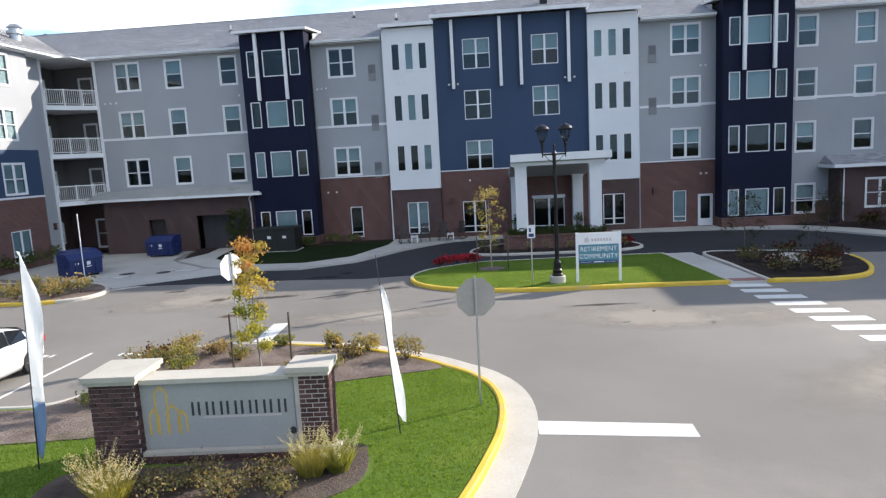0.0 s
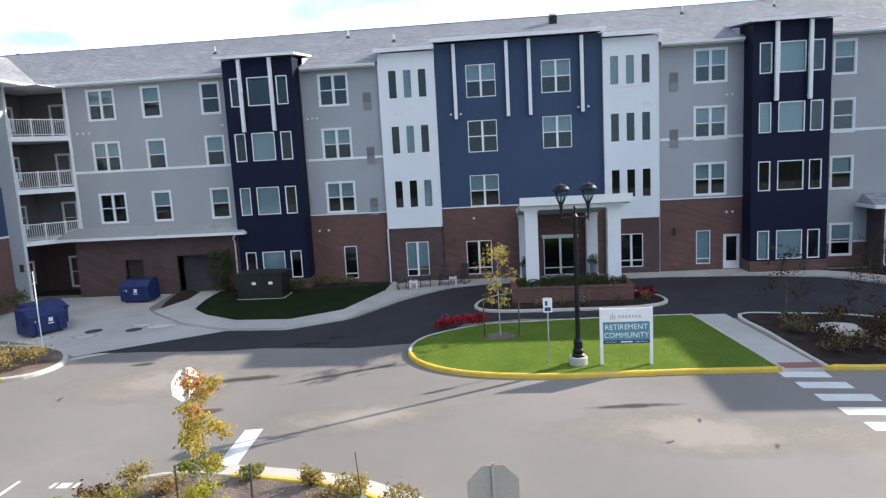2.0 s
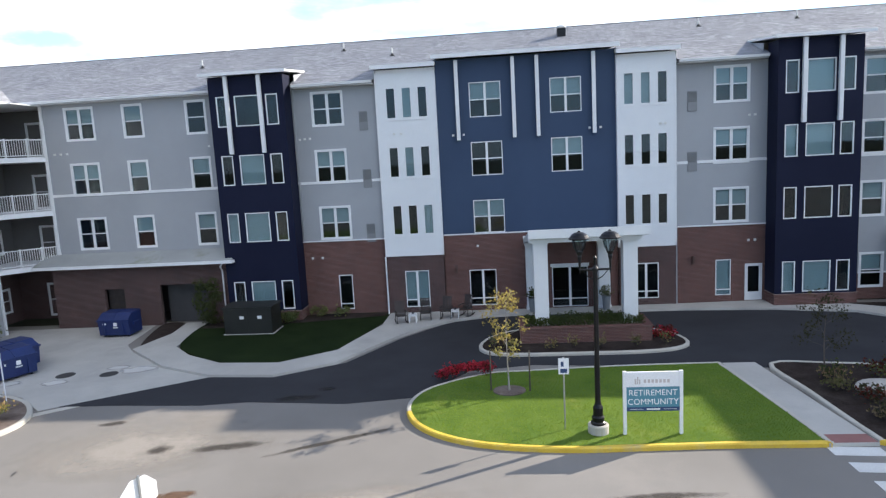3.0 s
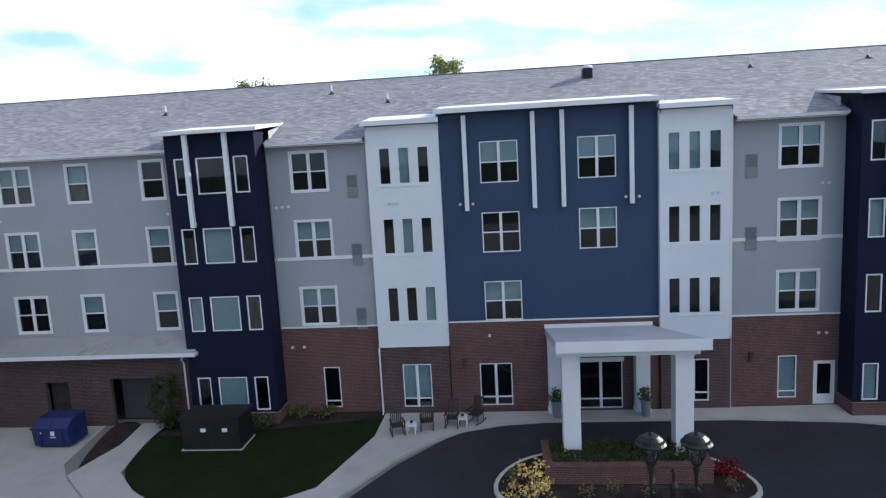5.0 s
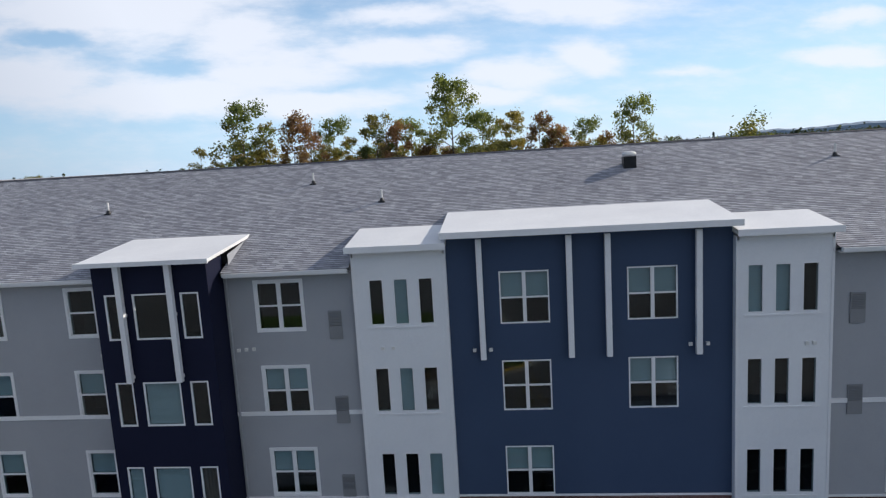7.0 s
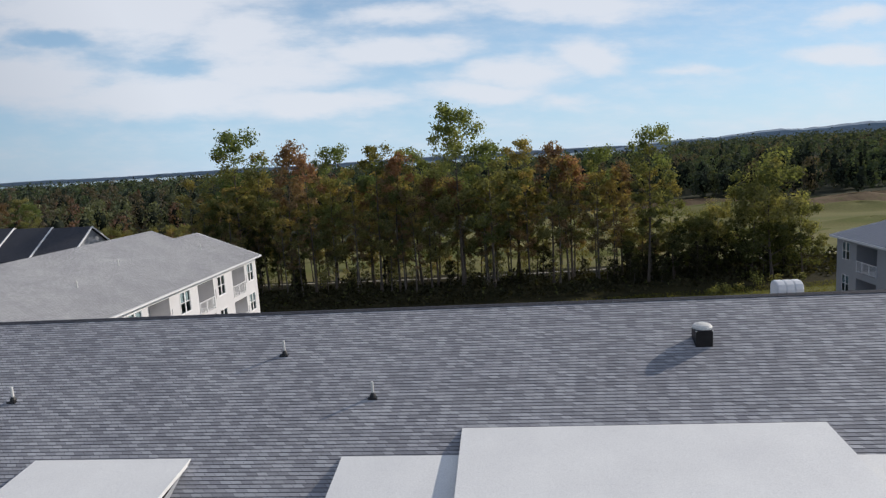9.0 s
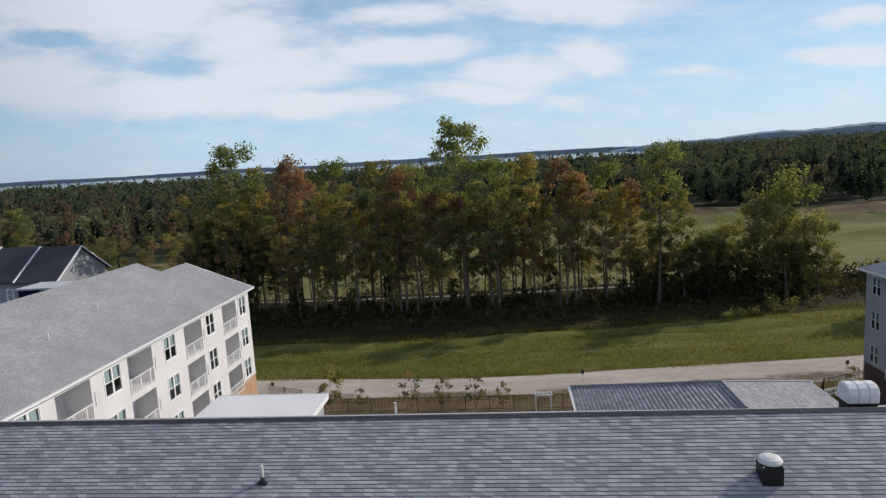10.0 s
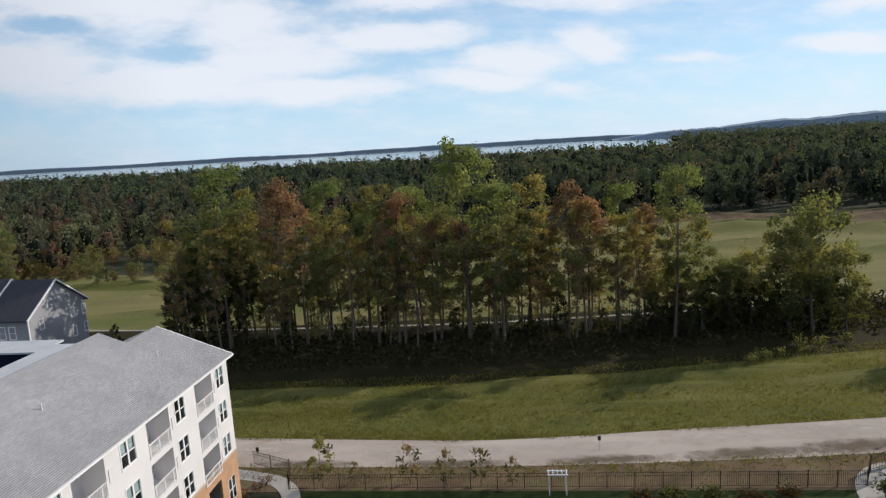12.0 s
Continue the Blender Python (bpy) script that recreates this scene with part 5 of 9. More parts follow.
def island(name, line, kerb_mat, fill, label, z=0.15, width=0.16, gutter=0.0):
    """A raised bed: a filled top and a kerb round it, with a concrete gutter where it has one."""
    slab(name, [(p.x, p.y) for p in line], 0.0, z - 0.02, fill, label)
    band("kerb", line, -width, 0.02, 0.0, z, kerb_mat, "kerb round the planted bed", closed=True, bevel=0.2)
    if gutter:
        band("gutter", line, -width - gutter, -width, 0.0, 0.012, "kerb", "concrete gutter along the kerb", closed=True)


# entrance island with the lawn
isle = eased([(-3.2, -14.8), (-2.85, -16.05), (-2.1, -17.0), (-0.95, -17.72), (0.5, -18.12), (2.3, -18.3), (4.1, -18.24), (6.77, -18.13), (9.5, -18.12), (9.65, -17.95), (9.28, -14.0), (8.95, -11.0), (8.75, -10.85), (5.0, -10.95), (1.2, -11.3), (-0.4, -11.5), (-2.2, -12.65), (-2.95, -13.6)], True, 5)
slab("lawn", [(p.x, p.y) for p in isle], 0.0, 0.14, "lawn", "bright green lawn of the entrance island")
band("kerb", isle[2:44], -0.17, 0.03, 0.0, 0.16, "yellow", "yellow painted kerb of the island", bevel=0.2)
band("kerb", isle[43:] + isle[:3], -0.15, 0.03, 0.0, 0.155, "kerb", "plain concrete kerb of the island", bevel=0.2)
slab("footway", [(9.0, -10.75), (10.45, -10.75), (11.13, -18.25), (9.82, -18.25)], 0.0, 0.11, "concrete", "pale concrete footway across the island")
slab("tactile_paving", [(9.84, -17.65), (11.06, -17.65), (11.11, -18.22), (9.86, -18.22)], 0.05, 0.116, "tactile", "dull red tactile paving at the crossing")
# right-hand bed
bed_r = eased([(11.04, -11.04), (11.13, -14.02), (11.31, -17.85), (11.58, -18.05), (13.55, -18.13), (15.27, -17.38), (16.39, -15.17), (16.58, -12.9), (15.3, -11.65), (13.22, -11.17)], True, 4)
slab("planted_bed", [(p.x, p.y) for p in bed_r], 0.0, 0.13, "mulch_dark", "dark mulch bed beside the footway")
band("kerb", bed_r[9:28], -0.17, 0.03, 0.0, 0.16, "yellow", "yellow painted kerb of the mulch bed", bevel=0.2)
band("kerb", bed_r[27:] + bed_r[:10], -0.15, 0.03, 0.0, 0.155, "kerb", "concrete kerb of the mulch bed", bevel=0.2)
# bed with the shaded planting right of the pavement
slab("planted_bed", [(18.9, -1.4), (20.3, -2.35), (21.9, -4.1), (24.12, -8.93), (30.5, -8.96), (30.5, -1.55), (22.1, -1.55)], 0.0, 0.15, "mulch_dark", "dark mulch bed by the brick porch")
# planter island under the portico
pl = eased([(-0.75, -7.75), (0.2, -8.69), (3.51, -8.84), (7.02, -8.72), (8.5, -7.9), (8.3, -6.3), (6.8, -4.9), (4.0, -4.7), (1.2, -4.9), (-0.3, -6.1)], True, 4)
slab("planted_bed", [(p.x, p.y) for p in pl], 0.0, 0.13, "mulch_dark", "dark mulch bed round the brick planter")
band("kerb", pl, -0.17, 0.02, 0.0, 0.15, "kerb", "pale concrete kerb round the planter", closed=True, bevel=0.2)
planter = thing("brick_planter", "long low red brick planter with a clipped hedge", "planter", (4.1, -6.4, 0.12))
m = Matrix.Translation((-4.1, 6.4, -0.12))
part("brick_wall", boxes((1.05, 7.15, -7.35, -7.12, 0.12, 0.82), (1.05, 1.28, -7.12, -5.2, 0.12, 0.82), (6.92, 7.15, -7.12, -5.2, 0.12, 0.82), (1.28, 6.92, -5.43, -5.2, 0.12, 0.82), m=m), "red_brick", planter)
part("coping", boxes((1.0, 7.2, -7.40, -7.08, 0.82, 0.88), (1.0, 1.32, -7.08, -5.15, 0.82, 0.88), (6.88, 7.2, -7.08, -5.15, 0.82, 0.88), m=m), "red_brick", planter)
part("soil", boxes((1.28, 6.92, -7.12, -5.43, 0.12, 0.72), m=m), "mulch", planter)
# bed at the service yard
bed_l = eased([(-48.59, -17.88), (-32.58, -17.67), (-21.54, -17.6), (-18.67, -17.19), (-17.9, -16.11), (-18.3, -14.71), (-19.73, -13.41), (-22.26, -12.78), (-31.95, -11.89), (-47.83, -10.72)], False, 5)
slab("planted_bed", [(p.x, p.y) for p in bed_l], 0.0, 0.13, "mulch", "mulch bed with dried shrubs beside the yard")
band("kerb", bed_l[:15], -0.18, 0.03, 0.0, 0.16, "yellow", "yellow painted kerb of the yard bed", bevel=0.2)
band("kerb", bed_l[14:], -0.18, 0.03, 0.0, 0.16, "kerb", "concrete kerb of the yard bed", bevel=0.2)
slab("kerb_ramp", [(-18.3, -14.67), (-18.1, -15.02), (-16.19, -13.53), (-16.34, -13.28)], 0.0, 0.012, "kerb", "pale concrete ramp at the kerb end")
# bed with the monument sign
sign_line = eased([(-30, -30.6), (-20, -30.4), (-12, -30.15), (-10.2, -30.0), (-9.45, -29.2), (-9.3, -28.4), (-9.2, -27.1), (-9.15, -26.2), (-8.85, -25.6), (-8.4, -25.3), (-7.6, -25.15), (-6.36, -25.29), (-5.54, -25.43), (-4.25, -25.68), (-3.29, -26.0), (-2.33, -26.53), (-1.28, -27.2), (-0.6, -27.8), (0.02, -28.4), (0.52, -29.3), (0.73, -30.43), (0.68, -31.73), (0.39, -33.14), (0.08, -34.3), (-0.6, -36.5), (-1.2, -39.5), (-2.5, -48)], False, 5)
slab("sign_bed", [(p.x, p.y) for p in sign_line] + [(-30, -48)], 0.0, 0.12, "lawn", "green lawn round the monument sign")
band("kerb", sign_line[:56], -0.02, 0.13, 0.0, 0.15, "kerb", "concrete kerb of the sign bed", bevel=0.2)
band("kerb", sign_line[55:], -0.03, 0.13, 0.0, 0.16, "yellow", "pale yellow painted kerb of the sign bed", bevel=0.2)
band("gutter", sign_line[53:], 0.12, 0.78, 0.0, 0.014, "kerb", "broad concrete gutter along the sign bed")
mulch_area = [(p.x, p.y) for p in eased([(-29, -30.7), (-12, -30.3), (-10.2, -30.15), (-9.55, -29.3), (-9.4, -28.4), (-9.3, -27.1), (-9.2, -26.2), (-8.9, -25.7), (-8.4, -25.4), (-7.6, -25.25), (-6.36, -25.39), (-4.25, -25.78), (-2.35, -26.63), (-1.3, -27.3), (-0.75, -27.85), (-1.2, -28.1), (-2.3, -28.45), (-3.6, -28.9), (-5.6, -29.8), (-7.5, -31.2), (-9.5, -32.1), (-29, -33.4)], True, 4)]
slab("mulch_bed", mulch_area, 0.10, 0.145, "mulch", "bark mulch behind the monument sign")
slab("mulch_bed", [(p.x, p.y) for p in eased([(-7.0, -33.3), (-5.0, -33.1), (-2.2, -32.3), (-1.7, -32.7), (-1.65, -33.7), (-2.3, -34.4), (-4.0, -35.2), (-6.5, -35.0), (-7.2, -34.2)], True, 4)], 0.10, 0.145, "mulch_mid", "damp bark mulch before the monument sign")
# road paint
for k, (x0, x1, y) in enumerate(((9.62, 11.08, -18.55), (9.75, 11.25, -19.55), (9.85, 11.45, -20.6), (10.0, 11.6, -21.65), (10.15, 11.75, -22.7), (10.3, 11.95, -23.75), (10.45, 12.1, -24.8), (10.65, 12.3, -25.9), (10.85, 12.5, -27.0))):
    tagged(slab("crossing_stripe", [(x0, y - 0.24), (x1, y - 0.34), (x1, y + 0.22), (x0, y + 0.32)], 0.0, 0.006, "white_paint", "white painted crossing stripe on the asphalt"), group="crossing stripes")
slab("stop_line", [(1.5, -31.03), (4.53, -31.3), (4.51, -31.9), (1.5, -31.68)], 0.0, 0.006, "white_paint", "white painted stop line")
slab("stop_line", [(-7.21, -22.27), (-6.68, -22.2), (-6.55, -24.53), (-7.1, -24.5)], 0.0, 0.006, "white_paint", "white painted stop line")
for x, y0, y1 in ((-12.05, -30.0, -25.25), (-15.0, -30.1, -25.25), (-18.0, -30.2, -25.25)):
    slab("bay_line", [(x - 0.05, y0), (x + 0.05, y0), (x + 0.05, y1), (x - 0.05, y1)], 0.0, 0.006, "white_paint", "white painted parking bay line")
for x in (-11.0, -13.9):
    for dx, w in ((0.0, 0.09), (0.2, 0.30), (0.62, 0.09)):
        slab("bay_mark", [(x + dx, -25.62), (x + dx + w, -25.62), (x + dx + w, -25.35), (x + dx, -25.35)], 0.0, 0.006, "white_paint", "white painted bars marking a parking bay")
# dark marks, stains and dust on the asphalt
srng = random.Random(21)


def blotch(name, x, y, rx, ry, turn, mat, label, z=0.004):
    pts = []
    ca, sa = math.cos(turn), math.sin(turn)
    for k in range(26):
        a = k * math.tau / 26
        r = 1 + 0.35 * noise.noise((math.cos(a) * 1.7 + x, math.sin(a) * 1.7 + y, 3.1)) + srng.uniform(-0.16, 0.16)
        px, py = rx * r * math.cos(a), ry * r * math.sin(a)
        pts.append((x + px * ca - py * sa, y + px * sa + py * ca))
    slab(name, pts, 0.0, z, mat, label)


def decal(name, x, y, rx, ry, turn, mat, label, z):
    bm = bmesh.new()
    bm.faces.new([bm.verts.new(p) for p in ((-rx * 1.3, -ry * 1.3, 0), (rx * 1.3, -ry * 1.3, 0), (rx * 1.3, ry * 1.3, 0), (-rx * 1.3, ry * 1.3, 0))])
    ob = tagged(part(name, bm, mat), label, kind="structure")
    ob.matrix_world = pose(x, y, z, 0, 0, turn)


for k, (x, y, rx, ry, turn) in enumerate(((-12.09, -17.51, 4.3, 2.8, 8), (-3.91, -21.46, 3.6, 1.3, 10), (5.83, -22.79, 5.0, 1.8, -6), (10.48, -28.51, 4.5, 2.0, 30))):
    decal("dust_patch", x, y, rx, ry, turn, "dust_film", "pale dusty patch on the worn asphalt", 0.0030 + 0.0002 * k)
for k, (x, y, rx, ry, turn) in enumerate(((-8.88, -17.71, 1.5, 0.30, 13), (-5.45, -17.42, 2.5, 0.18, 28), (-11.19, -17.87, 0.5, 0.4, 30), (-6.93, -12.55, 0.4, 0.3, 10), (-7.9, -13.5, 1.0, 0.35, 8), (-14.16, -15.68, 0.6, 0.25, 15), (4.44, -20.97, 1.6, 0.2, 4))):
    decal("wet_stain", x, y, rx, ry, turn, "wet_film", "dark wet stain on the asphalt", 0.0050 + 0.0002 * k + (0.0145 if y > -14.6 and x > -8.5 else 0))
decal("mud_stain", -9.2, -20.85, 0.75, 0.3, 12, "mud_film", "reddish brown mud stain on the asphalt", 0.0068)
for k, (x, y, rx, ry) in enumerate(((-19.89, -11.07, 0.7, 0.4), (-16.8, -9.43, 1.1, 0.5), (-22.14, -11.12, 0.8, 0.4), (-18.02, -9.05, 0.6, 0.3))):
    decal("pale_patch", x, y, rx, ry, 12, "pale_film", "pale worn patch on the concrete apron", 0.0225 + 0.0002 * k)
for x, y, rx in ((-20.01, -10.06, 0.42), (-17.91, -10.02, 0.40)):
    bm = bmesh.new()
    lathe(bm, [(rx, 0.0), (rx, 0.028), (rx - 0.05, 0.03), (rx - 0.06, 0.024)], (x, y, 0), 20)
    tagged(part("manhole_cover", bm, "tar"), "dark round manhole cover in the concrete", "manhole cover", group="manhole covers", kind="structure")
for x, y in ((4.77, -23.46), (7.35, -23.78), (5.94, -22.09), (12.31, -26.09), (8.79, -29.36), (-15.1, -19.45)):
    blotch("tar_stain", x, y, 0.16, 0.06, srng.uniform(0, 3), "tar", "small dark spot on the asphalt", 0.0035)

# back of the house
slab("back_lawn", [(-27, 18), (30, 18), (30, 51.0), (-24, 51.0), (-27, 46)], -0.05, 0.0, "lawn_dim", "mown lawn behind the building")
slab("verge", [(-60, 50.9), (60, 50.9), (60, 60), (-60, 60)], -0.055, -0.01, "verge", "bare brown verge along the gravel track")
track = eased([(-70, 56.5), (-34, 55.6), (-10, 55.4), (2, 55.6), (14, 56.2), (32, 57.6), (60, 61.5), (60, 69.5), (36, 65.3), (14, 63.0), (0, 61.4), (-10, 61.0), (-34, 62.2), (-70, 64.5)], True, 3)
slab("gravel_track", [(p.x, p.y) for p in track], -0.05, 0.015, "gravel", "pale gravel track behind the fence")
slab("meadow", [(-150, 59), (150, 59), (150, 92), (-150, 92)], -0.055, -0.012, "meadow", "rough meadow before the wood")
# The front edge covers meadow that only lies in the wood's shadow.
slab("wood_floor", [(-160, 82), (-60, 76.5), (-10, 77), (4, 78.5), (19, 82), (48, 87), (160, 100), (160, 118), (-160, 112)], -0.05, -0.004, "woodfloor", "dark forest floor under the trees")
for pts in ([(-230, 112), (-60, 108), (-20, 109), (40, 113), (120, 120), (230, 150), (240, 235), (90, 235), (30, 225), (-20, 170), (-110, 165), (-230, 175)],):
    slab("fairway", [(p.x, p.y) for p in eased(pts, True, 4)], -0.05, -0.002, "fairway", "sunlit golf fairway beyond the wood")
slab("fairway", [(-240, 203), (-110, 201), (-110, 214), (-240, 216)], -0.05, -0.002, "fairway", "sunlit golf fairway before the far woods")
band("cart_path", eased([(-120, 112), (-60, 106.5), (-20, 105.5), (2, 106.6), (36, 110.7), (60, 116), (120, 128)], False, 6), -0.45, 0.45, -0.05, 0.03, "cart_track", "tan cart path along the fairway")
for k, (x, y, rx, ry, turn) in enumerate(((-38, 56.6, 7, 1.1, 0), (-24, 56.1, 6, 1.0, 0), (-9, 56.0, 8, 1.0, 0), (6, 56.6, 7, 1.1, 3), (19, 57.7, 8, 1.4, 5), (30, 59.0, 7, 1.7, 6), (42, 60.7, 6, 1.5, 8))):
    decal("earth_patch", x, y, rx, ry, turn, "earth_film", "brown earth spread over the edge of the gravel", 0.0170 + 0.0002 * k)
for k, (x, y, rx, ry, turn) in enumerate(((-30, 59.6, 8, 1.6, 0), (-12, 58.7, 9, 1.5, 0), (4, 59.4, 7, 1.4, 3), (18, 61.0, 8, 1.6, 5), (33, 62.8, 8, 1.8, 6))):
    decal("pale_patch", x, y, rx, ry, turn, "gravel_film", "paler worn gravel along the track", 0.0190 + 0.0002 * k)
# low swells of the golf course
def swell(x, y, rx, ry, h, turn, mat):
    bm = bmesh.new()
    mm = pose(x, y, -0.02, 0, 0, turn)
    rings = []
    for k in range(7):
        f = k / 6
        z = h * (0.5 - 0.5 * math.cos(math.pi * f))
        rings.append([bm.verts.new(mm @ Vector((rx * (1 - f * 0.97) * math.cos(a), ry * (1 - f * 0.97) * math.sin(a), z * (1 + 0.15 * math.sin(a * 3 + x))))) for a in (j * math.tau / 36 for j in range(36))])
    for r0, r1 in zip(rings, rings[1:]):
        for j in range(36):
            bm.faces.new((r0[j], r0[(j + 1) % 36], r1[(j + 1) % 36], r1[j]))
    bm.faces.new(rings[-1])
    bmesh.ops.recalc_face_normals(bm, faces=bm.faces)
    tagged(part("swell", bm, mat, smooth=True), "low grassy swell of the golf course", kind="structure")


for x, y, rx, ry, h, turn, mat in ((70, 205, 34, 9, 2.4, 4, "fairway"), (104, 190, 30, 10, 2.2, -8, "fairway"), (62, 176, 22, 7, 1.3, 6, "fairway"), (92, 160, 28, 7, 1.3, 10, "fairway"), (58, 150, 20, 6, 1.0, 0, "meadow"), (120, 214, 40, 8, 2.6, 2, "verge"), (66, 228, 36, 5, 2.0, 3, "verge"),
                                   (-86, 134, 16, 6, 1.0, 8, "fairway"), (-100, 150, 22, 6, 1.2, -6, "meadow"), (-78, 121, 14, 4, 0.6, 0, "fairway"), (-20, 140, 24, 7, 1.2, 5, "fairway"), (10, 128, 20, 6, 0.9, -4, "meadow")):
    swell(x, y, rx, ry, h, turn, mat)
curve_l = eased([(-31, 54.3), (-28.5, 53.7), (-26.0, 52.8), (-24.2, 51.0), (-23.5, 48.9), (-24.2, 46.6), (-26.5, 44.4)], False, 5)
band("garden_path", curve_l, -0.85, 0.85, -0.04, 0.03, "concrete", "pale curved garden path")
for k in range(8):
    slab("garden_walk", [(-23.4 + k * 3.0, 44.3), (-20.43 + k * 3.0, 44.3), (-20.43 + k * 3.0, 46.15), (-23.4 + k * 3.0, 46.15)], -0.04, 0.034, "concrete", "pale concrete slabs of the garden walk")
slab("terrace", [(0.6, 40.3), (22.0, 43.2), (25.4, 45.0), (22.2, 47.2), (21.2, 49.5), (6.4, 49.5), (6.2, 46.2), (0.6, 46.2)], -0.04, 0.032, "concrete", "pale concrete garden terrace")
curve_r = eased([(33, 55.2), (29.8, 54.4), (27.6, 52.4), (26.4, 49.6), (26.0, 46.6), (24.6, 44.4), (20.5, 42.4)], False, 5)
band("garden_path", curve_r, -1.0, 1.0, -0.04, 0.036, "concrete", "pale curved garden path")
# lake, far shore and hills
sheet("water", [(-4600, 1050), (700, 1050), (900, 4000), (-4600, 4000)], 0.4, "water", "pale lake under the horizon")


def ridge_line(name, x0, x1, y, base, amp, seed, mat, label, depth=250, bias=0.0):
    bm = bmesh.new()
    n, rows = 160, []
    for i in range(n + 1):
        f = i / n
        x = x0 + (x1 - x0) * f
        h = base * (bias + (1 - bias) * min(1, f * 4.5) ** 0.6 if bias < 1 else 1) + (amp * min(1, f * 6) if bias < 1 else amp) * noise.fractal((x * 0.0016, seed, 0.3), 0.7, 2.1, 5) + 3.0 * noise.noise((x * 0.035, seed, 2.0))
        rows.append((bm.verts.new((x, y, -2)), bm.verts.new((x, y + 20, max(h, 4) * 0.85)), bm.verts.new((x, y + 60, max(h, 5))), bm.verts.new((x, y + depth, -2))))
    for a, b in zip(rows, rows[1:]):
        for k in range(3):
            bm.faces.new((a[k], b[k], b[k + 1], a[k + 1]))
    return tagged(part(name, bm, mat), label, kind="structure")


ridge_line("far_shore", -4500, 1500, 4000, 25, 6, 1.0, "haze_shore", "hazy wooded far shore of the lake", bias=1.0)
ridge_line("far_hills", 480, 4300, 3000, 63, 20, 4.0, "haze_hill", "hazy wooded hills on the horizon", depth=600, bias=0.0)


# ---- things before the building ----
def words(text, size, mat, parent, m, depth=0.004, name="lettering", wide=1.0):
    cu = bpy.data.curves.new(name, "FONT")
    cu.body, cu.size, cu.extrude, cu.align_x = text, size, depth, "CENTER"
    cu.space_character = wide
    tmp = bpy.data.objects.new(name, cu)
    scene.collection.objects.link(tmp)
    me = bpy.data.meshes.new_from_object(tmp.evaluated_get(bpy.context.evaluated_depsgraph_get()))
    bpy.data.objects.remove(tmp)
    me.materials.clear()
    me.materials.append(M[mat])
    ob = shared(name, me, parent, m @ pose(0, 0, 0, 90, 0, 0))
    return ob


# street lamp with two lanterns
lamp = thing("street_lamp", "black double-headed lamp post on a white concrete footing", "street lamp", (3.17, -17.3, 0.13))
lamp.scale = (1.05, 1.05, 1.05)
bm = bmesh.new()
lathe(bm, [(0.31, 0), (0.31, 0.25), (0.29, 0.28), (0.05, 0.28)], sides=24)
part("footing", bm, "kerb", lamp, "white round concrete footing")
bm = bmesh.new()
lathe(bm, [(0.22, 0.27), (0.22, 0.34), (0.18, 0.38), (0.19, 0.50), (0.15, 0.56), (0.15, 0.80), (0.10, 0.90), (0.085, 1.0), (0.08, 2.4), (0.072, 2.42), (0.065, 4.95), (0.09, 4.97), (0.09, 5.05), (0.03, 5.15), (0.03, 5.32), (0.055, 5.36), (0.0, 5.44)], sides=16)
part("pole", bm, "black_metal", lamp, smooth=False)
bm = bmesh.new()
tube(bm, [(-0.46, 0, 5.02), (0.46, 0, 5.02)], 0.035, 8)
for s in (-1, 1):
    tube(bm, [(s * 0.05, 0, 4.72), (s * 0.2, 0, 4.80), (s * 0.36, 0, 4.98)], 0.018, 6)
    tube(bm, [(s * 0.44, 0, 4.9), (s * 0.44, 0, 5.36)], [0.02, 0.045], 8)
part("crossarm", bm, "black_metal", lamp)
for s in (-1, 1):
    bm = bmesh.new()
    lathe(bm, [(0.05, 5.333), (0.07, 5.405), (0.06, 5.463), (0.10, 5.520), (0.11, 5.564), (0.0, 5.571)], (s * 0.44, 0, 0), 12)
    lan = part("lantern", bm, "black_metal", lamp, "black lantern with a domed hood")
    for k in range(8):
        a = k * math.tau / 8
        c, d = math.cos(a), math.sin(a)
        bm = bmesh.new()
        tube(bm, [(s * 0.44 + 0.09 * c, 0.09 * d, 5.549), (s * 0.44 + 0.17 * c, 0.17 * d, 5.708), (s * 0.44 + 0.21 * c, 0.21 * d, 5.945)], 0.012, 5)
        part("rib", bm, "black_metal", lan)
    bm = bmesh.new()
    lathe(bm, [(0.30, 5.931), (0.31, 5.960), (0.27, 5.996), (0.24, 6.053), (0.15, 6.118), (0.05, 6.140), (0.03, 6.176), (0.0, 6.190)], (s * 0.44, 0, 0), 18)
    part("hood", bm, "black_metal", lan)
    bm = bmesh.new()
    lathe(bm, [(0.085, 5.571), (0.155, 5.708), (0.195, 5.924), (0.0, 5.927)], (s * 0.44, 0, 0), 16)
    part("lamp_glass", bm, "glass", lan, "clear lantern glass")

# sign board on two posts
board = thing("sign_board", "white and teal sign board on two white posts in the lawn", "sign", (4.83, -17.5, 0.12))
board.scale = (1.02, 1.0, 1.09)
part("post", boxes((-0.90, -0.80, -0.05, 0.05, 0, 1.9)), "white_board", board)
part("post", boxes((0.78, 0.88, -0.05, 0.05, 0, 1.9)), "white_board", board)
part("panel", boxes((-0.80, 0.78, -0.03, 0.03, 0.72, 1.88)), "white_board", board)
part("teal_field", boxes((-0.80, 0.78, -0.034, -0.03, 0.84, 1.44)), "teal", board)
part("navy_strip", boxes((-0.80, 0.78, -0.034, -0.03, 0.72, 0.84)), "navy_print", board)
words("RETIREMENT", 0.245, "white_board", board, Matrix.Translation((-0.01, -0.036, 1.19)), name="wording", wide=1.04)
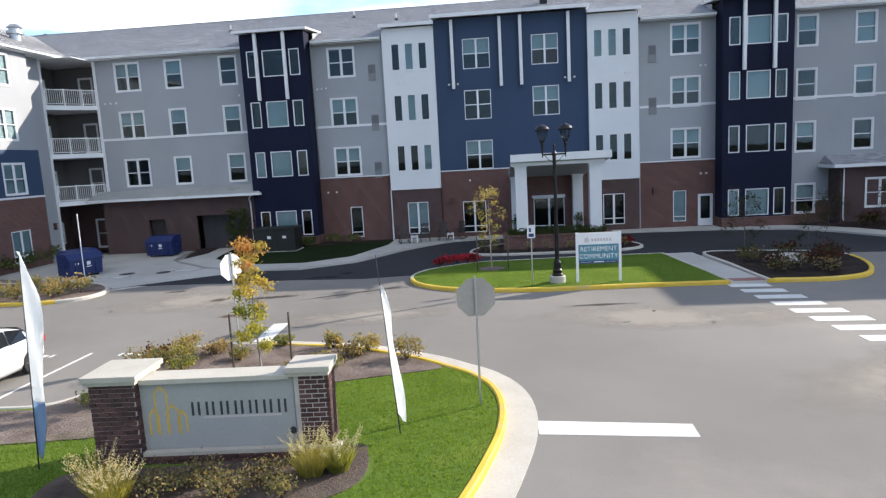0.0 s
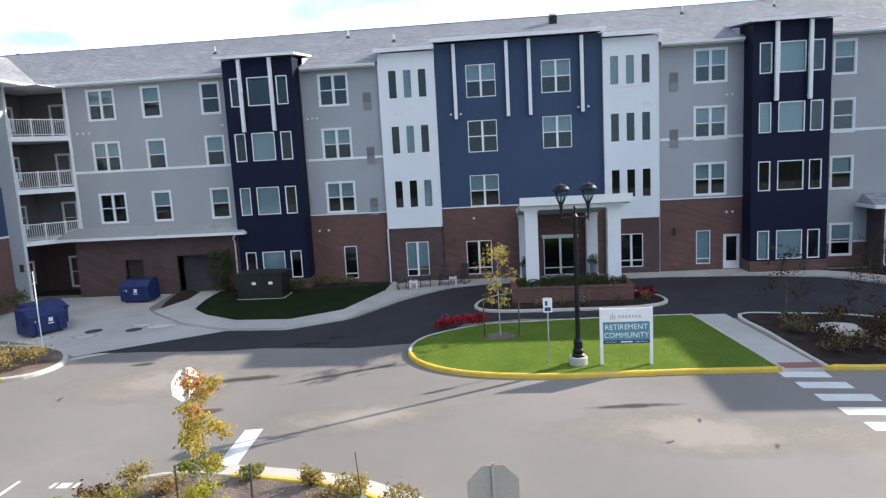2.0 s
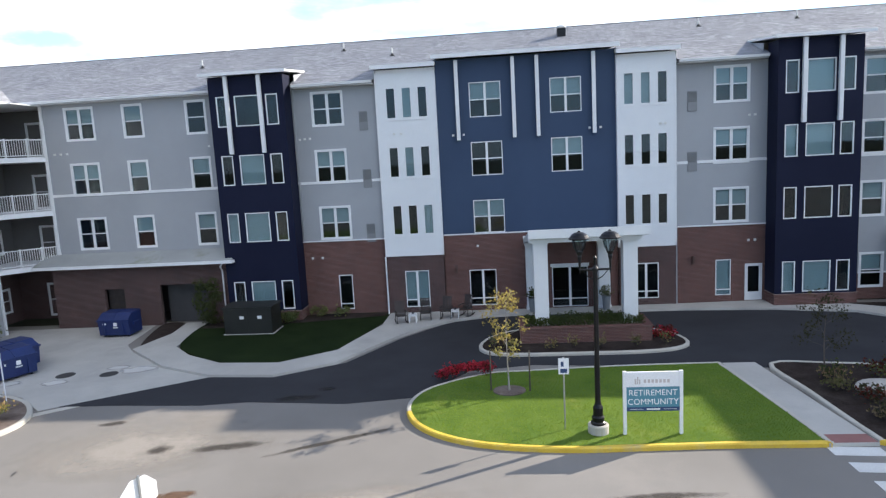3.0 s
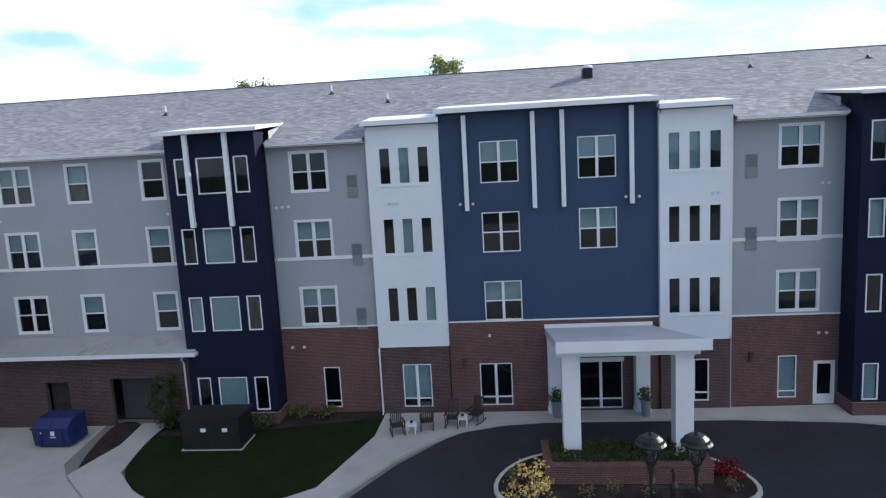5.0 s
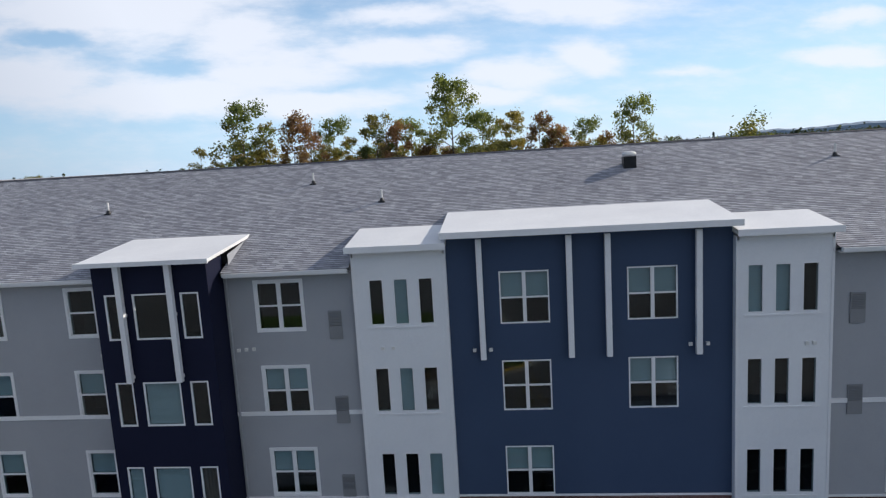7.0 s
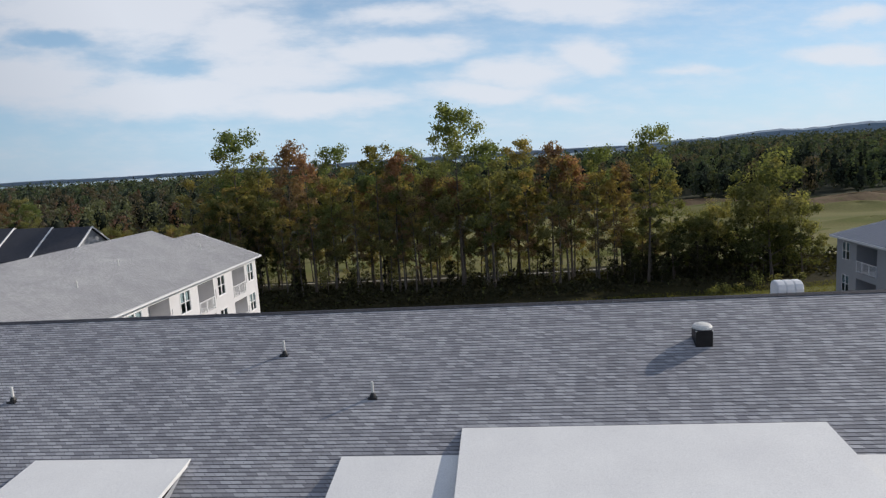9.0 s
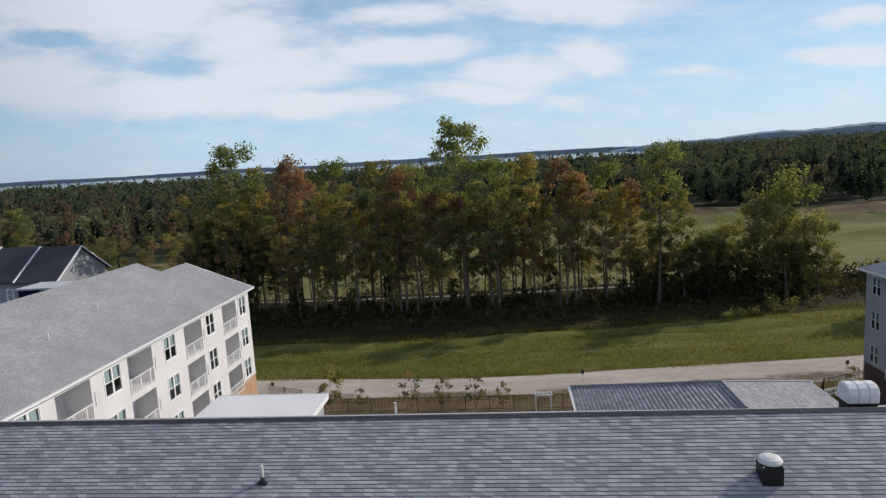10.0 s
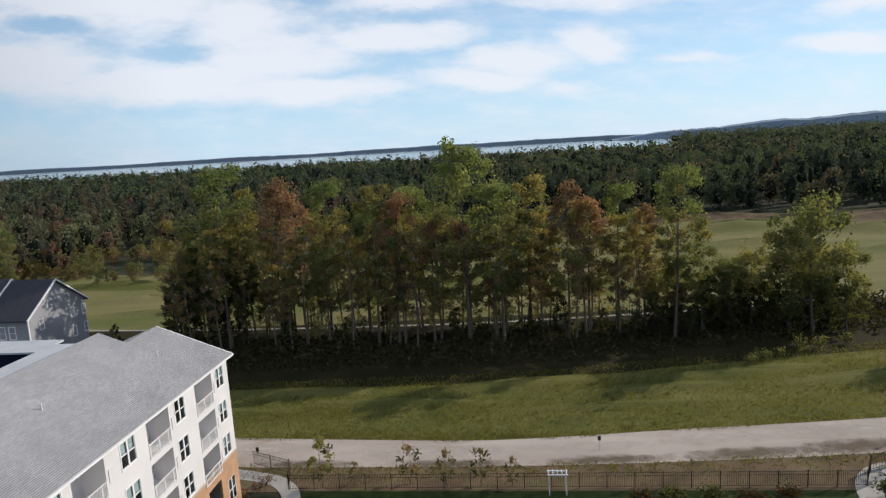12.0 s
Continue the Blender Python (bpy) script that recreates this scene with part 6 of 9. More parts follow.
words("COMMUNITY", 0.245, "white_board", board, Matrix.Translation((-0.01, -0.036, 0.92)), name="wording", wide=1.04)
part("small_print", boxes((-0.2, 0.2, -0.037, -0.034, 0.76, 0.80), (-0.7, -0.3, -0.037, -0.034, 0.775, 0.785), (0.3, 0.7, -0.037, -0.034, 0.775, 0.785)), "white_board", board)
for row in [(-0.28 + k * 0.115, -0.28 + k * 0.115 + 0.075, -0.034, -0.03, 1.56, 1.66) for k in range(7)] + [(-0.55, -0.50, -0.034, -0.03, 1.52, 1.68), (-0.48, -0.44, -0.034, -0.03, 1.52, 1.74), (-0.42, -0.38, -0.034, -0.03, 1.52, 1.66)]:
    part("brand_bar", boxes(row), "pale_print", board)

# small parking sign
ps = thing("parking_sign", "small white parking sign on a thin grey post", "sign", (2.15, -17.05, 0.12))
ps.scale = (1.1, 1.0, 1.16)
bm = bmesh.new()
tube(bm, [(0, 0, 0), (0, 0, 2.1)], 0.025, 8)
part("post", bm, "grey_metal", ps)
part("plate", boxes((-0.15, 0.15, -0.035, -0.027, 1.62, 2.08)), "white_board", ps)
part("marking", boxes((-0.10, 0.10, -0.038, -0.035, 1.66, 1.78), (-0.08, 0.0, -0.038, -0.035, 1.84, 1.98)), "navy_print", ps)


def octagon_sign(x, y, turn, z, r=0.40, front=None):
    s = thing("stop_sign", "octagonal road sign with a bare metal back on a post", "road sign", (x, y, 0.12), "octagonal signs")
    s.rotation_euler = (0, 0, radians(turn))
    bm = bmesh.new()
    cuboid(bm, -0.022, 0.022, -0.02, 0.02, 0, z + r + 0.02)
    part("post", bm, "grey_metal", s)
    bm = bmesh.new()
    f = [bm.verts.new((r * math.cos(radians(22.5 + 45 * k)), 0.024, z + r * math.sin(radians(22.5 + 45 * k)))) for k in range(8)]
    g = [bm.verts.new((v.co.x, 0.030, v.co.z)) for v in f]
    bm.faces.new(f)
    bm.faces.new(g[::-1])
    for k in range(8):
        bm.faces.new((f[k], g[k], g[(k + 1) % 8], f[(k + 1) % 8]))
    part("plate", bm, "bare_aluminium" if front is None else front, s)
    return s


octagon_sign(0.325, -30.45, 8, 2.40, 0.44)
octagon_sign(-7.12, -25.5, 62, 2.48, 0.42, front="white_board")

# tall thin pole beside the yard
pole = thing("marker_pole", "thin white marker pole in the yard bed", "pole", (-20.12, -13.52, 0.12))
bm = bmesh.new()
tube(bm, [(0, 0, 0), (0.0, 0, 1.8), (0.02, 0, 3.6)], 0.026, 8)
part("rod", bm, "trim", pole)


# feather flags
def feather_flag(x, y, h, tip, width, label, lean, start=0.55, blue=0.0):
    f = thing("feather_flag", label, "flag", (x, y, 0.12), "feather flags")
    bm = bmesh.new()
    line = [Vector((lean[0] * k / 10, lean[1] * k / 10, tip * k / 10)) for k in range(11)]
    tube(bm, line, [0.016 - 0.001 * k for k in range(11)], 6)
    part("pole", bm, "black_plastic", f)
    for name, z0, z1, mat in (("cloth", start + blue, h, "white_cloth"), ("cloth_hem", start, start + blue, "blue_cloth")):
        if z1 - z0 < 0.01:
            continue
        bm = bmesh.new()
        rows = []
        n = 24
        for i in range(n + 1):
            z = z0 + (z1 - z0) * i / n
            q = (z - start) / (h - start)
            p = Vector((lean[0] * z / tip, lean[1] * z / tip, z))
            w = width * (min(1, (1 - q) * 5) ** 0.7) * (0.35 + 0.65 * min(1, q * 2.2) if blue else 1)
            row = []
            for j in range(7):
                s = j / 6
                wave = 0.05 * math.sin(s * 5 + z * 3.1) * s
                d = f_dir * (w * s) + Vector((-f_dir.y, f_dir.x, 0)) * wave
                row.append(bm.verts.new(p + d + Vector((0, 0, -0.10 * s * (1 - q)))))
            rows.append(row)
        for a, b in zip(rows, rows[1:]):
            for j in range(6):
                bm.faces.new((a[j], a[j + 1], b[j + 1], b[j]))
        bmesh.ops.solidify(bm, geom=list(bm.faces), thickness=0.006)
        part(name, bm, mat, f, smooth=True)
    return f


f_dir = Vector((0.98, -0.17, 0))
feather_flag(-7.85, -33.16, 4.12, 4.15, 0.36, "white feather flag with a blue foot on a thin pole", (0.22, 0.0), 0.33, 1.03)
f_dir = Vector((0.72, -0.70, 0)).normalized()
feather_flag(-1.22, -31.86, 2.95, 3.55, 0.27, "limp white feather flag hanging on a leaning black pole", (-0.34, 0.40), 0.42)

# monument sign
SIGN = pose(-6.79, -33.17, 0.10, 0, 0, 3.2) @ Matrix.Diagonal((1.126, 1.12, 1.264, 1))
monument = thing("monument_sign", "brick monument sign with white caps and a grey panel", "sign")
monument.matrix_basis = SIGN
part("pillar_cap", boxes((-0.02, 0.90, -0.02, 0.97, 1.32, 1.40), (0.02, 0.86, 0.02, 0.93, 1.26, 1.32)), "kerb", monument, "white stone cap")
part("pillar_cap", boxes((3.30, 4.02, 0.08, 0.76, 1.32, 1.40), (3.33, 3.99, 0.11, 0.73, 1.26, 1.32)), "kerb", monument, "white stone cap")
part("coping", boxes((0.86, 3.33, 0.14, 0.62, 1.22, 1.29)), "kerb", monument, "white stone coping")
part("core", boxes((0.05, 0.80, 0.09, 0.86, 0.0, 1.26), (3.40, 3.92, 0.18, 0.66, 0.0, 1.26), (0.80, 3.40, 0.30, 0.58, 0.0, 1.22), (0.80, 3.95, 0.13, 0.60, 0.0, 0.12)), "mortar", monument)
part("panel", boxes((0.82, 3.38, 0.22, 0.30, 0.20, 1.22)), "board", monument, "grey sign panel")
part("ledge", boxes((0.82, 4.10, 0.10, 0.32, 0.135, 0.195)), "kerb", monument, "pale stone ledge")
# brand name as plain letter-sized bars, gold emblem of four gabled strokes, small print, a round seal
for k in range(7):
    x = 1.66 + k * 0.240
    for w in (0.0, 0.105):
        part("brand_bar", boxes((x + w, x + w + 0.038, 0.212, 0.22, 0.70, 0.905)), "charcoal", monument)
part("small_print", boxes((1.85, 3.15, 0.214, 0.22, 0.655, 0.685)), "pale_print", monument)
bm = bmesh.new()
for x, z0, w, h in ((0.94, 0.42, 0.15, 0.30), (1.06, 0.46, 0.20, 0.60), (1.24, 0.42, 0.20, 0.36), (1.42, 0.45, 0.14, 0.24)):
    for a, b in (((x, z0), (x, z0 + h)), ((x + w, z0), (x + w, z0 + h)), ((x, z0 + h), (x + w / 2, z0 + h + 0.10)), ((x + w, z0 + h), (x + w / 2, z0 + h + 0.10))):
        d = Vector((b[0] - a[0], 0, b[1] - a[1])).normalized()
        s = Vector((-d.z, 0, d.x)) * 0.018
        p, q = Vector((a[0], 0.216, a[1])), Vector((b[0], 0.216, b[1]))
        quad(bm, p - s, q - s, q + s, p + s)
part("emblem", bm, "gold", monument, "gold gabled emblem")
bm = bmesh.new()
lathe(bm, [(0.055, 0), (0.055, 0.008), (0.03, 0.010)], sides=14)
bmesh.ops.transform(bm, matrix=pose(3.32, 0.22, 0.42, 90, 0, 0), verts=bm.verts)
part("seal", bm, "charcoal", monument)


# dumpsters
def dumpster(x, y, turn, w=1.8, d=1.25, h=1.3):
    t = thing("dumpster", "blue steel rubbish container with black lids", "dumpster", (x, y, 0.02), "dumpsters")
    t.rotation_euler = (0, 0, radians(turn))
    bm = bmesh.new()
    prof = [(0.0, 0.12), (-0.10, 0.85), (-0.10, 1.0), (0.35, h), (d, h), (d, 0.12)]
    L = [bm.verts.new((-w / 2, p[0], p[1])) for p in prof]
    R = [bm.verts.new((w / 2, p[0], p[1])) for p in prof]
    bm.faces.new(L[::-1])
    bm.faces.new(R)
    for i in range(len(prof)):
        j = (i + 1) % len(prof)
        bm.faces.new((L[i], L[j], R[j], R[i]))
    for k in (-0.3, 0.3):
        cuboid(bm, k * w - 0.05, k * w + 0.05, -0.14, 0.0, 0.2, 0.95)
    cuboid(bm, -w / 2 - 0.06, w / 2 + 0.06, -0.14, -0.06, 0.93, 1.03)
    part("body", bm, "blue_bin", t)
    for s in (-1, 1):
        bm = bmesh.new()
        x0, x1 = (s * w / 2, s * 0.02) if s < 0 else (0.02, w / 2)
        P = [(x0, -0.12, 1.03), (x1, -0.12, 1.03), (x1, 0.38, h + 0.03), (x0, 0.38, h + 0.03)]
        quad(bm, *P)
        quad(bm, (x0, 0.38, h + 0.03), (x1, 0.38, h + 0.03), (x1, d, h + 0.06), (x0, d, h + 0.06))
        bmesh.ops.remove_doubles(bm, verts=bm.verts, dist=0.001)
        bmesh.ops.solidify(bm, geom=list(bm.faces), thickness=0.03)
        part("lid", bm, "blue_bin", t)
    for s in (-1, 1):
        part("side_pocket", boxes((s * w / 2 - (0.0 if s > 0 else 0.09), s * w / 2 + (0.09 if s > 0 else 0.0), 0.35, 0.95, 0.60, 0.78)), "blue_bin", t)
    for sx in (-0.7, 0.7):
        for sy in (0.15, d - 0.2):
            bm = bmesh.new()
            lathe(bm, [(0.07, -0.03), (0.07, 0.03)], sides=10)
            bmesh.ops.transform(bm, matrix=pose(sx, sy, 0.07, 0, 90, 0), verts=bm.verts)
            part("castor", bm, "black_plastic", t)
    part("label", boxes((-0.02, 0.26, -0.112, -0.10, 0.55, 0.60), (0.02, 0.22, -0.112, -0.10, 0.66, 0.86), (-0.62, -0.42, -0.112, -0.10, 0.74, 0.84)), "white_board", t, "white bars of a faded label")
    return t


dumpster(-21.6, -3.55, 0)
dumpster(-22.16, -10.38, 62)
dumpster(-22.93, -9.08, 70)

# transformer
tr = thing("transformer_box", "dark green utility transformer box on the lawn", "transformer", (-13.55, -3.4, 0.12))
bm = boxes((-1.35, 1.35, -0.75, 0.75, 0.0, 1.42))
bmesh.ops.bevel(bm, geom=list(bm.edges), offset=0.03, segments=2, affect="EDGES")
part("cabinet", bm, "green_box", tr)
part("lid", boxes((-1.42, 1.42, -0.82, 0.80, 1.42, 1.52)), "green_box", tr)
part("door_seam", boxes((-0.01, 0.01, -0.765, -0.74, 0.1, 1.35)), "black_plastic", tr)
for x in (-0.45, 0.55):
    part("warning_label", boxes((x, x + 0.24, -0.756, -0.748, 0.85, 1.02)), "white_board", tr, "small white label")
part("pad", boxes((-1.42, 1.42, -0.82, 0.82, -0.05, 0.03)), "concrete", tr)


# rocking chairs and side tables
def rocking_chair():
    t = thing("rocking_chair", "dark slatted wooden rocking chair on the pavement", "chair", group="chairs by the entrance")
    part("seat", boxes(*[(-0.27, 0.27, -0.26 + k * 0.105, -0.26 + k * 0.105 + 0.085, 0.42 - k * 0.008, 0.445 - k * 0.008) for k in range(5)]), "dark_wood", t)
    rows = []
    bm = bmesh.new()
    lean = pose(0, 0.27, 0.40, -14, 0, 0)
    cuboid(bm, -0.28, 0.28, -0.015, 0.018, 0.70, 0.78, m=lean)
    back = part("backrest", bm, "dark_wood", t)
    for k in range(6):
        bm = bmesh.new()
        cuboid(bm, -0.25 + k * 0.088, -0.25 + k * 0.088 + 0.06, -0.01, 0.012, 0.05, 0.71, m=lean)
        part("slat", bm, "dark_wood", back)
    bm = bmesh.new()
    cuboid(bm, -0.28, 0.28, -0.015, 0.018, 0.0, 0.06, m=lean)
    part("back_rail", bm, "dark_wood", back)
    for s in (-1, 1):
        bm = bmesh.new()
        pts = [Vector((s * 0.29, -0.48 + 0.11 * i, 0.03 + 0.09 * ((i - 4.5) / 4.5) ** 2)) for i in range(10)]
        tube(bm, pts, 0.025, 6)
        part("rocker", bm, "dark_wood", t)
        part("armrest", boxes((s * 0.29 - 0.045, s * 0.29 + 0.045, -0.32, 0.30, 0.63, 0.66)), "dark_wood", t)
        for y in (-0.25, 0.25):
            bm = bmesh.new()
            tube(bm, [(s * 0.29, y, 0.05), (s * 0.29, y, 0.64)], 0.022, 6)
            part("leg", bm, "dark_wood", t)
    return t


rc = rocking_chair()
rc.matrix_basis = pose(-5.35, -2.75, 0.13, 0, 0, 20)
for x, y, a in ((-4.05, -2.25, 8), (-2.9, -1.95, -5), (-1.85, -1.55, -28)):
    copy_thing(rc, pose(x, y, 0.13, 0, 0, a))


def side_table(x, y, dark):
    t = thing("side_table", "small white slatted side table between the chairs", "table", (x, y, 0.13), "side tables")
    part("tabletop", boxes(*[(-0.22 + k * 0.092, -0.22 + k * 0.092 + 0.075, -0.22, 0.22, 0.44, 0.465) for k in range(5)]), "trim", t)
    part("apron", boxes((-0.20, 0.20, -0.20, -0.18, 0.36, 0.44), (-0.20, 0.20, 0.18, 0.20, 0.36, 0.44)), "trim", t)
    for sx in (-0.19, 0.19):
        for sy in (-0.19, 0.19):
            part("leg", boxes((sx - 0.025, sx + 0.025, sy - 0.025, sy + 0.025, 0, 0.44)), "trim", t)
    bm = bmesh.new()
    lathe(bm, [(0.05, 0), (0.07, 0.05), (0.06, 0.11), (0.0, 0.11)], sides=12)
    pot = tagged(part("small_pot", bm, "black_plastic"), "small dark pot on the side table", "pot", "small pots")
    pot.location = (x, y, 0.595)


side_table(-4.72, -2.6, 0)
side_table(-2.42, -1.9, 0)

# white car in a parking bay
car = thing("car", "white parked hatchback with dark windows", "car", (-13.55, -28.45, 0.0))
car.rotation_euler = (0, 0, radians(-90))
bm = bmesh.new()
sections = [(-2.15, 0.42, 0.62, 0.62, 0.70), (-2.05, 0.30, 0.86, 0.70, 0.82), (-1.75, 0.22, 0.98, 1.02, 0.88), (-1.35, 0.20, 1.00, 1.34, 0.90), (-0.7, 0.20, 0.98, 1.47, 0.90), (0.0, 0.20, 0.95, 1.48, 0.90), (0.55, 0.20, 0.93, 1.38, 0.90), (1.15, 0.20, 0.90, 0.98, 0.89), (1.7, 0.22, 0.80, 0.84, 0.86), (2.05, 0.30, 0.66, 0.70, 0.78), (2.15, 0.40, 0.56, 0.58, 0.66)]
rings = []
for x, z0, zb, zt, w in sections:
    prof = [(-w * 0.9, z0), (-w, z0 + 0.15), (-w, zb * 0.8), (-w * 0.96, zb), (-w * (0.76 if zt > zb + 0.1 else 0.8), zt - 0.04 * (zt > zb + 0.1)), (-w * 0.4, zt), (w * 0.4, zt), (w * (0.76 if zt > zb + 0.1 else 0.8), zt - 0.04 * (zt > zb + 0.1)), (w * 0.96, zb), (w, zb * 0.8), (w, z0 + 0.15), (w * 0.9, z0)]
    rings.append([bm.verts.new((x, y, z)) for y, z in prof])
for a, b in zip(rings, rings[1:]):
    for k in range(12):
        bm.faces.new((a[k], a[(k + 1) % 12], b[(k + 1) % 12], b[k]))
bm.faces.new(rings[0])
bm.faces.new(rings[-1][::-1])
bmesh.ops.recalc_face_normals(bm, faces=bm.faces)
body = part("body", bm, "car_paint", car, smooth=True)
for s in (-1, 1):
    bm = bmesh.new()
    for x0, x1, t0, t1 in ((-1.35, -0.72, 1.30, 1.42), (-0.68, 0.02, 1.42, 1.43), (0.06, 0.85, 1.42, 1.18)):
        P = [(x0, s * 0.875, 1.03), (x1, s * 0.875, 1.01), (x1, s * 0.735, t1), (x0, s * 0.735, t0)]
        v = [bm.verts.new(Vector(p) + Vector((0, s * 0.012, 0))) for p in P]
        bm.faces.new(v if s < 0 else v[::-1])
    part("side_window", bm, "car_glass", car, "dark side glass")
    part("tail_lamp", boxes((-2.08, -1.80, s * 0.78 - 0.1, s * 0.78 + 0.1, 0.78, 0.96)), "tail", car, "red tail lamp")
    part("mirror", boxes((0.85, 1.0, s * 0.98 - 0.08, s * 0.98 + 0.08, 0.98, 1.12)), "car_paint", car)
    for x in (-1.42, 1.32):
        bm = bmesh.new()
        lathe(bm, [(0.22, -0.10), (0.33, -0.10), (0.345, -0.06), (0.345, 0.06), (0.33, 0.10), (0.22, 0.10)], sides=24)
        bmesh.ops.transform(bm, matrix=pose(x, s * 0.82, 0.345, 90, 0, 0), verts=bm.verts)
        wheel = part("wheel", bm, "tyre", car)
        bm = bmesh.new()
        lathe(bm, [(0.225, -0.085), (0.225, 0.085), (0.20, 0.07), (0.05, 0.05)], sides=20)
        for k in range(5):
            cuboid(bm, 0.04, 0.21, -0.025, 0.025, 0.05, 0.11, m=pose(0, 0, 0, 0, 0, 72 * k))
            cuboid(bm, 0.04, 0.21, -0.025, 0.025, -0.11, -0.05, m=pose(0, 0, 0, 0, 0, 72 * k))
        bmesh.ops.transform(bm, matrix=pose(x, s * 0.82, 0.345, 90, 0, 0), verts=bm.verts)
        part("rim", bm, "grey_metal", wheel)
bm = bmesh.new()
quad(bm, (-1.98, -0.60, 0.93), (-1.98, 0.60, 0.93), (-1.43, 0.56, 1.33), (-1.43, -0.56, 1.33))
bmesh.ops.translate(bm, verts=bm.verts, vec=(-0.02, 0, 0.02))
part("rear_window", bm, "car_glass", car, "dark rear glass")
part("bumper", boxes((-2.18, -2.0, -0.72, 0.72, 0.38, 0.58)), "black_plastic", car)

# urns at the entrance
for x, y in ((1.98, -1.05), (6.08, -1.05)):
    u = thing("planter_urn", "tall grey planter with a dark leafy plant", "planter", (x, y, 0.13), "entrance urns")
    bm = bmesh.new()
    lathe(bm, [(0.17, 0), (0.19, 0.05), (0.24, 0.75), (0.27, 0.80), (0.24, 0.80), (0.22, 0.72), (0.0, 0.72)], sides=16)
    part("pot", bm, surface("grey_pot", (0.17, 0.18, 0.19), (0.22, 0.23, 0.24), 1.5, 30.0, 0.7, 0.2), u)
    bm = bmesh.new()
    pr = random.Random(int(x * 10))
    for k in range(140):
        a, e, r = pr.uniform(0, math.tau), pr.uniform(0.2, 1.4), pr.uniform(0.15, 0.5)
        p = Vector((math.cos(a) * math.cos(e) * r, math.sin(a) * math.cos(e) * r, 0.75 + math.sin(e) * r * 1.4))
        d = Vector((pr.uniform(-1, 1), pr.uniform(-1, 1), pr.uniform(-0.4, 1))).normalized() * 0.09
        s = d.orthogonal().normalized() * 0.035
        quad(bm, p - d, p + s, p + d, p - s)
    part("foliage", bm, LEAF["dark"], u)

# boulder
bm = bmesh.new()
bmesh.ops.create_icosphere(bm, subdivisions=3, radius=1.0)
for v in bm.verts:
    v.co *= 1 + 0.18 * noise.noise(v.co * 1.4)
    v.co = Vector((v.co.x * 0.95, v.co.y * 0.65, max(v.co.z, -0.3) * 0.28))
st = tagged(part("boulder", bm, "boulder"), "pale flat boulder in the mulch bed", "boulder")
st.location = (13.59, -14.16, 0.2)


# ---- plants ----
def leaf_mesh(name, centres, sizes, mat, rs, flat=0.0, aspect=0.62, out=None):
    """Many small leaves, each a bent pair of triangles, at the given places."""
    n = len(centres)
    d = rs.normal(size=(n, 3))
    d[:, 2] = d[:, 2] * (1 - flat) + flat * 0.2
    d /= np.linalg.norm(d, axis=1)[:, None] + 1e-9
    e = np.cross(d, rs.normal(size=(n, 3)))
    e /= np.linalg.norm(e, axis=1)[:, None] + 1e-9
    if out is not None:
        w = out + rs.normal(size=(n, 3)) * 0.55
        w /= np.linalg.norm(w, axis=1)[:, None] + 1e-9
        d = np.cross(w, rs.normal(size=(n, 3)))
        d /= np.linalg.norm(d, axis=1)[:, None] + 1e-9
        e = np.cross(w, d)
    up = np.cross(d, e)
    s = np.asarray(sizes)[:, None]
    c = np.asarray(centres)
    v = np.stack([c - d * s, c + e * s * aspect + up * s * 0.18, c + d * s, c - e * s * aspect + up * s * 0.18], 1).reshape(-1, 3)
    me = bpy.data.meshes.new(name)
    me.vertices.add(4 * n)
    me.vertices.foreach_set("co", v.astype(np.float32).ravel())
    f = np.arange(4 * n, dtype=np.int32)
    me.loops.add(4 * n)
    me.loops.foreach_set("vertex_index", f)
    me.polygons.add(n)
    me.polygons.foreach_set("loop_start", np.arange(0, 4 * n, 4, dtype=np.int32))
    me.update(calc_edges=True)
    me.materials.append(mat)
    return me


def blade_mesh(name, roots, heights, mat, rs, width=0.01, lean=0.35):
    """Grass blades: narrow leaning triangles."""
    n = len(roots)
    a = rs.uniform(0, math.tau, n)
    b = rs.uniform(0, math.tau, n)
    r = np.asarray(roots, float)
    h = np.asarray(heights)[:, None]
    side = np.stack([np.cos(a), np.sin(a), np.zeros(n)], 1) * width * (0.6 + 0.8 * rs.random(n))[:, None]
    tip = r + np.stack([np.cos(b) * lean, np.sin(b) * lean, np.ones(n)], 1) * h * (0.6 + 0.5 * rs.random(n))[:, None]
    v = np.stack([r - side, r + side, tip], 1).reshape(-1, 3)
    me = bpy.data.meshes.new(name)
    me.vertices.add(3 * n)
    me.vertices.foreach_set("co", v.astype(np.float32).ravel())
    me.loops.add(3 * n)
    me.loops.foreach_set("vertex_index", np.arange(3 * n, dtype=np.int32))
    me.polygons.add(n)
    me.polygons.foreach_set("loop_start", np.arange(0, 3 * n, 3, dtype=np.int32))
    me.update(calc_edges=True)
    me.materials.append(mat)
    return me


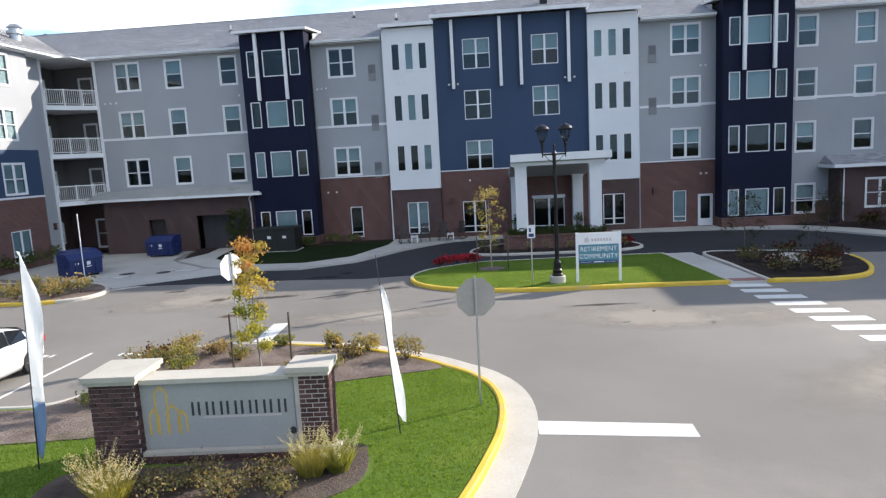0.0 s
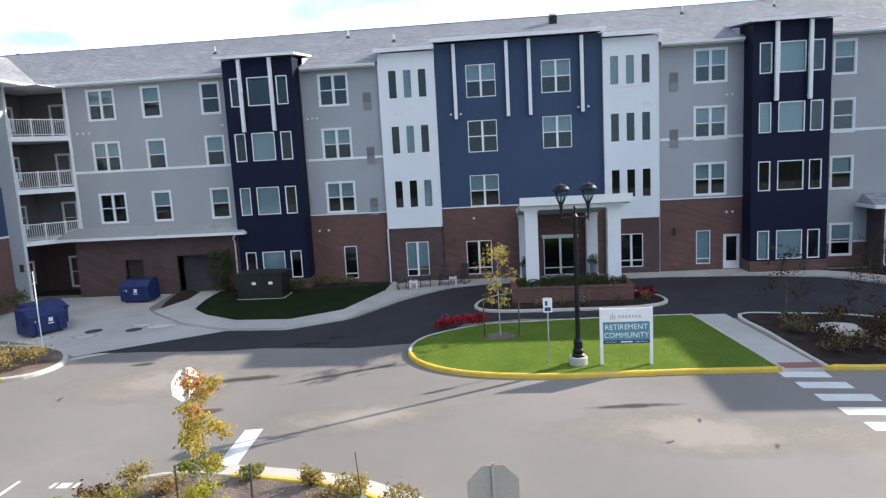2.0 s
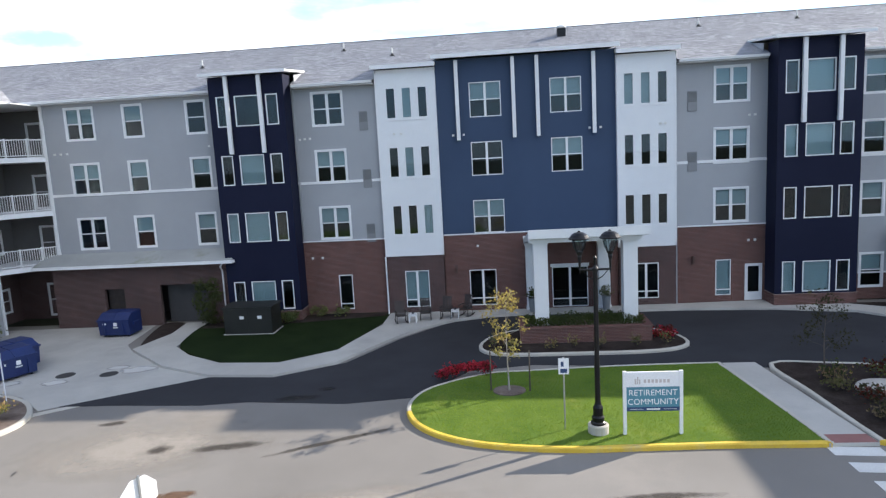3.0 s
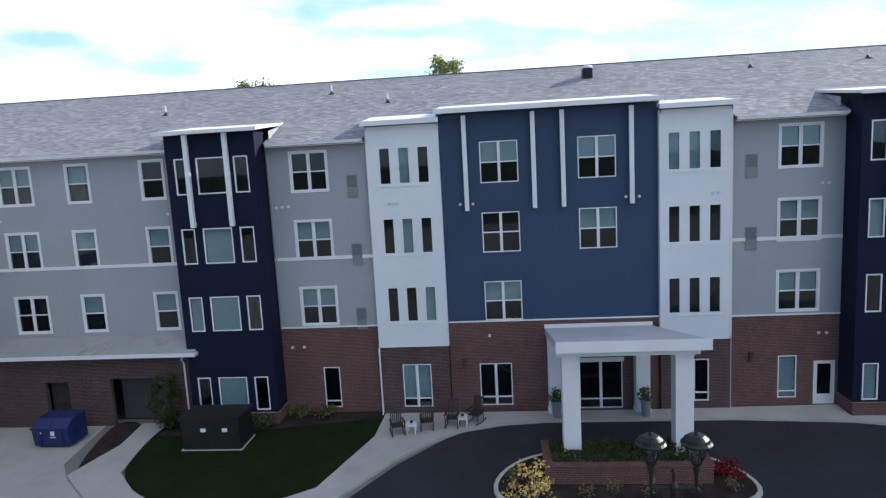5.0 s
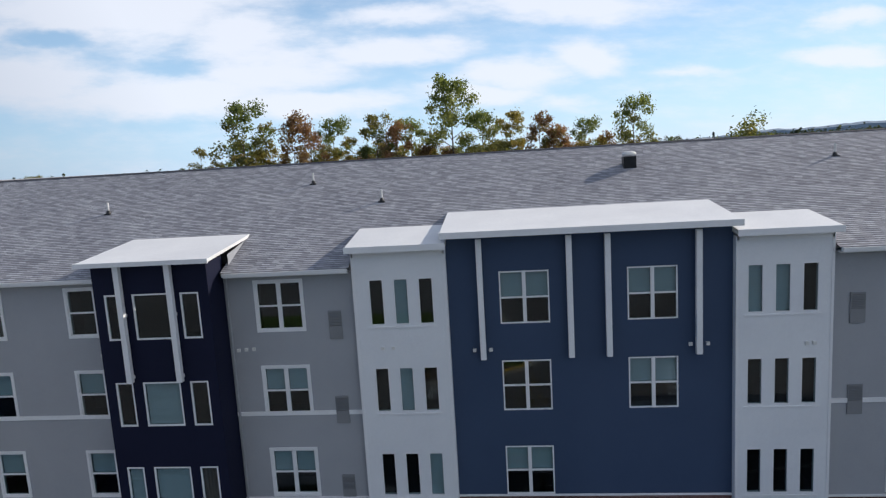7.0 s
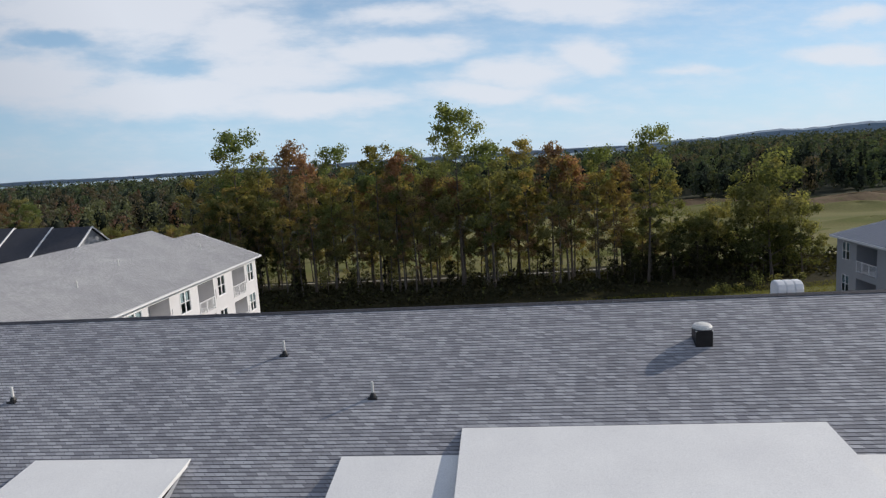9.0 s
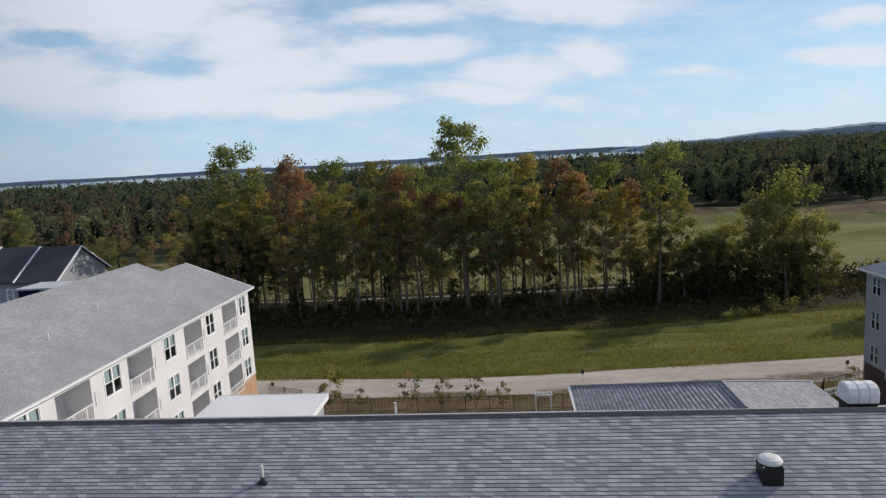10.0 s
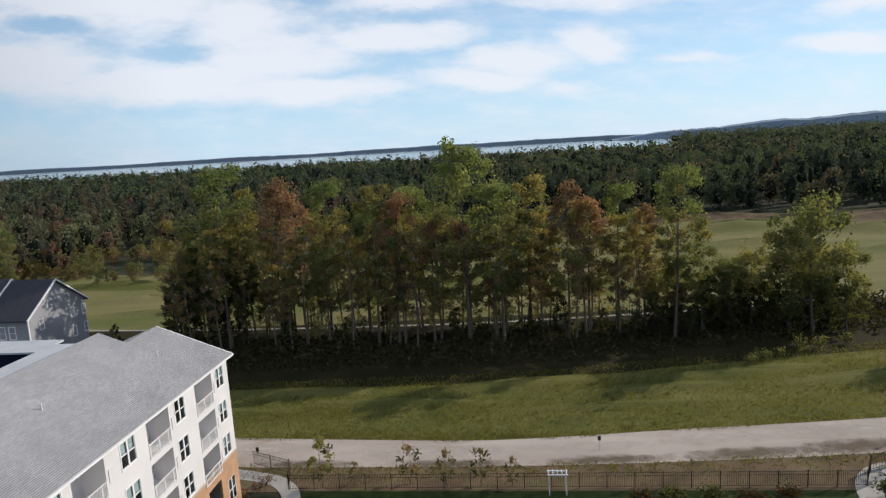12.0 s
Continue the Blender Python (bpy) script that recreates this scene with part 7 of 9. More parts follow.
def tree_meshes(seed, h, r, base, n_leaf, leaf, mats, bark, limbs=12, lobe=0.36, trunk=0.018, lobes_per=2, multi=1, loose=1.0):
    """A trunk with limbs, and crowns of leaves gathered in loose lobes round the limbs' ends."""
    rs = np.random.RandomState(seed)
    bm = bmesh.new()
    ends = []
    for s in range(multi):
        off = rs.normal(size=2) * 0.25 * (multi > 1)
        k = 9
        bend = rs.normal(size=(2, 2)) * 0.02 * h
        line = []
        for i in range(k):
            f = i / (k - 1)
            line.append(Vector((off[0] * (1 + 2 * f) + bend[0, 0] * math.sin(f * 3.0) + bend[1, 0] * f * f, off[1] * (1 + 2 * f) + bend[0, 1] * math.sin(f * 2.4) + bend[1, 1] * f * f, h * 0.93 * f)))
        r0 = trunk * h / math.sqrt(multi)
        tube(bm, line, [r0 * (1.35 if i == 0 else 1.0 - 0.88 * i / (k - 1)) for i in range(k)], 7, cap=False)
        for j in range(limbs):
            f = base + (0.97 - base) * ((j + rs.random() * 0.8) / limbs)
            p = line[0].lerp(line[-1], f)
            i = min(int(f / 0.93 * (k - 1)), k - 2)
            p = line[i].lerp(line[i + 1], min(max(f / 0.93 * (k - 1) - i, 0), 1))
            a = j * 2.4 + rs.random() * 1.2
            g = (f - base) / (1 - base)
            reach = r * (0.42 + 0.62 * math.sin(math.pi * min(0.12 + 0.85 * g, 1))) * (0.65 + 0.5 * rs.random())
            q = p + Vector((math.cos(a) * reach, math.sin(a) * reach, reach * (0.35 + 0.5 * rs.random())))
            mid = p.lerp(q, 0.5) + Vector((0, 0, -0.06 * reach))
            tube(bm, [p, mid, q], [r0 * 0.32 * (1 - 0.6 * g), r0 * 0.2 * (1 - 0.6 * g), r0 * 0.05], 5, cap=False)
            for m in range(lobes_per):
                ends.append(((mid.lerp(q, 0.4 + 0.6 * rs.random())) + Vector(rs.normal(size=3) * 0.16 * r), g))
        ends.append((line[-1] + Vector((0, 0, 0.02 * h)), 1.0))
    tm = bpy.data.meshes.new("trunk")
    bm.to_mesh(tm)
    bm.free()
    tm.materials.append(M[bark])
    crowns = []
    per = n_leaf // len(ends)
    groups = [[] for _ in mats]
    for c, g in ends:
        R = r * lobe * (0.7 + 0.6 * rs.random())
        m = int(per * (0.6 + 0.8 * rs.random()))
        d = rs.normal(size=(m, 3))
        d /= np.linalg.norm(d, axis=1)[:, None]
        rad = R * (0.35 + 0.65 * rs.random((m, 1)) ** 0.6) * (1 + 0.25 * rs.normal(size=(m, 1)))
        pts = np.array(c) + d * rad * np.array([1, 1, 0.8])
        pick = 0 if len(mats) == 1 else (min(int(g * len(mats) + rs.normal() * 0.35), len(mats) - 1) if g * len(mats) + 0.01 > 0 else 0)
        groups[max(pick, 0)].append(np.concatenate([pts, d], 1))
    for pts, mat in zip(groups, mats):
        if pts:
            p = np.concatenate(pts)
            crowns.append(leaf_mesh("crown", p[:, :3], leaf * (0.6 + 0.8 * rs.random(len(p))), LEAF[mat], rs, out=p[:, 3:] * loose))
    return tm, crowns


def plant_tree(meshes, label, at, scale=1.0, turn=0.0, group="", name="tree", category="tree"):
    t = thing(name, label, category, at, group)
    t.rotation_euler = (0, 0, turn)
    t.scale = (scale, scale, scale) if isinstance(scale, (int, float)) else scale
    shared("trunk", meshes[0], t)
    for c in meshes[1]:
        shared("crown", c, t)
    return t


def stakes(points, top):
    for x, y in points:
        s = thing("tree_stake", "weathered wooden stake beside the young tree", "stake", (x, y, 0.12), "tree stakes")
        bm = bmesh.new()
        tube(bm, [(0, 0, -0.1), (0.01, 0.01, top)], [0.03, 0.026], 6)
        part("rod", bm, "stake", s)


# young maple behind the sign: amber above, yellow-green below
maple = tree_meshes(3, 3.0, 0.40, 0.20, 3000, 0.036, ("lime", "lime", "yellow", "yellow", "amber"), "pale_bark", 15, 0.52, 0.009, 2)
plant_tree(maple, "young maple with amber top and yellow-green lower leaves", (-5.53, -27.9, 0.14), 1.16, name="young_tree")
stakes(((-6.27, -27.94), (-4.69, -27.91)), 1.62)
young = tree_meshes(11, 3.9, 0.72, 0.30, 700, 0.055, ("pale", "gold", "pale"), "pale_bark", 14, 0.34, 0.009, 2)
plant_tree(young, "young tree with thin pale straw-coloured leaves in the island lawn", (0.41, -13.5, 0.14), name="young_tree")
stakes(((-0.28, -13.45), (1.19, -13.57)), 1.6)
ring = [(0.41 + 0.62 * math.cos(k * math.tau / 24), -13.5 + 0.55 * math.sin(k * math.tau / 24)) for k in range(24)]
slab("mulch_ring", ring, 0.10, 0.165, "mulch", "round mulch ring under the young tree")


def shrub(x, y, h, r, mats, label, n=420, leaf=0.05, z=0.13, name="shrub", group="", seed=None, low=0.0):
    rs = np.random.RandomState(int(abs(x * 131 + y * 17)) % 9999 if seed is None else seed)
    t = thing(name, label, "shrub", (x, y, z), group)
    bm = bmesh.new()
    tips = []
    for k in range(11):
        a = k * 2.39 + rs.random()
        e = r * (0.35 + 0.65 * rs.random())
        tip = Vector((math.cos(a) * e, math.sin(a) * e, h * (0.45 + 0.5 * rs.random())))
        tube(bm, [(0, 0, -0.02), tip * 0.5 + Vector((0, 0, 0.06 * h)), tip], [0.012, 0.008, 0.003], 4, cap=False)
        tips.append(tip)
    part("woody_base", bm, "stake", t)
    for mi, mat in enumerate(mats):
        m = n // len(mats)
        c = np.array([tips[rs.randint(len(tips))] for _ in range(m)])
        p = c + rs.normal(size=(m, 3)) * np.array([r * 0.30, r * 0.30, h * 0.17])
        p[:, 2] = np.clip(p[:, 2] * (1 if mi == 0 else 0.85), 0.03 + low, None)
        shared("foliage", leaf_mesh("foliage", p, leaf * (0.6 + 0.8 * rs.random(m)), LEAF[mat], rs), t)
    return t


DRY = "dried tan hydrangea shrub in the mulch bed"
for x, y, h, r, mats in ((-9.04, -27.45, 0.8, 0.5, ("tan", "olive")), (-8.36, -26.79, 0.75, 0.45, ("tan", "olive", "lime")), (-8.69, -25.58, 0.6, 0.4, ("tan", "olive")), (-7.58, -26.15, 0.55, 0.4, ("tan", "brown")),
                         (-4.15, -25.83, 0.55, 0.25, ("olive", "tan")), (-2.98, -26.3, 0.7, 0.4, ("tan", "gold", "olive")), (-1.78, -27.07, 0.8, 0.42, ("tan", "tan", "brown")), (-7.82, -27.66, 0.45, 0.35, ("olive", "lime")),
                         (-3.82, -27.71, 0.5, 0.35, ("tan", "olive")), (-6.62, -26.72, 0.4, 0.3, ("olive", "tan")), (-4.56, -28.03, 0.4, 0.3, ("tan", "olive")), (-5.76, -25.39, 0.35, 0.28, ("olive", "green")), (-8.8, -29.95, 0.45, 0.3, ("green", "olive")), (-8, -28.57, 0.35, 0.3, ("olive", "green")), (-3.39, -26.72, 0.45, 0.3, ("brown", "tan")), (-9.08, -26.64, 0.55, 0.35, ("maroon", "tan"))):
    shrub(x, y, h * 0.74, r * 0.86, mats, DRY, 640, 0.036, group="sign bed shrubs")
for x, y, r in ((-21.16, -16.95, 0.5), (-19.52, -16.83, 0.4), (-18.95, -15.65, 0.5), (-19.99, -15.77, 0.45), (-22.57, -16.83, 0.5), (-24.29, -16.4, 0.5), (-21.6, -15.45, 0.4), (-26.09, -16.97, 0.5)):
    shrub(x, y, 0.75, r, ("tan", "olive"), "dried tan shrub in the yard bed", 420, 0.06, group="yard bed shrubs")
for x, y in ((-2.27, -12.07), (-1.85, -11.7), (-1.38, -11.37), (-0.86, -11.19), (-0.45, -11.3)):
    shrub(x, y, 0.42, 0.3, ("red", "red", "maroon"), "crimson flowering plant at the island edge", 360, 0.045, group="crimson flowers", name="flowering_plant")
for x, y in ((7.5, -6.7), (8.0, -7.1), (8.0, -6.4)):
    shrub(x, y, 0.4, 0.3, ("maroon", "red"), "dark red plant in the planter bed", 240, 0.05, group="planter bed plants")
for x, y in ((-0.2, -7.9), (0.5, -8.29), (2.4, -8.38), (4.6, -8.39), (6.2, -8.29), (7.6, -8.0), (3.4, -8.2), (-0.1, -7.2)):
    shrub(x, y, 0.6, 0.22, ("brown", "olive"), "thin brown perennial beside the brick planter", 90, 0.05, group="perennials")
for x, y, h, r, mats in ((12.61, -15.2, 0.6, 0.45, ("deep", "maroon")), (12.2, -16.64, 0.55, 0.4, ("deep", "brown")), (13.07, -16.37, 0.6, 0.45, ("brown", "deep")), (14.08, -16.1, 0.7, 0.5, ("maroon", "maroon", "deep")), (14.97, -15.34, 0.7, 0.5, ("deep", "maroon")),
                         (15.32, -14.01, 0.8, 0.55, ("maroon", "maroon", "deep")), (14.15, -12.84, 0.6, 0.5, ("maroon", "dark")), (12.42, -13, 0.5, 0.4, ("dark", "brown")), (11.96, -14.13, 0.4, 0.35, ("brown", "dark")), (13.92, -17.16, 0.5, 0.4, ("brown", "deep"))):
    shrub(x, y, h, r, mats, "dark brown autumn shrub in the mulch bed", 300, 0.055, group="mulch bed shrubs")
small = tree_meshes(23, 2.7, 0.95, 0.25, 760, 0.048, ("deep", "deep"), "bark", 10, 0.42, 0.012, 2)
for x, y, s in ((12.68, -11.78, 1.0), (15.34, -12.3, 0.8), (20.6, -3.4, 0.75), (23.4, -5.2, 0.95), (21.8, -2.3, 0.6)):
    plant_tree(small, "small dark-leaved ornamental tree in the mulch bed", (x, y, 0.13), s, x, "ornamental trees", "ornamental_tree")
for x, y in ((24.8, -3.0), (26.0, -6.5), (24.0, -7.6), (27.5, -3.2), (22.9, -3.6)):
    shrub(x, y, 0.8, 0.55, ("maroon", "dark"), "dark shrub in the bed by the brick porch", 420, 0.07, group="porch bed shrubs")
ev = tree_meshes(31, 2.5, 0.62, 0.04, 1700, 0.07, ("dark",), "bark", 18, 0.5, 0.012, 2)
plant_tree(ev, "dark conical evergreen at the yard wall", (-16.75, -1.85, 0.1), 1.0, 0, name="evergreen_shrub", category="shrub")
for x in (-15.59, -12.23, -12.0, -10.6, -9.2):
    shrub(x, -1.75 if x < -11.4 else -0.6, 0.55, 0.4, ("dark", "green"), "low dark shrub along the wall", 300, 0.06, group="wall shrubs")
for y in (-4.5, -6.5, -8.5, -10.5):
    shrub(-28.8, y, 1.0, 0.7, ("dark", "green"), "dark shrub at the foot of the wing", 500, 0.08, group="wing shrubs")
# clipped hedge in the brick planter
rs = np.random.RandomState(5)
hedge = thing("hedge", "dark clipped hedge filling the brick planter", "hedge", (4.1, -6.4, 0.84))
p = rs.uniform((-2.8, -0.70, 0.0), (2.8, 0.95, 0.42), (5200, 3))
p[:, 2] *= 0.75 + 0.35 * np.sin(p[:, 0] * 4.1) * np.cos(p[:, 1] * 5)
shared("foliage", leaf_mesh("foliage", p, 0.05 * (0.6 + 0.8 * rs.random(len(p))), LEAF["dark"], rs), hedge)


def grass_clump(x, y, h, r, seed):
    rs = np.random.RandomState(seed)
    t = thing("ornamental_grass", "golden ornamental grass with pale feathery plumes", "grass clump", (x, y, 0.14), "ornamental grasses")
    n = 900
    a, q = rs.uniform(0, math.tau, n), np.sqrt(rs.random(n)) * r * 0.35
    roots = np.stack([np.cos(a) * q, np.sin(a) * q, np.zeros(n)], 1)
    shared("blades", blade_mesh("blades", roots, h * (0.5 + 0.5 * rs.random(n)), LEAF["straw"], rs, 0.008, 0.55), t)
    shared("blades", blade_mesh("blades", roots, h * (0.35 + 0.4 * rs.random(n)), LEAF["lime"], rs, 0.009, 0.7), t)
    pts = []
    for k in range(46):
        b, e = rs.uniform(0, math.tau), r * (0.3 + 0.8 * rs.random())
        top = np.array([math.cos(b) * e, math.sin(b) * e, h * (0.85 + 0.35 * rs.random())])
        for i in range(26):
            pts.append(top * (1 - 0.010 * i) + rs.normal(size=3) * 0.012)
    p = np.array(pts)
    shared("plumes", leaf_mesh("plumes", p, np.full(len(p), 0.014), leafy("pale_plumes", (0.45, 0.38, 0.28), (0.68, 0.60, 0.48)) if "pale_plumes" not in bpy.data.materials else bpy.data.materials["pale_plumes"], rs), t)


grass_clump(-6.0, -34.1, 0.66, 0.55, 1)
grass_clump(-5.6, -34.4, 0.6, 0.5, 2)
grass_clump(-2.55, -33.45, 0.68, 0.55, 3)
grass_clump(-2.1, -33.3, 0.6, 0.5, 4)
for k in range(9):
    shrub(-5.2 + k * 0.30, -34.0 - 0.3 * math.sin(k * 1.7), 0.42, 0.28, ("brown", "olive", "tan"), "low dried perennial before the sign", 300, 0.028, group="dried perennials")


# grass blades on the lawns
def lawn_blades(name, poly, n, h, mat, label, seed, z=0.13, avoid=()):
    rs = np.random.RandomState(seed)
    P = np.array([(p[0], p[1]) for p in poly])
    lo, hi = P.min(0), P.max(0)
    pts = rs.uniform(lo, hi, (n, 2))
    inside = np.zeros(n, bool)
    for (x0, y0), (x1, y1) in zip(P, np.roll(P, -1, 0)):
        c = ((y0 > pts[:, 1]) != (y1 > pts[:, 1]))
        with np.errstate(divide="ignore", invalid="ignore"):
            inside ^= c & (pts[:, 0] < (x1 - x0) * (pts[:, 1] - y0) / (y1 - y0 + 1e-12) + x0)
    for cx, cy, r in avoid:
        inside &= (pts[:, 0] - cx) ** 2 + (pts[:, 1] - cy) ** 2 > r * r
    pts = pts[inside]
    roots = np.concatenate([pts, np.full((len(pts), 1), z)], 1)
    hh = h * (0.55 + 0.6 * rs.random(len(pts)))
    ob = new(name, blade_mesh(name, roots, hh, LEAF[mat], rs, 0.010 if h < 0.3 else 0.035, 0.45))
    return tagged(ob, label, "grass", kind="stuff")


lawn_blades("grass", isle, 70000, 0.055, "blade", "bright mown grass blades of the island", 1, 0.13, ((0.4, -13.66, 0.6), (3.18, -17.23, 0.42)))
sign_lawn = [(0.5, -29.3), (0.7, -30.4), (0.65, -31.7), (0.36, -33.1), (0.05, -34.3), (-0.9, -37), (-12, -37), (-12, -32.5), (-9.5, -32.1), (-7.5, -31.2), (-5.6, -29.8), (-3.6, -28.9), (-2.3, -28.45), (-1.2, -28.1), (-0.7, -27.85), (0.0, -28.4)]
lawn_blades("grass", sign_lawn, 120000, 0.06, "blade", "bright mown grass blades round the sign", 2, 0.115, ((-6.3, -34.0, 1.0), (-5.0, -34.0, 1.1), (-3.6, -33.8, 1.2), (-2.4, -33.3, 0.9), (-5.4, -32.6, 0.7), (-4.2, -32.5, 0.7), (-3.2, -32.5, 0.6)))

# ---- the wood behind ----
kinds = {
    "green": tree_meshes(101, 25, 3.7, 0.28, 5000, 0.21, ("olive", "olive", "green"), "bark", 22, 0.32, 0.010),
    "gold": tree_meshes(102, 24, 3.0, 0.24, 4300, 0.2, ("olive", "olive", "gold"), "bark", 22, 0.31, 0.009),
    "rust": tree_meshes(103, 24, 3.1, 0.26, 4000, 0.2, ("olive", "brown", "russet"), "bark", 20, 0.31, 0.009),
    "thin": tree_meshes(104, 24, 2.3, 0.26, 2100, 0.185, ("brown", "gold"), "stem_bark", 18, 0.32, 0.008),
    "dark": tree_meshes(105, 23, 3.2, 0.26, 4200, 0.215, ("dark", "dark", "olive"), "bark", 22, 0.33, 0.010),
    "tall": tree_meshes(106, 30, 4.4, 0.40, 6300, 0.215, ("olive", "green", "green"), "bark", 22, 0.33, 0.010),
    "bushy": tree_meshes(107, 17, 4.4, 0.08, 5000, 0.23, ("dark", "olive", "olive"), "bark", 22, 0.34, 0.012),
    "under": tree_meshes(108, 9, 2.3, 0.06, 1300, 0.23, ("deep", "deep"), "bark", 14, 0.42, 0.011),
    "fir": tree_meshes(109, 12, 1.7, 0.03, 1700, 0.22, ("deep", "deep", "dark"), "bark", 26, 0.36, 0.012),
    "sapling": tree_meshes(111, 9, 2.0, 0.12, 800, 0.185, ("olive", "gold"), "bark", 18, 0.36, 0.008),
    "brush": tree_meshes(110, 6, 2.8, 0.04, 720, 0.32, ("brown", "gold", "olive"), "bark", 12, 0.42, 0.012),
}
LBL = {"green": "tall green woodland tree with a bare lower trunk", "gold": "woodland tree with yellowing autumn leaves", "rust": "woodland tree with rusty orange leaves",
       "thin": "slender half-bare woodland tree", "dark": "dark green woodland tree", "tall": "tallest green tree of the wood", "bushy": "broad bushy tree at the edge of the wood", "under": "small dark understorey tree in the wood", "fir": "dark narrow evergreen at the edge of the wood", "sapling": "thin leafy sapling among the trunks of the wood", "brush": "tawny autumn brush beyond the fairway"}
HGT = {"green": 25, "gold": 24, "rust": 24, "thin": 24, "dark": 23, "tall": 30, "bushy": 17, "under": 9, "fir": 12, "sapling": 9, "brush": 6}
rows = [(-56.2, 92, 22.5, "thin"), (-46.6, 90, 29.3, "green"), (-46.3, 99, 26.5, "thin"),
        (-40.3, 96, 27.6, "rust"), (-35.0, 92, 25.8, "rust"), (-34.5, 104, 25.8, "green"), (-27.2, 90, 23.0, "thin"), (-24.0, 94, 26.4, "gold"), (-19.9, 90, 24.8, "rust"), (-17.3, 98, 24.4, "green"),
        (-13.5, 90, 20.3, "gold"), (-9.2, 90, 31.2, "tall"), (-4.2, 93, 24.6, "green"), (-0.1, 104, 26.0, "gold"), (6.0, 96, 24.7, "rust"), (9.5, 98, 22.2, "rust"), (14.8, 104, 22.8, "green"), (18.4, 100, 20.5, "rust"),
        (21.6, 94, 25.6, "green"), (26.5, 97, 17.5, "gold"), (39.6, 98, 15.9, "bushy"), (41.5, 94, 18.9, "bushy"), (47.2, 96, 12.5, "bushy"), (31.0, 99, 10.5, "bushy"), (35.0, 101, 12.0, "bushy")]
trng = random.Random(77)
rows = [((x + 2.7) * f - 2.7, (y + 2.7) * f - 2.7, 31 - (31 - h) * f if h > 20 else h * f, kind) for x, y, h, kind in rows for f in (max(1.0, 97.5 / (y + 2.7)),)]
for k in range(20):
    x = -57 + k * 4.2 + trng.uniform(-1.5, 1.5)
    rows.append((x, trng.uniform(94, 103), trng.uniform(15, 22) if x < 24 else trng.uniform(8, 12), trng.choice(("thin", "green", "dark", "thin", "rust", "thin"))))
for k in range(26):
    x = -58 + k * 3.2 + trng.uniform(-1.5, 1.5)
    rows.append((x, trng.uniform(92.5, 101), trng.uniform(15, 21) if x < 24 else trng.uniform(9, 13), "thin"))
for k in range(12):
    x = -58 + k * 9.0 + trng.uniform(-2.4, 2.4)
    rows.append((x, trng.uniform(93, 104) + max(0, x - 15) * 0.12, trng.uniform(3.0, 6.0), "under"))
# a second row of tall trees, and dark evergreens and thickets at both ends
for k in range(20):
    x = -56 + k * 4.0 + trng.uniform(-1.2, 1.2)
    rows.append((x, trng.uniform(102, 109) + max(0, x) * 0.1, trng.uniform(17, 22.5) if x < 12 else trng.uniform(13, 17), trng.choice(("dark", "green", "gold", "thin", "gold", "rust"))))
for x, y, h in ((-64, 104, 9), (-60, 100, 12), (-56, 97, 13), (-52, 96, 10), (-47, 95, 8), (-39, 95, 6), (-12, 95, 5), (19, 96, 7), (23, 97, 8), (27, 98, 9), (30, 96, 8), (33, 99, 9), (45, 98, 7)):
    rows.append((x, y, h, "fir"))
for k in range(12):
    rows.append((20 + k * 2.5 + trng.uniform(-1, 1), trng.uniform(97, 104) + k * 0.25, trng.uniform(8, 12.5), trng.choice(("dark", "bushy", "fir"))))
for k in range(16):
    rows.append((-60 + k * 4.4 + trng.uniform(-1.5, 1.5), trng.uniform(101, 105), trng.uniform(2.2, 4.5), trng.choice(("under", "sapling"))))
for k in range(14):
    x = 16 + k * 2.6 + trng.uniform(-0.8, 0.8)
    rows.append((x, 92.5 + max(0, x - 15) * 0.12 + trng.uniform(0, 5), trng.uniform(3.5, 6.5), "under"))
for k in range(6):
    rows.append((-60 + k * 3.2 + trng.uniform(-0.8, 0.8), trng.uniform(95, 101), trng.uniform(13, 18), "dark"))
for k in range(26):
    x = -58 + k * 3.1 + trng.uniform(-1.4, 1.4)
    rows.append((x, trng.uniform(95, 105) + max(0, x - 15) * 0.1, trng.uniform(5.0, 10.0), "sapling"))
for k in range(24):
    rows.append((-70 + k * 4.6 + trng.uniform(-2, 2), trng.uniform(112, 140), trng.uniform(2.0, 5.0), trng.choice(("brush", "sapling"))))
rows += [(64, 88.5, 13.5, "bushy"), (68.5, 91, 15, "bushy"), (73, 93, 14, "dark"), (70, 87, 12, "bushy")]
# brush beyond the left-hand fairway
for k in range(110):
    x = -200 + k * 1.16 + trng.uniform(-2, 2)
    rows.append((x, trng.uniform(156, 206) + (x + 130) * -0.1, trng.uniform(2.5, 5.5), trng.choice(("brush", "brush", "brush", "brush", "under"))))
rows += [(-119, 134, 17.5, "green"), (-128, 141, 19, "dark"), (-139, 147, 18, "rust"), (-109, 150, 9, "bushy"), (-98, 117, 3.4, "under"), (-72.5, 100, 3.2, "under")]
for k in range(8):
    rows.append((56 + k * 7 + trng.uniform(-2, 2), trng.uniform(100, 112) + k * 2, trng.uniform(4, 7), "bushy"))
for x, y, h, kind in rows:
    s = h / HGT[kind]
    w = s * trng.uniform(0.9, 1.15)
    plant_tree(kinds[kind], LBL[kind], (x, y, -0.05), (w, w, s), trng.uniform(0, 6.28), "woodland trees", "woodland_tree")
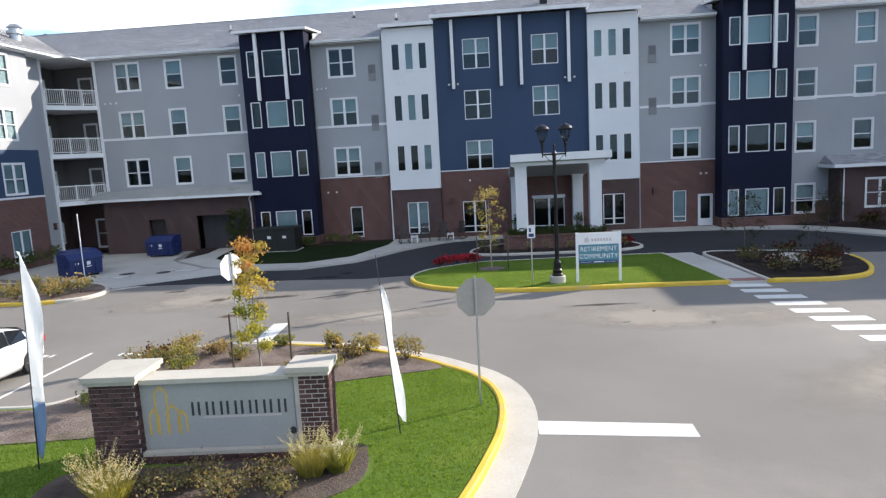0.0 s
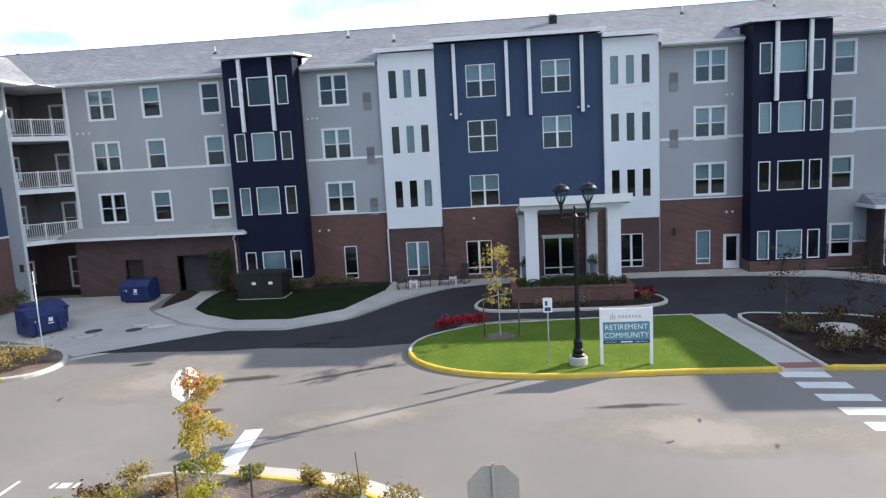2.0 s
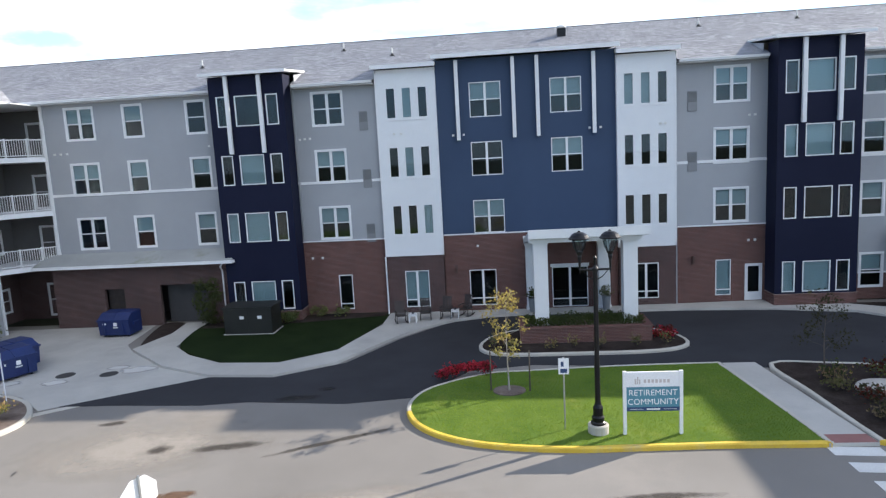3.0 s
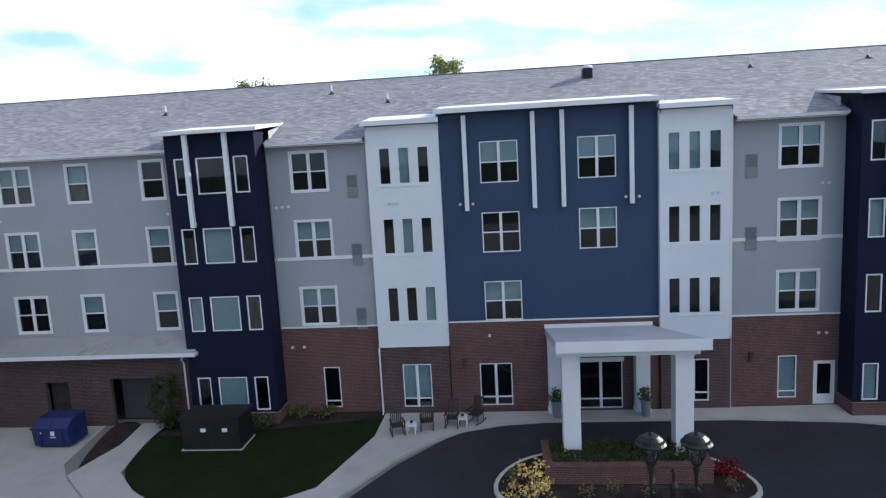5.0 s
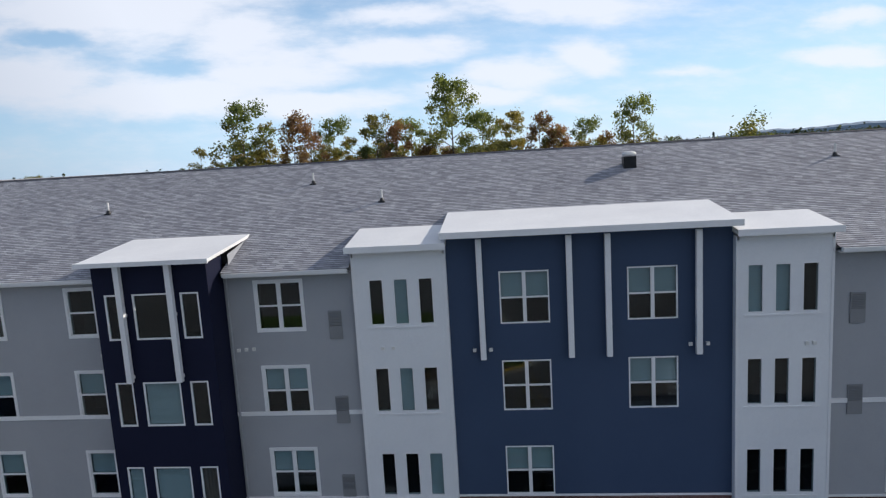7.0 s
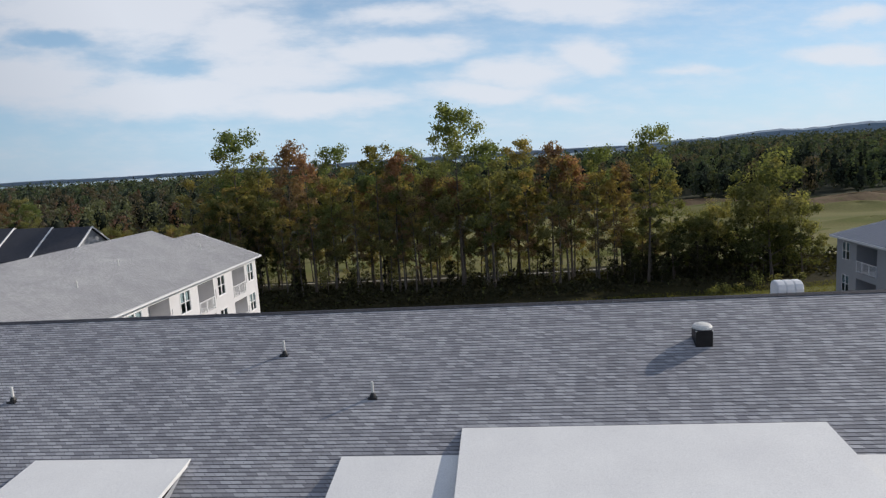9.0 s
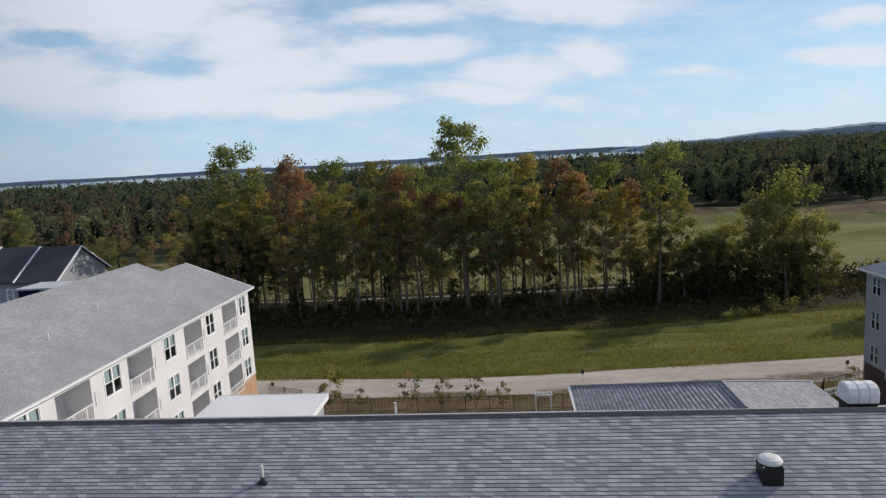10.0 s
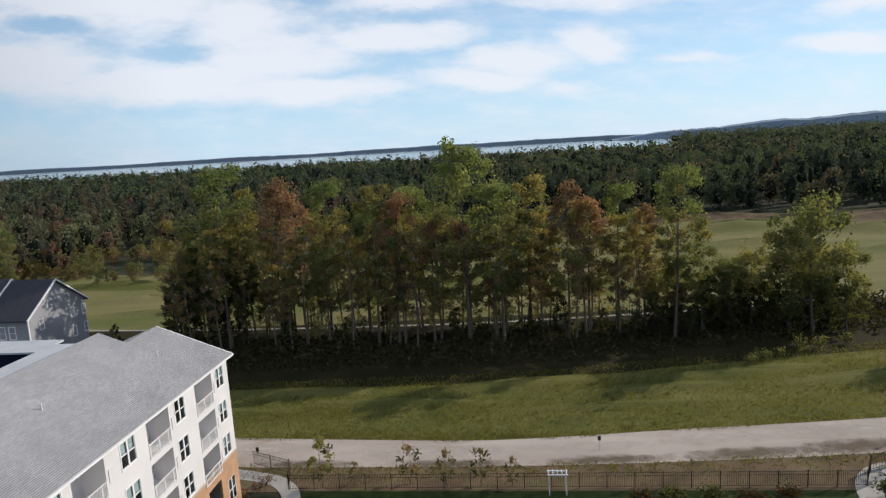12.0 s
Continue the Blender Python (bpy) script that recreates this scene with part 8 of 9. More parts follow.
# undergrowth at the edge of the wood
rs = np.random.RandomState(9)
n = 18000
x = rs.uniform(-75, 75, n)
edge = np.interp(x, [-75, -40, -11, 4, 19, 48, 75], [79, 79, 80.5, 81.5, 84.5, 89.5, 94])
y = edge + 3 + rs.random(n) ** 0.6 * 17
thick = np.clip((y - edge - 9) / 4, 0, 1)
top = (0.25 + 0.35 * (0.5 + 0.5 * np.sin(x * 0.9 + np.sin(y * 0.9) * 2)) + thick * 2.0 * (0.5 + 0.5 * np.sin(x * 0.41 + 1.9 * np.sin(x * 0.187 + y * 0.2))) ** 2) * (0.6 + 0.7 * rs.random(n))
z = rs.random(n) * top
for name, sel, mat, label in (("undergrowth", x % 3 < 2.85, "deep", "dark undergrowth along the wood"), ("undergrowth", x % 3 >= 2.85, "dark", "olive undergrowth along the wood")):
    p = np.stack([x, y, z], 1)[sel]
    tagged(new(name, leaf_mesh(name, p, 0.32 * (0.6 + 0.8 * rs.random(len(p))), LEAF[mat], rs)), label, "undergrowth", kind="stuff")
for x, y, h in ((28.1, 81.5, 1.6), (30.3, 83.2, 1.5), (36.3, 86.2, 2.2), (39.5, 87.8, 1.8), (33.0, 85.0, 1.2), (44, 89.5, 1.5)):
    shrub(x, y, h, 0.8, ("olive", "dark"), "pale leafy shrub at the edge of the wood", 260, 0.12, z=-0.01, group="edge shrubs")
# low uneven banks of the meadow
for x, y, rx, ry, h, turn in ((-34, 75.0, 15, 2.2, 0.42, 3), (-16, 71.5, 17, 1.7, 0.34, -2), (-2, 77.0, 15, 2.2, 0.45, 9), (16, 75.0, 14, 1.8, 0.36, 6), (26, 79.5, 15, 2.2, 0.5, 10), (-40, 69.5, 14, 1.5, 0.28, 0), (8, 69.5, 16, 1.5, 0.3, 5), (40, 77.5, 13, 2.0, 0.4, 11)):
    swell(x, y, rx, ry, h, turn, "meadow")
# rough grass of the meadow
n = 52000
x = rs.uniform(-60, 75, n)
y0 = np.interp(x, [-60, -34, -10, 0, 14, 36, 75], [63.5, 62.3, 61.2, 61.6, 63.3, 65.8, 71])
y1 = np.interp(x, [-60, -40, -11, 4, 19, 48, 75], [79, 79, 80.5, 82, 85, 90, 95])
y = y0 + rs.random(n) * (y1 - y0)
keep = rs.random(n) < 0.35 + 0.65 * (np.sin(x * 0.21 + y * 0.8) * np.cos(y * 0.55 - x * 0.13) * 0.5 + 0.5)
roots = np.stack([x, y, np.full(n, -0.012)], 1)[keep]
tagged(new("meadow_grass", blade_mesh("meadow_grass", roots, 0.42 * (0.5 + 0.7 * rs.random(len(roots))), LEAF["field"], rs, 0.05, 0.7)), "rough yellow-green meadow grass", "grass", kind="stuff")


# tawny tufts along both edges of the track and over the verge
n = 15000
x = rs.uniform(-60, 62, n)
far_edge = np.interp(x, [-60, -34, -10, 0, 14, 36, 62], [63.9, 62.2, 61.0, 61.4, 63.0, 65.3, 69.6])
near_edge = np.interp(x, [-60, -34, -10, 2, 14, 32, 62], [56.2, 55.6, 55.4, 55.6, 56.2, 57.6, 61.7])
u = np.abs(rs.normal(size=n))
wave = 0.5 + 0.5 * np.sin(x * 0.37 + 1.3 * np.sin(x * 0.11))
side = rs.random(n) < 0.42
y = np.where(side, far_edge - 0.55 * wave + u * 0.9, near_edge + 0.5 * wave - u * 1.6)
keep = (y > 51.3) & (rs.random(n) < 0.3 + 0.7 * (np.sin(x * 1.1 + y) * np.cos(x * 0.43 - y * 1.7) * 0.5 + 0.5))
roots = np.stack([x, y, np.full(n, -0.01)], 1)[keep]
pick = rs.random(len(roots)) < 0.5
for sel, mat in ((pick, "tawny"), (~pick, "field")):
    tagged(new("edge_grass", blade_mesh("edge_grass", roots[sel], 0.32 * (0.4 + 0.8 * rs.random(sel.sum())), LEAF[mat], rs, 0.05, 0.6)), "tufts of dry grass along the gravel track", "grass", kind="stuff")
# taller tawny grass in drifts over the meadow
n = 16000
x = rs.uniform(-60, 75, n)
y0 = np.interp(x, [-60, -34, -10, 0, 14, 36, 75], [63.5, 62.3, 61.2, 61.6, 63.3, 65.8, 71])
y = y0 + rs.random(n) * 17
drift = np.sin(y * 0.75 - x * 0.05 + 1.5 * np.sin(x * 0.09)) + 0.6 * np.sin(x * 0.31 + y * 0.4)
roots = np.stack([x, y, np.full(n, -0.012)], 1)[drift > 0.25]
tagged(new("meadow_grass", blade_mesh("meadow_grass", roots, 0.45 * (0.4 + 0.8 * rs.random(len(roots))), LEAF["tawny"], rs, 0.04, 0.7)), "tall tawny grass in drifts over the meadow", "grass", kind="stuff")


# the woods beyond the fairways, down to the lake
def far_woods(name, count_rows, mats, seed, label):
    """Crowns of many leafy sprays in lobes, some tall and slim, some broad; a dark solid in each puts the inner shade
    into shape and colour.
    """
    rs = np.random.RandomState(seed)
    bm = bmesh.new()
    bmesh.ops.create_icosphere(bm, subdivisions=1, radius=1.0)
    ball = np.array([q.co for q in bm.verts])
    facets = np.array([[q.index for q in p.verts] for p in bm.faces], np.int32)
    bm.free()
    V, F, at = [], [], 0
    P, S, W = [], [], []
    for y0, y1, xl, xr, step, hgt, lobes, leaves, size in count_rows:
        yy = y0
        while yy < y1:
            xx = xl(yy)
            while xx < xr(yy):
                cx, cy = xx + rs.uniform(-0.55, 0.55) * step, yy + rs.uniform(-0.55, 0.55) * step
                h = hgt * (0.55 + 0.6 * rs.random()) * (1 + 0.12 * math.sin(cx * 0.013) * math.cos(cy * 0.02))
                slim = rs.random() < 0.25
                r = step * (0.34 if slim else 0.52) * (0.75 + 0.5 * rs.random())
                k = rs.randint(len(mats))
                low = 0.12 if slim else 0.22
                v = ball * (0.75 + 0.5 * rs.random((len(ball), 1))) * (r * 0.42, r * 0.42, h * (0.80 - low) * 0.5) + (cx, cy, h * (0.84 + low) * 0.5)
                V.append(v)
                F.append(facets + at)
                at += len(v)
                for j in range(lobes):
                    g = (j + rs.random()) / lobes
                    z = h * (low + (0.92 - low) * g)
                    wide = r * ((1.1 - 0.85 * g) if slim else math.sqrt(max(1 - (1.35 * g - 0.45) ** 2, 0.12)))
                    a = j * 2.4 + rs.random() * 1.5
                    q = wide * (0.15 + 0.55 * rs.random()) * (lobes > 1)
                    big = wide * (0.55 if lobes > 3 else 0.7 if lobes > 1 else 1.0) * (0.75 + 0.5 * rs.random())
                    tall = h * (0.92 - low) / lobes * 0.85
                    d = rs.normal(size=(leaves, 3))
                    d[:, 2] += 0.25
                    d /= np.linalg.norm(d, axis=1)[:, None]
                    reach = 0.75 + 0.5 * rs.random((leaves, 1))
                    P.append(np.concatenate([d * reach * (big, big, max(big * 0.8, tall)) + (cx + math.cos(a) * q, cy + math.sin(a) * q, z), d], 1))
                    S.append(size * (0.55 + 0.8 * rs.random(leaves)))
                    W.append(np.full(leaves, k))
                xx += step
            yy += step * 0.9
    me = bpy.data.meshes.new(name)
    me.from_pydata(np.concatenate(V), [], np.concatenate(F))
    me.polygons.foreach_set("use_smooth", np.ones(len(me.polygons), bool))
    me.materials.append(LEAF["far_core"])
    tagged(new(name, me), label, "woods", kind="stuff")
    P, S, W = np.concatenate(P), np.concatenate(S), np.concatenate(W)
    for k, mat in enumerate(mats):
        sel = W == k
        tagged(new(name, leaf_mesh(name, P[sel][:, :3], S[sel], LEAF[mat], rs, out=P[sel][:, 3:])), label, "woods", kind="stuff")


far_woods("far_woods", [
    (236, 330, lambda y: -60, lambda y: 0.72 * y + 10, 10.2, 17, 6, 60, 0.54),
    (330, 560, lambda y: -0.92 * y - 20, lambda y: 0.66 * y + 10, 13.5, 17, 4, 27, 0.9),
    (560, 1030, lambda y: -0.92 * y - 20, lambda y: 0.66 * y + 10, 21, 16, 2, 19, 1.6)],
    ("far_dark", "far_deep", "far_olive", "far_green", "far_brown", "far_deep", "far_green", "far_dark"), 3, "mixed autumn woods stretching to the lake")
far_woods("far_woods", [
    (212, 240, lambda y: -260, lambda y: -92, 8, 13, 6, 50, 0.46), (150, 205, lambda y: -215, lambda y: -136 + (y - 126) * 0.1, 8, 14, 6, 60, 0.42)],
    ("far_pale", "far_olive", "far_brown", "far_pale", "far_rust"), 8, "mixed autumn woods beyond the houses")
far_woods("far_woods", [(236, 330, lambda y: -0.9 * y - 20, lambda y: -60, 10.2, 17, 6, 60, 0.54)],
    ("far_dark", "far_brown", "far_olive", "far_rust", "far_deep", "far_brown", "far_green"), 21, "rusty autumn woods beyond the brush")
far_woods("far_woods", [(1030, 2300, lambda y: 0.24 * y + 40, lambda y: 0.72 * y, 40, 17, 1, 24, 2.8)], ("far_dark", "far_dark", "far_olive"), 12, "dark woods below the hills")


# ---- behind the building ----
back = thing("apartment_wing", "long cream-sided apartment wing with balconies over tan brick", "building", group="back wings")
X0, EZ = -27.95, 14.05
WL = pose(X0, 0, 0, 0, 0, 90)
FL = (13.65, 10.55, 7.5)
bays = [(43.2, 46.1), (36.3, 39.2), (28.6, 31.6), (21.6, 24.7), (14.2, 17.2)]
wins = [(46.75, 1.5), (40.0, 1.5), (33.2, 1.7), (26.0, 1.8), (18.6, 1.8)]
holes, rows = [], []
for top in FL:
    for a, b in bays:
        holes.append((a, b, top - 2.75, top - 0.12))
    for y, w in wins:
        rows.append((y - 0.05, top - 2.0, w + 0.1, 1.95, "twin"))
wall("siding_wall", WL, 9.3, 49.1, 5.35, EZ - 0.1, holes + [inset(y, z, w, h, 0.08) for y, z, w, h, _ in rows], "cream_siding", back, lap=0.16)
for k, (y, z, w, h, kind) in enumerate(rows):
    put_window(back, WL, y, z, w, h, kind, ("half", "half", "none", "half", "half")[k * 7 % 5])
low_rows = [(46.9, 1.2, 1.4, 2.2, "thin_twin"), (40.2, 1.2, 1.4, 2.2, "thin_twin")]
low_holes = [(43.5, 45.8, 0.0, 4.2), (36.6, 38.9, 0.0, 4.2)]
wall("brick_wall", WL, 9.3, 49.1, 0.0, 5.35, low_holes + [inset(y, z, w, h, 0.02) for y, z, w, h, _ in low_rows], "tan_brick", back)
for y, z, w, h, kind in low_rows:
    put_window(back, WL, y, z, w, h, kind)
part("stone_band", boxes((X0, X0 + 0.05, 9.3, 49.15, 5.28, 5.42)), "kerb", back)
NE = Matrix.Translation((0, 49.1, 0)) @ pose(0, 0, 0, 0, 0, 180)
wall("end_wall", NE, 28.0, 45.6, 0.0, EZ - 0.1, [], "cream_siding", back, lap=0.16)
part("west_wall", boxes((-45.8, -45.6, 9.3, 49.1, 0, EZ - 0.1)), "cream_siding", back)
for a, b in bays:
    for top in FL:
        fl = top - 2.75
        d = part("balcony", boxes((X0 - 1.7, X0 - 0.2, a, b, fl - 0.18, fl - 0.002)), "trim", back, "recessed balcony with a white railing")
        railing(d, Vector((X0 + 0.02, a + 0.05, 0)), Vector((X0 + 0.02, b - 0.05, 0)), fl, 0.13)
        part("balcony_back", boxes((X0 - 1.8, X0 - 1.7, a - 0.2, b + 0.2, fl, top + 0.1)), "cream_siding", d)
        part("balcony_cheek", boxes((X0 - 1.7, X0 - 0.22, a - 0.2, a - 0.01, fl, top + 0.1), (X0 - 1.7, X0 - 0.22, b + 0.01, b + 0.2, fl, top + 0.1), (X0 - 1.7, X0 - 0.22, a, b, top - 0.1, top)), "cream_siding", d)
        put_window(back, pose(X0 - 1.69, 0, 0, 0, 0, 90), a + 0.35, fl + 0.05, 1.7, 2.1, "store", "none")
        part("vent_louvre", boxes((X0, X0 + 0.05, b + 0.25, b + 0.75, top - 2.0, top - 1.1)), "cream_siding", back)
part("inner_wall", boxes((X0 - 3.0, X0 - 2.9, 9.5, 48.9, 0, EZ - 0.2)), "interior", back)
for z in (5.35, 4.3, 7.8, 10.85):
    part("floor_slab", boxes((X0 - 2.9, X0 - 1.85, 9.5, 48.9, z - 0.05, z)), "interior", back)
# hipped roofs of the wing
run = 8.95
courses("roof", pose(X0 + 0.45, 0, EZ, 0, 0, 90), 9.0, 44.9, run, 3.55, "shingle_far", back, label="light grey gabled shingle roof")
courses("roof", pose(X0 + 0.45 - 2 * run, 0, EZ, 0, 0, -90), -44.9, -9.0, run, 3.55, "shingle_far", back)
LOW_RUN = 6.75                                  # the lower gabled end
LOW_RISE = 3.55 * LOW_RUN / run
courses("roof", pose(X0 + 0.45, 0, EZ, 0, 0, 90), 44.9, 49.6, LOW_RUN, LOW_RISE, "shingle_far", back)
courses("roof", pose(X0 + 0.45 - 2 * LOW_RUN, 0, EZ, 0, 0, -90), -49.6, -44.9, LOW_RUN, LOW_RISE, "shingle_far", back)
for y, w, h in ((44.8, run, 3.55), (49.1, LOW_RUN, LOW_RISE)):
    bm = bmesh.new()
    for d in (0.0, 0.12):
        bm.faces.new([bm.verts.new((X0 + 0.4 - u, y - d, EZ + z)) for u, z in ((0, -0.12), (w, h - 0.04), (2 * w, -0.12))])
    part("gable", bm, "cream_siding", back)
bm = bmesh.new()
for u in (0, 2 * LOW_RUN):
    tube(bm, [(X0 + 0.45 - u, 49.6, EZ - 0.04), (X0 + 0.45 - LOW_RUN, 49.6, EZ + LOW_RISE - 0.04)], 0.07, 4)
part("bargeboard", bm, "trim", back)
part("gutter", boxes((X0 + 0.40, X0 + 0.55, 9.3, 49.6, EZ - 0.15, EZ - 0.02)), "trim", back)
part("soffit", boxes((X0, X0 + 0.4, 9.3, 49.5, EZ - 0.18, EZ - 0.14)), "trim", back)
for y, x in ((44.6, -31.45), (33.0, -32.6), (26.3, -31.5)):
    z = EZ + (X0 + 0.45 - x) / run * 3.55
    p = thing("vent_pipe", "white plastic vent pipe on the light shingle roof", "vent pipe", (x, y, z), "roof vent pipes")
    bm = bmesh.new()
    tube(bm, [(0, 0, -0.03), (0, 0, 0.45)], 0.05, 8)
    part("pipe", bm, "ivory", p)

# lower block behind the wing with a flat white roof; its shaded front is put into navy walls
part("rear_block", boxes((-52.0, -45.3, 48.8, 52.2, 0.0, 14.75)), "navy", back, "navy-sided block behind the wing")
part("rear_block_roof", boxes((-52.2, -45.4, 48.65, 52.4, 14.75, 14.92)), "canopy_sheet", back, "flat white roof of the rear block")
part("link_roof", boxes((-45.4, -41.0, 36.0, 51.0, 14.75, 14.92)), "canopy_sheet", back, "flat white roof beside the hipped roof")
part("link_wall", boxes((-45.3, -41.2, 36.2, 50.8, 0.0, 14.75)), "gray_siding", back)

# right-hand back wing
rback = thing("apartment_wing", "grey-sided apartment wing with a ribbed metal roof", "building", group="back wings")
X1, RZ = 30.9, 13.1
WR = pose(X1, 0, 0, 0, 0, -90)
rb_rows, rb_holes = [], []
for top in (12.6, 9.4, 6.2):
    for k in range(4):
        u = -51.2 + k * 8.0
        rb_rows.append((u + 0.6, top - 1.75, 1.35, 1.75, "thin_twin"))
        rb_holes.append((u + 3.2, u + 6.6, top - 2.6, top))
wall("siding_wall", WR, -51.6, -18.0, 4.2, RZ - 0.1, rb_holes + [inset(y, z, w, h, 0.02) for y, z, w, h, _ in rb_rows], "gray_siding", rback, lap=0.16)
wall("brick_wall", WR, -51.6, -18.0, 0.0, 4.2, [], "brown_brick", rback)
wall("end_wall", Matrix.Translation((0, 51.6, 0)) @ pose(0, 0, 0, 0, 0, 180), -47.0, -X1, 0.0, RZ - 0.1, [], "gray_siding", rback, lap=0.16)
for y, z, w, h, kind in rb_rows:
    put_window(rback, WR, y, z, w, h, kind, "half")
for u0, u1, z0, z1 in rb_holes:
    d = part("balcony", boxes((X1 + 0.2, X1 + 1.8, -u1, -u0, z0 - 0.18, z0 - 0.002)), "trim", rback, "recessed balcony with a white railing")
    railing(d, Vector((X1 - 0.02, -u1 + 0.05, 0)), Vector((X1 - 0.02, -u0 - 0.05, 0)), z0, 0.13)
    part("balcony_back", boxes((X1 + 1.8, X1 + 1.9, -u1 - 0.2, -u0 + 0.2, z0, z1 + 0.1)), "gray_siding", d)
    part("balcony_cheek", boxes((X1 + 0.22, X1 + 1.8, -u1 - 0.2, -u1 - 0.01, z0, z1), (X1 + 0.22, X1 + 1.8, -u0 + 0.01, -u0 + 0.2, z0, z1)), "gray_siding", d)
part("inner_wall", boxes((X1 + 3.0, X1 + 3.1, 18.2, 51.4, 0, RZ - 0.2)), "interior", rback)
bm = bmesh.new()
for P in ([(X1 - 0.5, 52.1, RZ), (X1 - 0.5, 9.0, RZ), (X1 + 8.0, 9.0, RZ + 3.3), (X1 + 8.0, 46.5, RZ + 3.3)], [(X1 + 16.5, 52.1, RZ), (X1 - 0.5, 52.1, RZ), (X1 + 8.0, 46.5, RZ + 3.3)], [(X1 + 16.5, 9.0, RZ), (X1 + 16.5, 52.1, RZ), (X1 + 8.0, 46.5, RZ + 3.3), (X1 + 8.0, 9.0, RZ + 3.3)]):
    quad(bm, *P)
part("roof", bm, "metal_roof", rback, "ribbed dark metal roof")
bm = bmesh.new()
for k in range(90):
    y = 9.2 + k * 0.475
    f = 1.0 if y < 46.5 else (52.1 - y) / 5.6
    quad(bm, (X1 - 0.5, y, RZ + 0.05), (X1 - 0.5, y + 0.06, RZ + 0.05), (X1 - 0.5 + 8.5 * f, y + 0.06, RZ + 3.3 * f + 0.05), (X1 - 0.5 + 8.5 * f, y, RZ + 3.3 * f + 0.05))
tagged(part("roof_ribs", bm, "ivory", rback), kind="stuff")
part("fascia", boxes((X1 - 0.55, X1 - 0.48, 18.0, 52.1, RZ - 0.2, RZ - 0.01)), "trim", rback)

# flat-roofed bays on the garden side, just below the rear eave
bay_l = thing("rear_bay", "garden-side bay with a flat white roof", "building", (-14.6, 18.6, 0), "rear bays")
m = Matrix.Translation((14.6, -18.6, 0))
part("roof", boxes((-17.6, -11.75, 16.2, 20.35, 13.75, 13.9), m=m), "membrane", bay_l, "flat white roof")
part("fascia", boxes((-11.75, -11.71, 16.2, 20.39, 13.62, 13.92), (-17.6, -11.71, 20.35, 20.39, 13.62, 13.92), m=m), "trim", bay_l)
part("wall", boxes((-17.4, -11.95, 17.7, 20.1, 0, 13.74), m=m), "gray_siding", bay_l)
bay_r = thing("rear_bay", "garden-side bay with a hipped shingle roof", "building", (6.3, 18.6, 0), "rear bays")
m = Matrix.Translation((-6.3, -18.6, 0))
part("wall", boxes((1.1, 11.9, 17.7, 20.6, 0, 13.6), m=m), "gray_siding", bay_r)
courses("roof", m @ pose(0.7, 0, 13.75, 0, 0, -90), -21.0, -13.0, 5.8, 1.95, "shingle", bay_r, taper0=5.0, label="hipped shingle roof")
courses("roof", m @ pose(12.3, 0, 13.75, 0, 0, 90), 13.0, 21.0, 5.8, 1.95, "shingle", bay_r, taper1=5.0)
courses("roof", m @ Matrix.Translation((0, 21.0, 13.75)) @ pose(0, 0, 0, 0, 0, 180), -12.3, -0.7, 5.0, 1.95, "shingle", bay_r, taper0=5.8, taper1=5.8)
bm = bmesh.new()
for q in ([(6.5, 13.2, 15.72), (6.5, 16.0, 15.72)], [(6.5, 16.0, 15.72), (0.7, 21.0, 13.77)], [(6.5, 16.0, 15.72), (12.3, 21.0, 13.77)]):
    tube(bm, [m @ Vector(v) for v in q], 0.06, 6)
part("ridge_cap", bm, "shingle_far", bay_r)
part("soffit", boxes((0.75, 12.25, 17.6, 20.95, 13.6, 13.7), m=m), "trim", bay_r)
part("gutter", boxes((0.58, 0.7, 17.9, 21.0, 13.62, 13.74), (0.58, 12.42, 21.0, 21.12, 13.62, 13.74), m=m), "trim", bay_r)

# dark-roofed house beyond
house = thing("house", "grey gabled house with a dark shingle roof", "house", (-73, 81, 0))
m = Matrix.Translation((73, -81, 0))
HX, HF, HB, HE, HR, HP = -67.9, 75.2, 87.0, 11.3, 15.3, 81.1
bm = bmesh.new()
v = [bm.verts.new(m @ Vector((x, y, z))) for x in (HX, -100) for y, z in ((HF, 0), (HB, 0), (HB, HE), (HP, HR - 0.12), (HF, HE))]
bm.faces.new(v[0:5])
bm.faces.new(v[9:4:-1])
for i, j in ((0, 4), (1, 2)):
    bm.faces.new((v[i], v[j], v[j + 5], v[i + 5]))
bmesh.ops.recalc_face_normals(bm, faces=bm.faces)
part("wall", bm, surface("house_siding", (0.25, 0.26, 0.285), (0.30, 0.31, 0.335), 0.4, 30.0, 0.7, 0.1), house)
for k, (xa, xb) in enumerate(((HX + 0.4, -74.4), (-74.3, -81.0), (-80.9, -100.0))):
    up = 0.18 * k
    for s, ye in ((1, HF - 0.6), (-1, HB + 0.6)):
        bm = bmesh.new()
        ze = HE - 0.42
        q = [(xa, ye, ze + up), (xb, ye, ze + up), (xb, HP, HR + up), (xa, HP, HR + up)]
        w = [bm.verts.new(m @ Vector(p)) for p in q] + [bm.verts.new(m @ Vector((p[0], p[1], p[2] + 0.2))) for p in q]
        for f in ((0, 1, 2, 3), (7, 6, 5, 4), (0, 4, 5, 1), (1, 5, 6, 2), (2, 6, 7, 3), (3, 7, 4, 0)):
            bm.faces.new([w[i] for i in f])
        bmesh.ops.recalc_face_normals(bm, faces=bm.faces)
        part("roof", bm, "shingle_dark", house, "dark shingle roof")
        bm = bmesh.new()
        tube(bm, [m @ Vector((xa + 0.05, ye, ze + up + 0.12)), m @ Vector((xa + 0.05, HP, HR + up + 0.12))], 0.13, 4)
        part("bargeboard", bm, "trim", house)
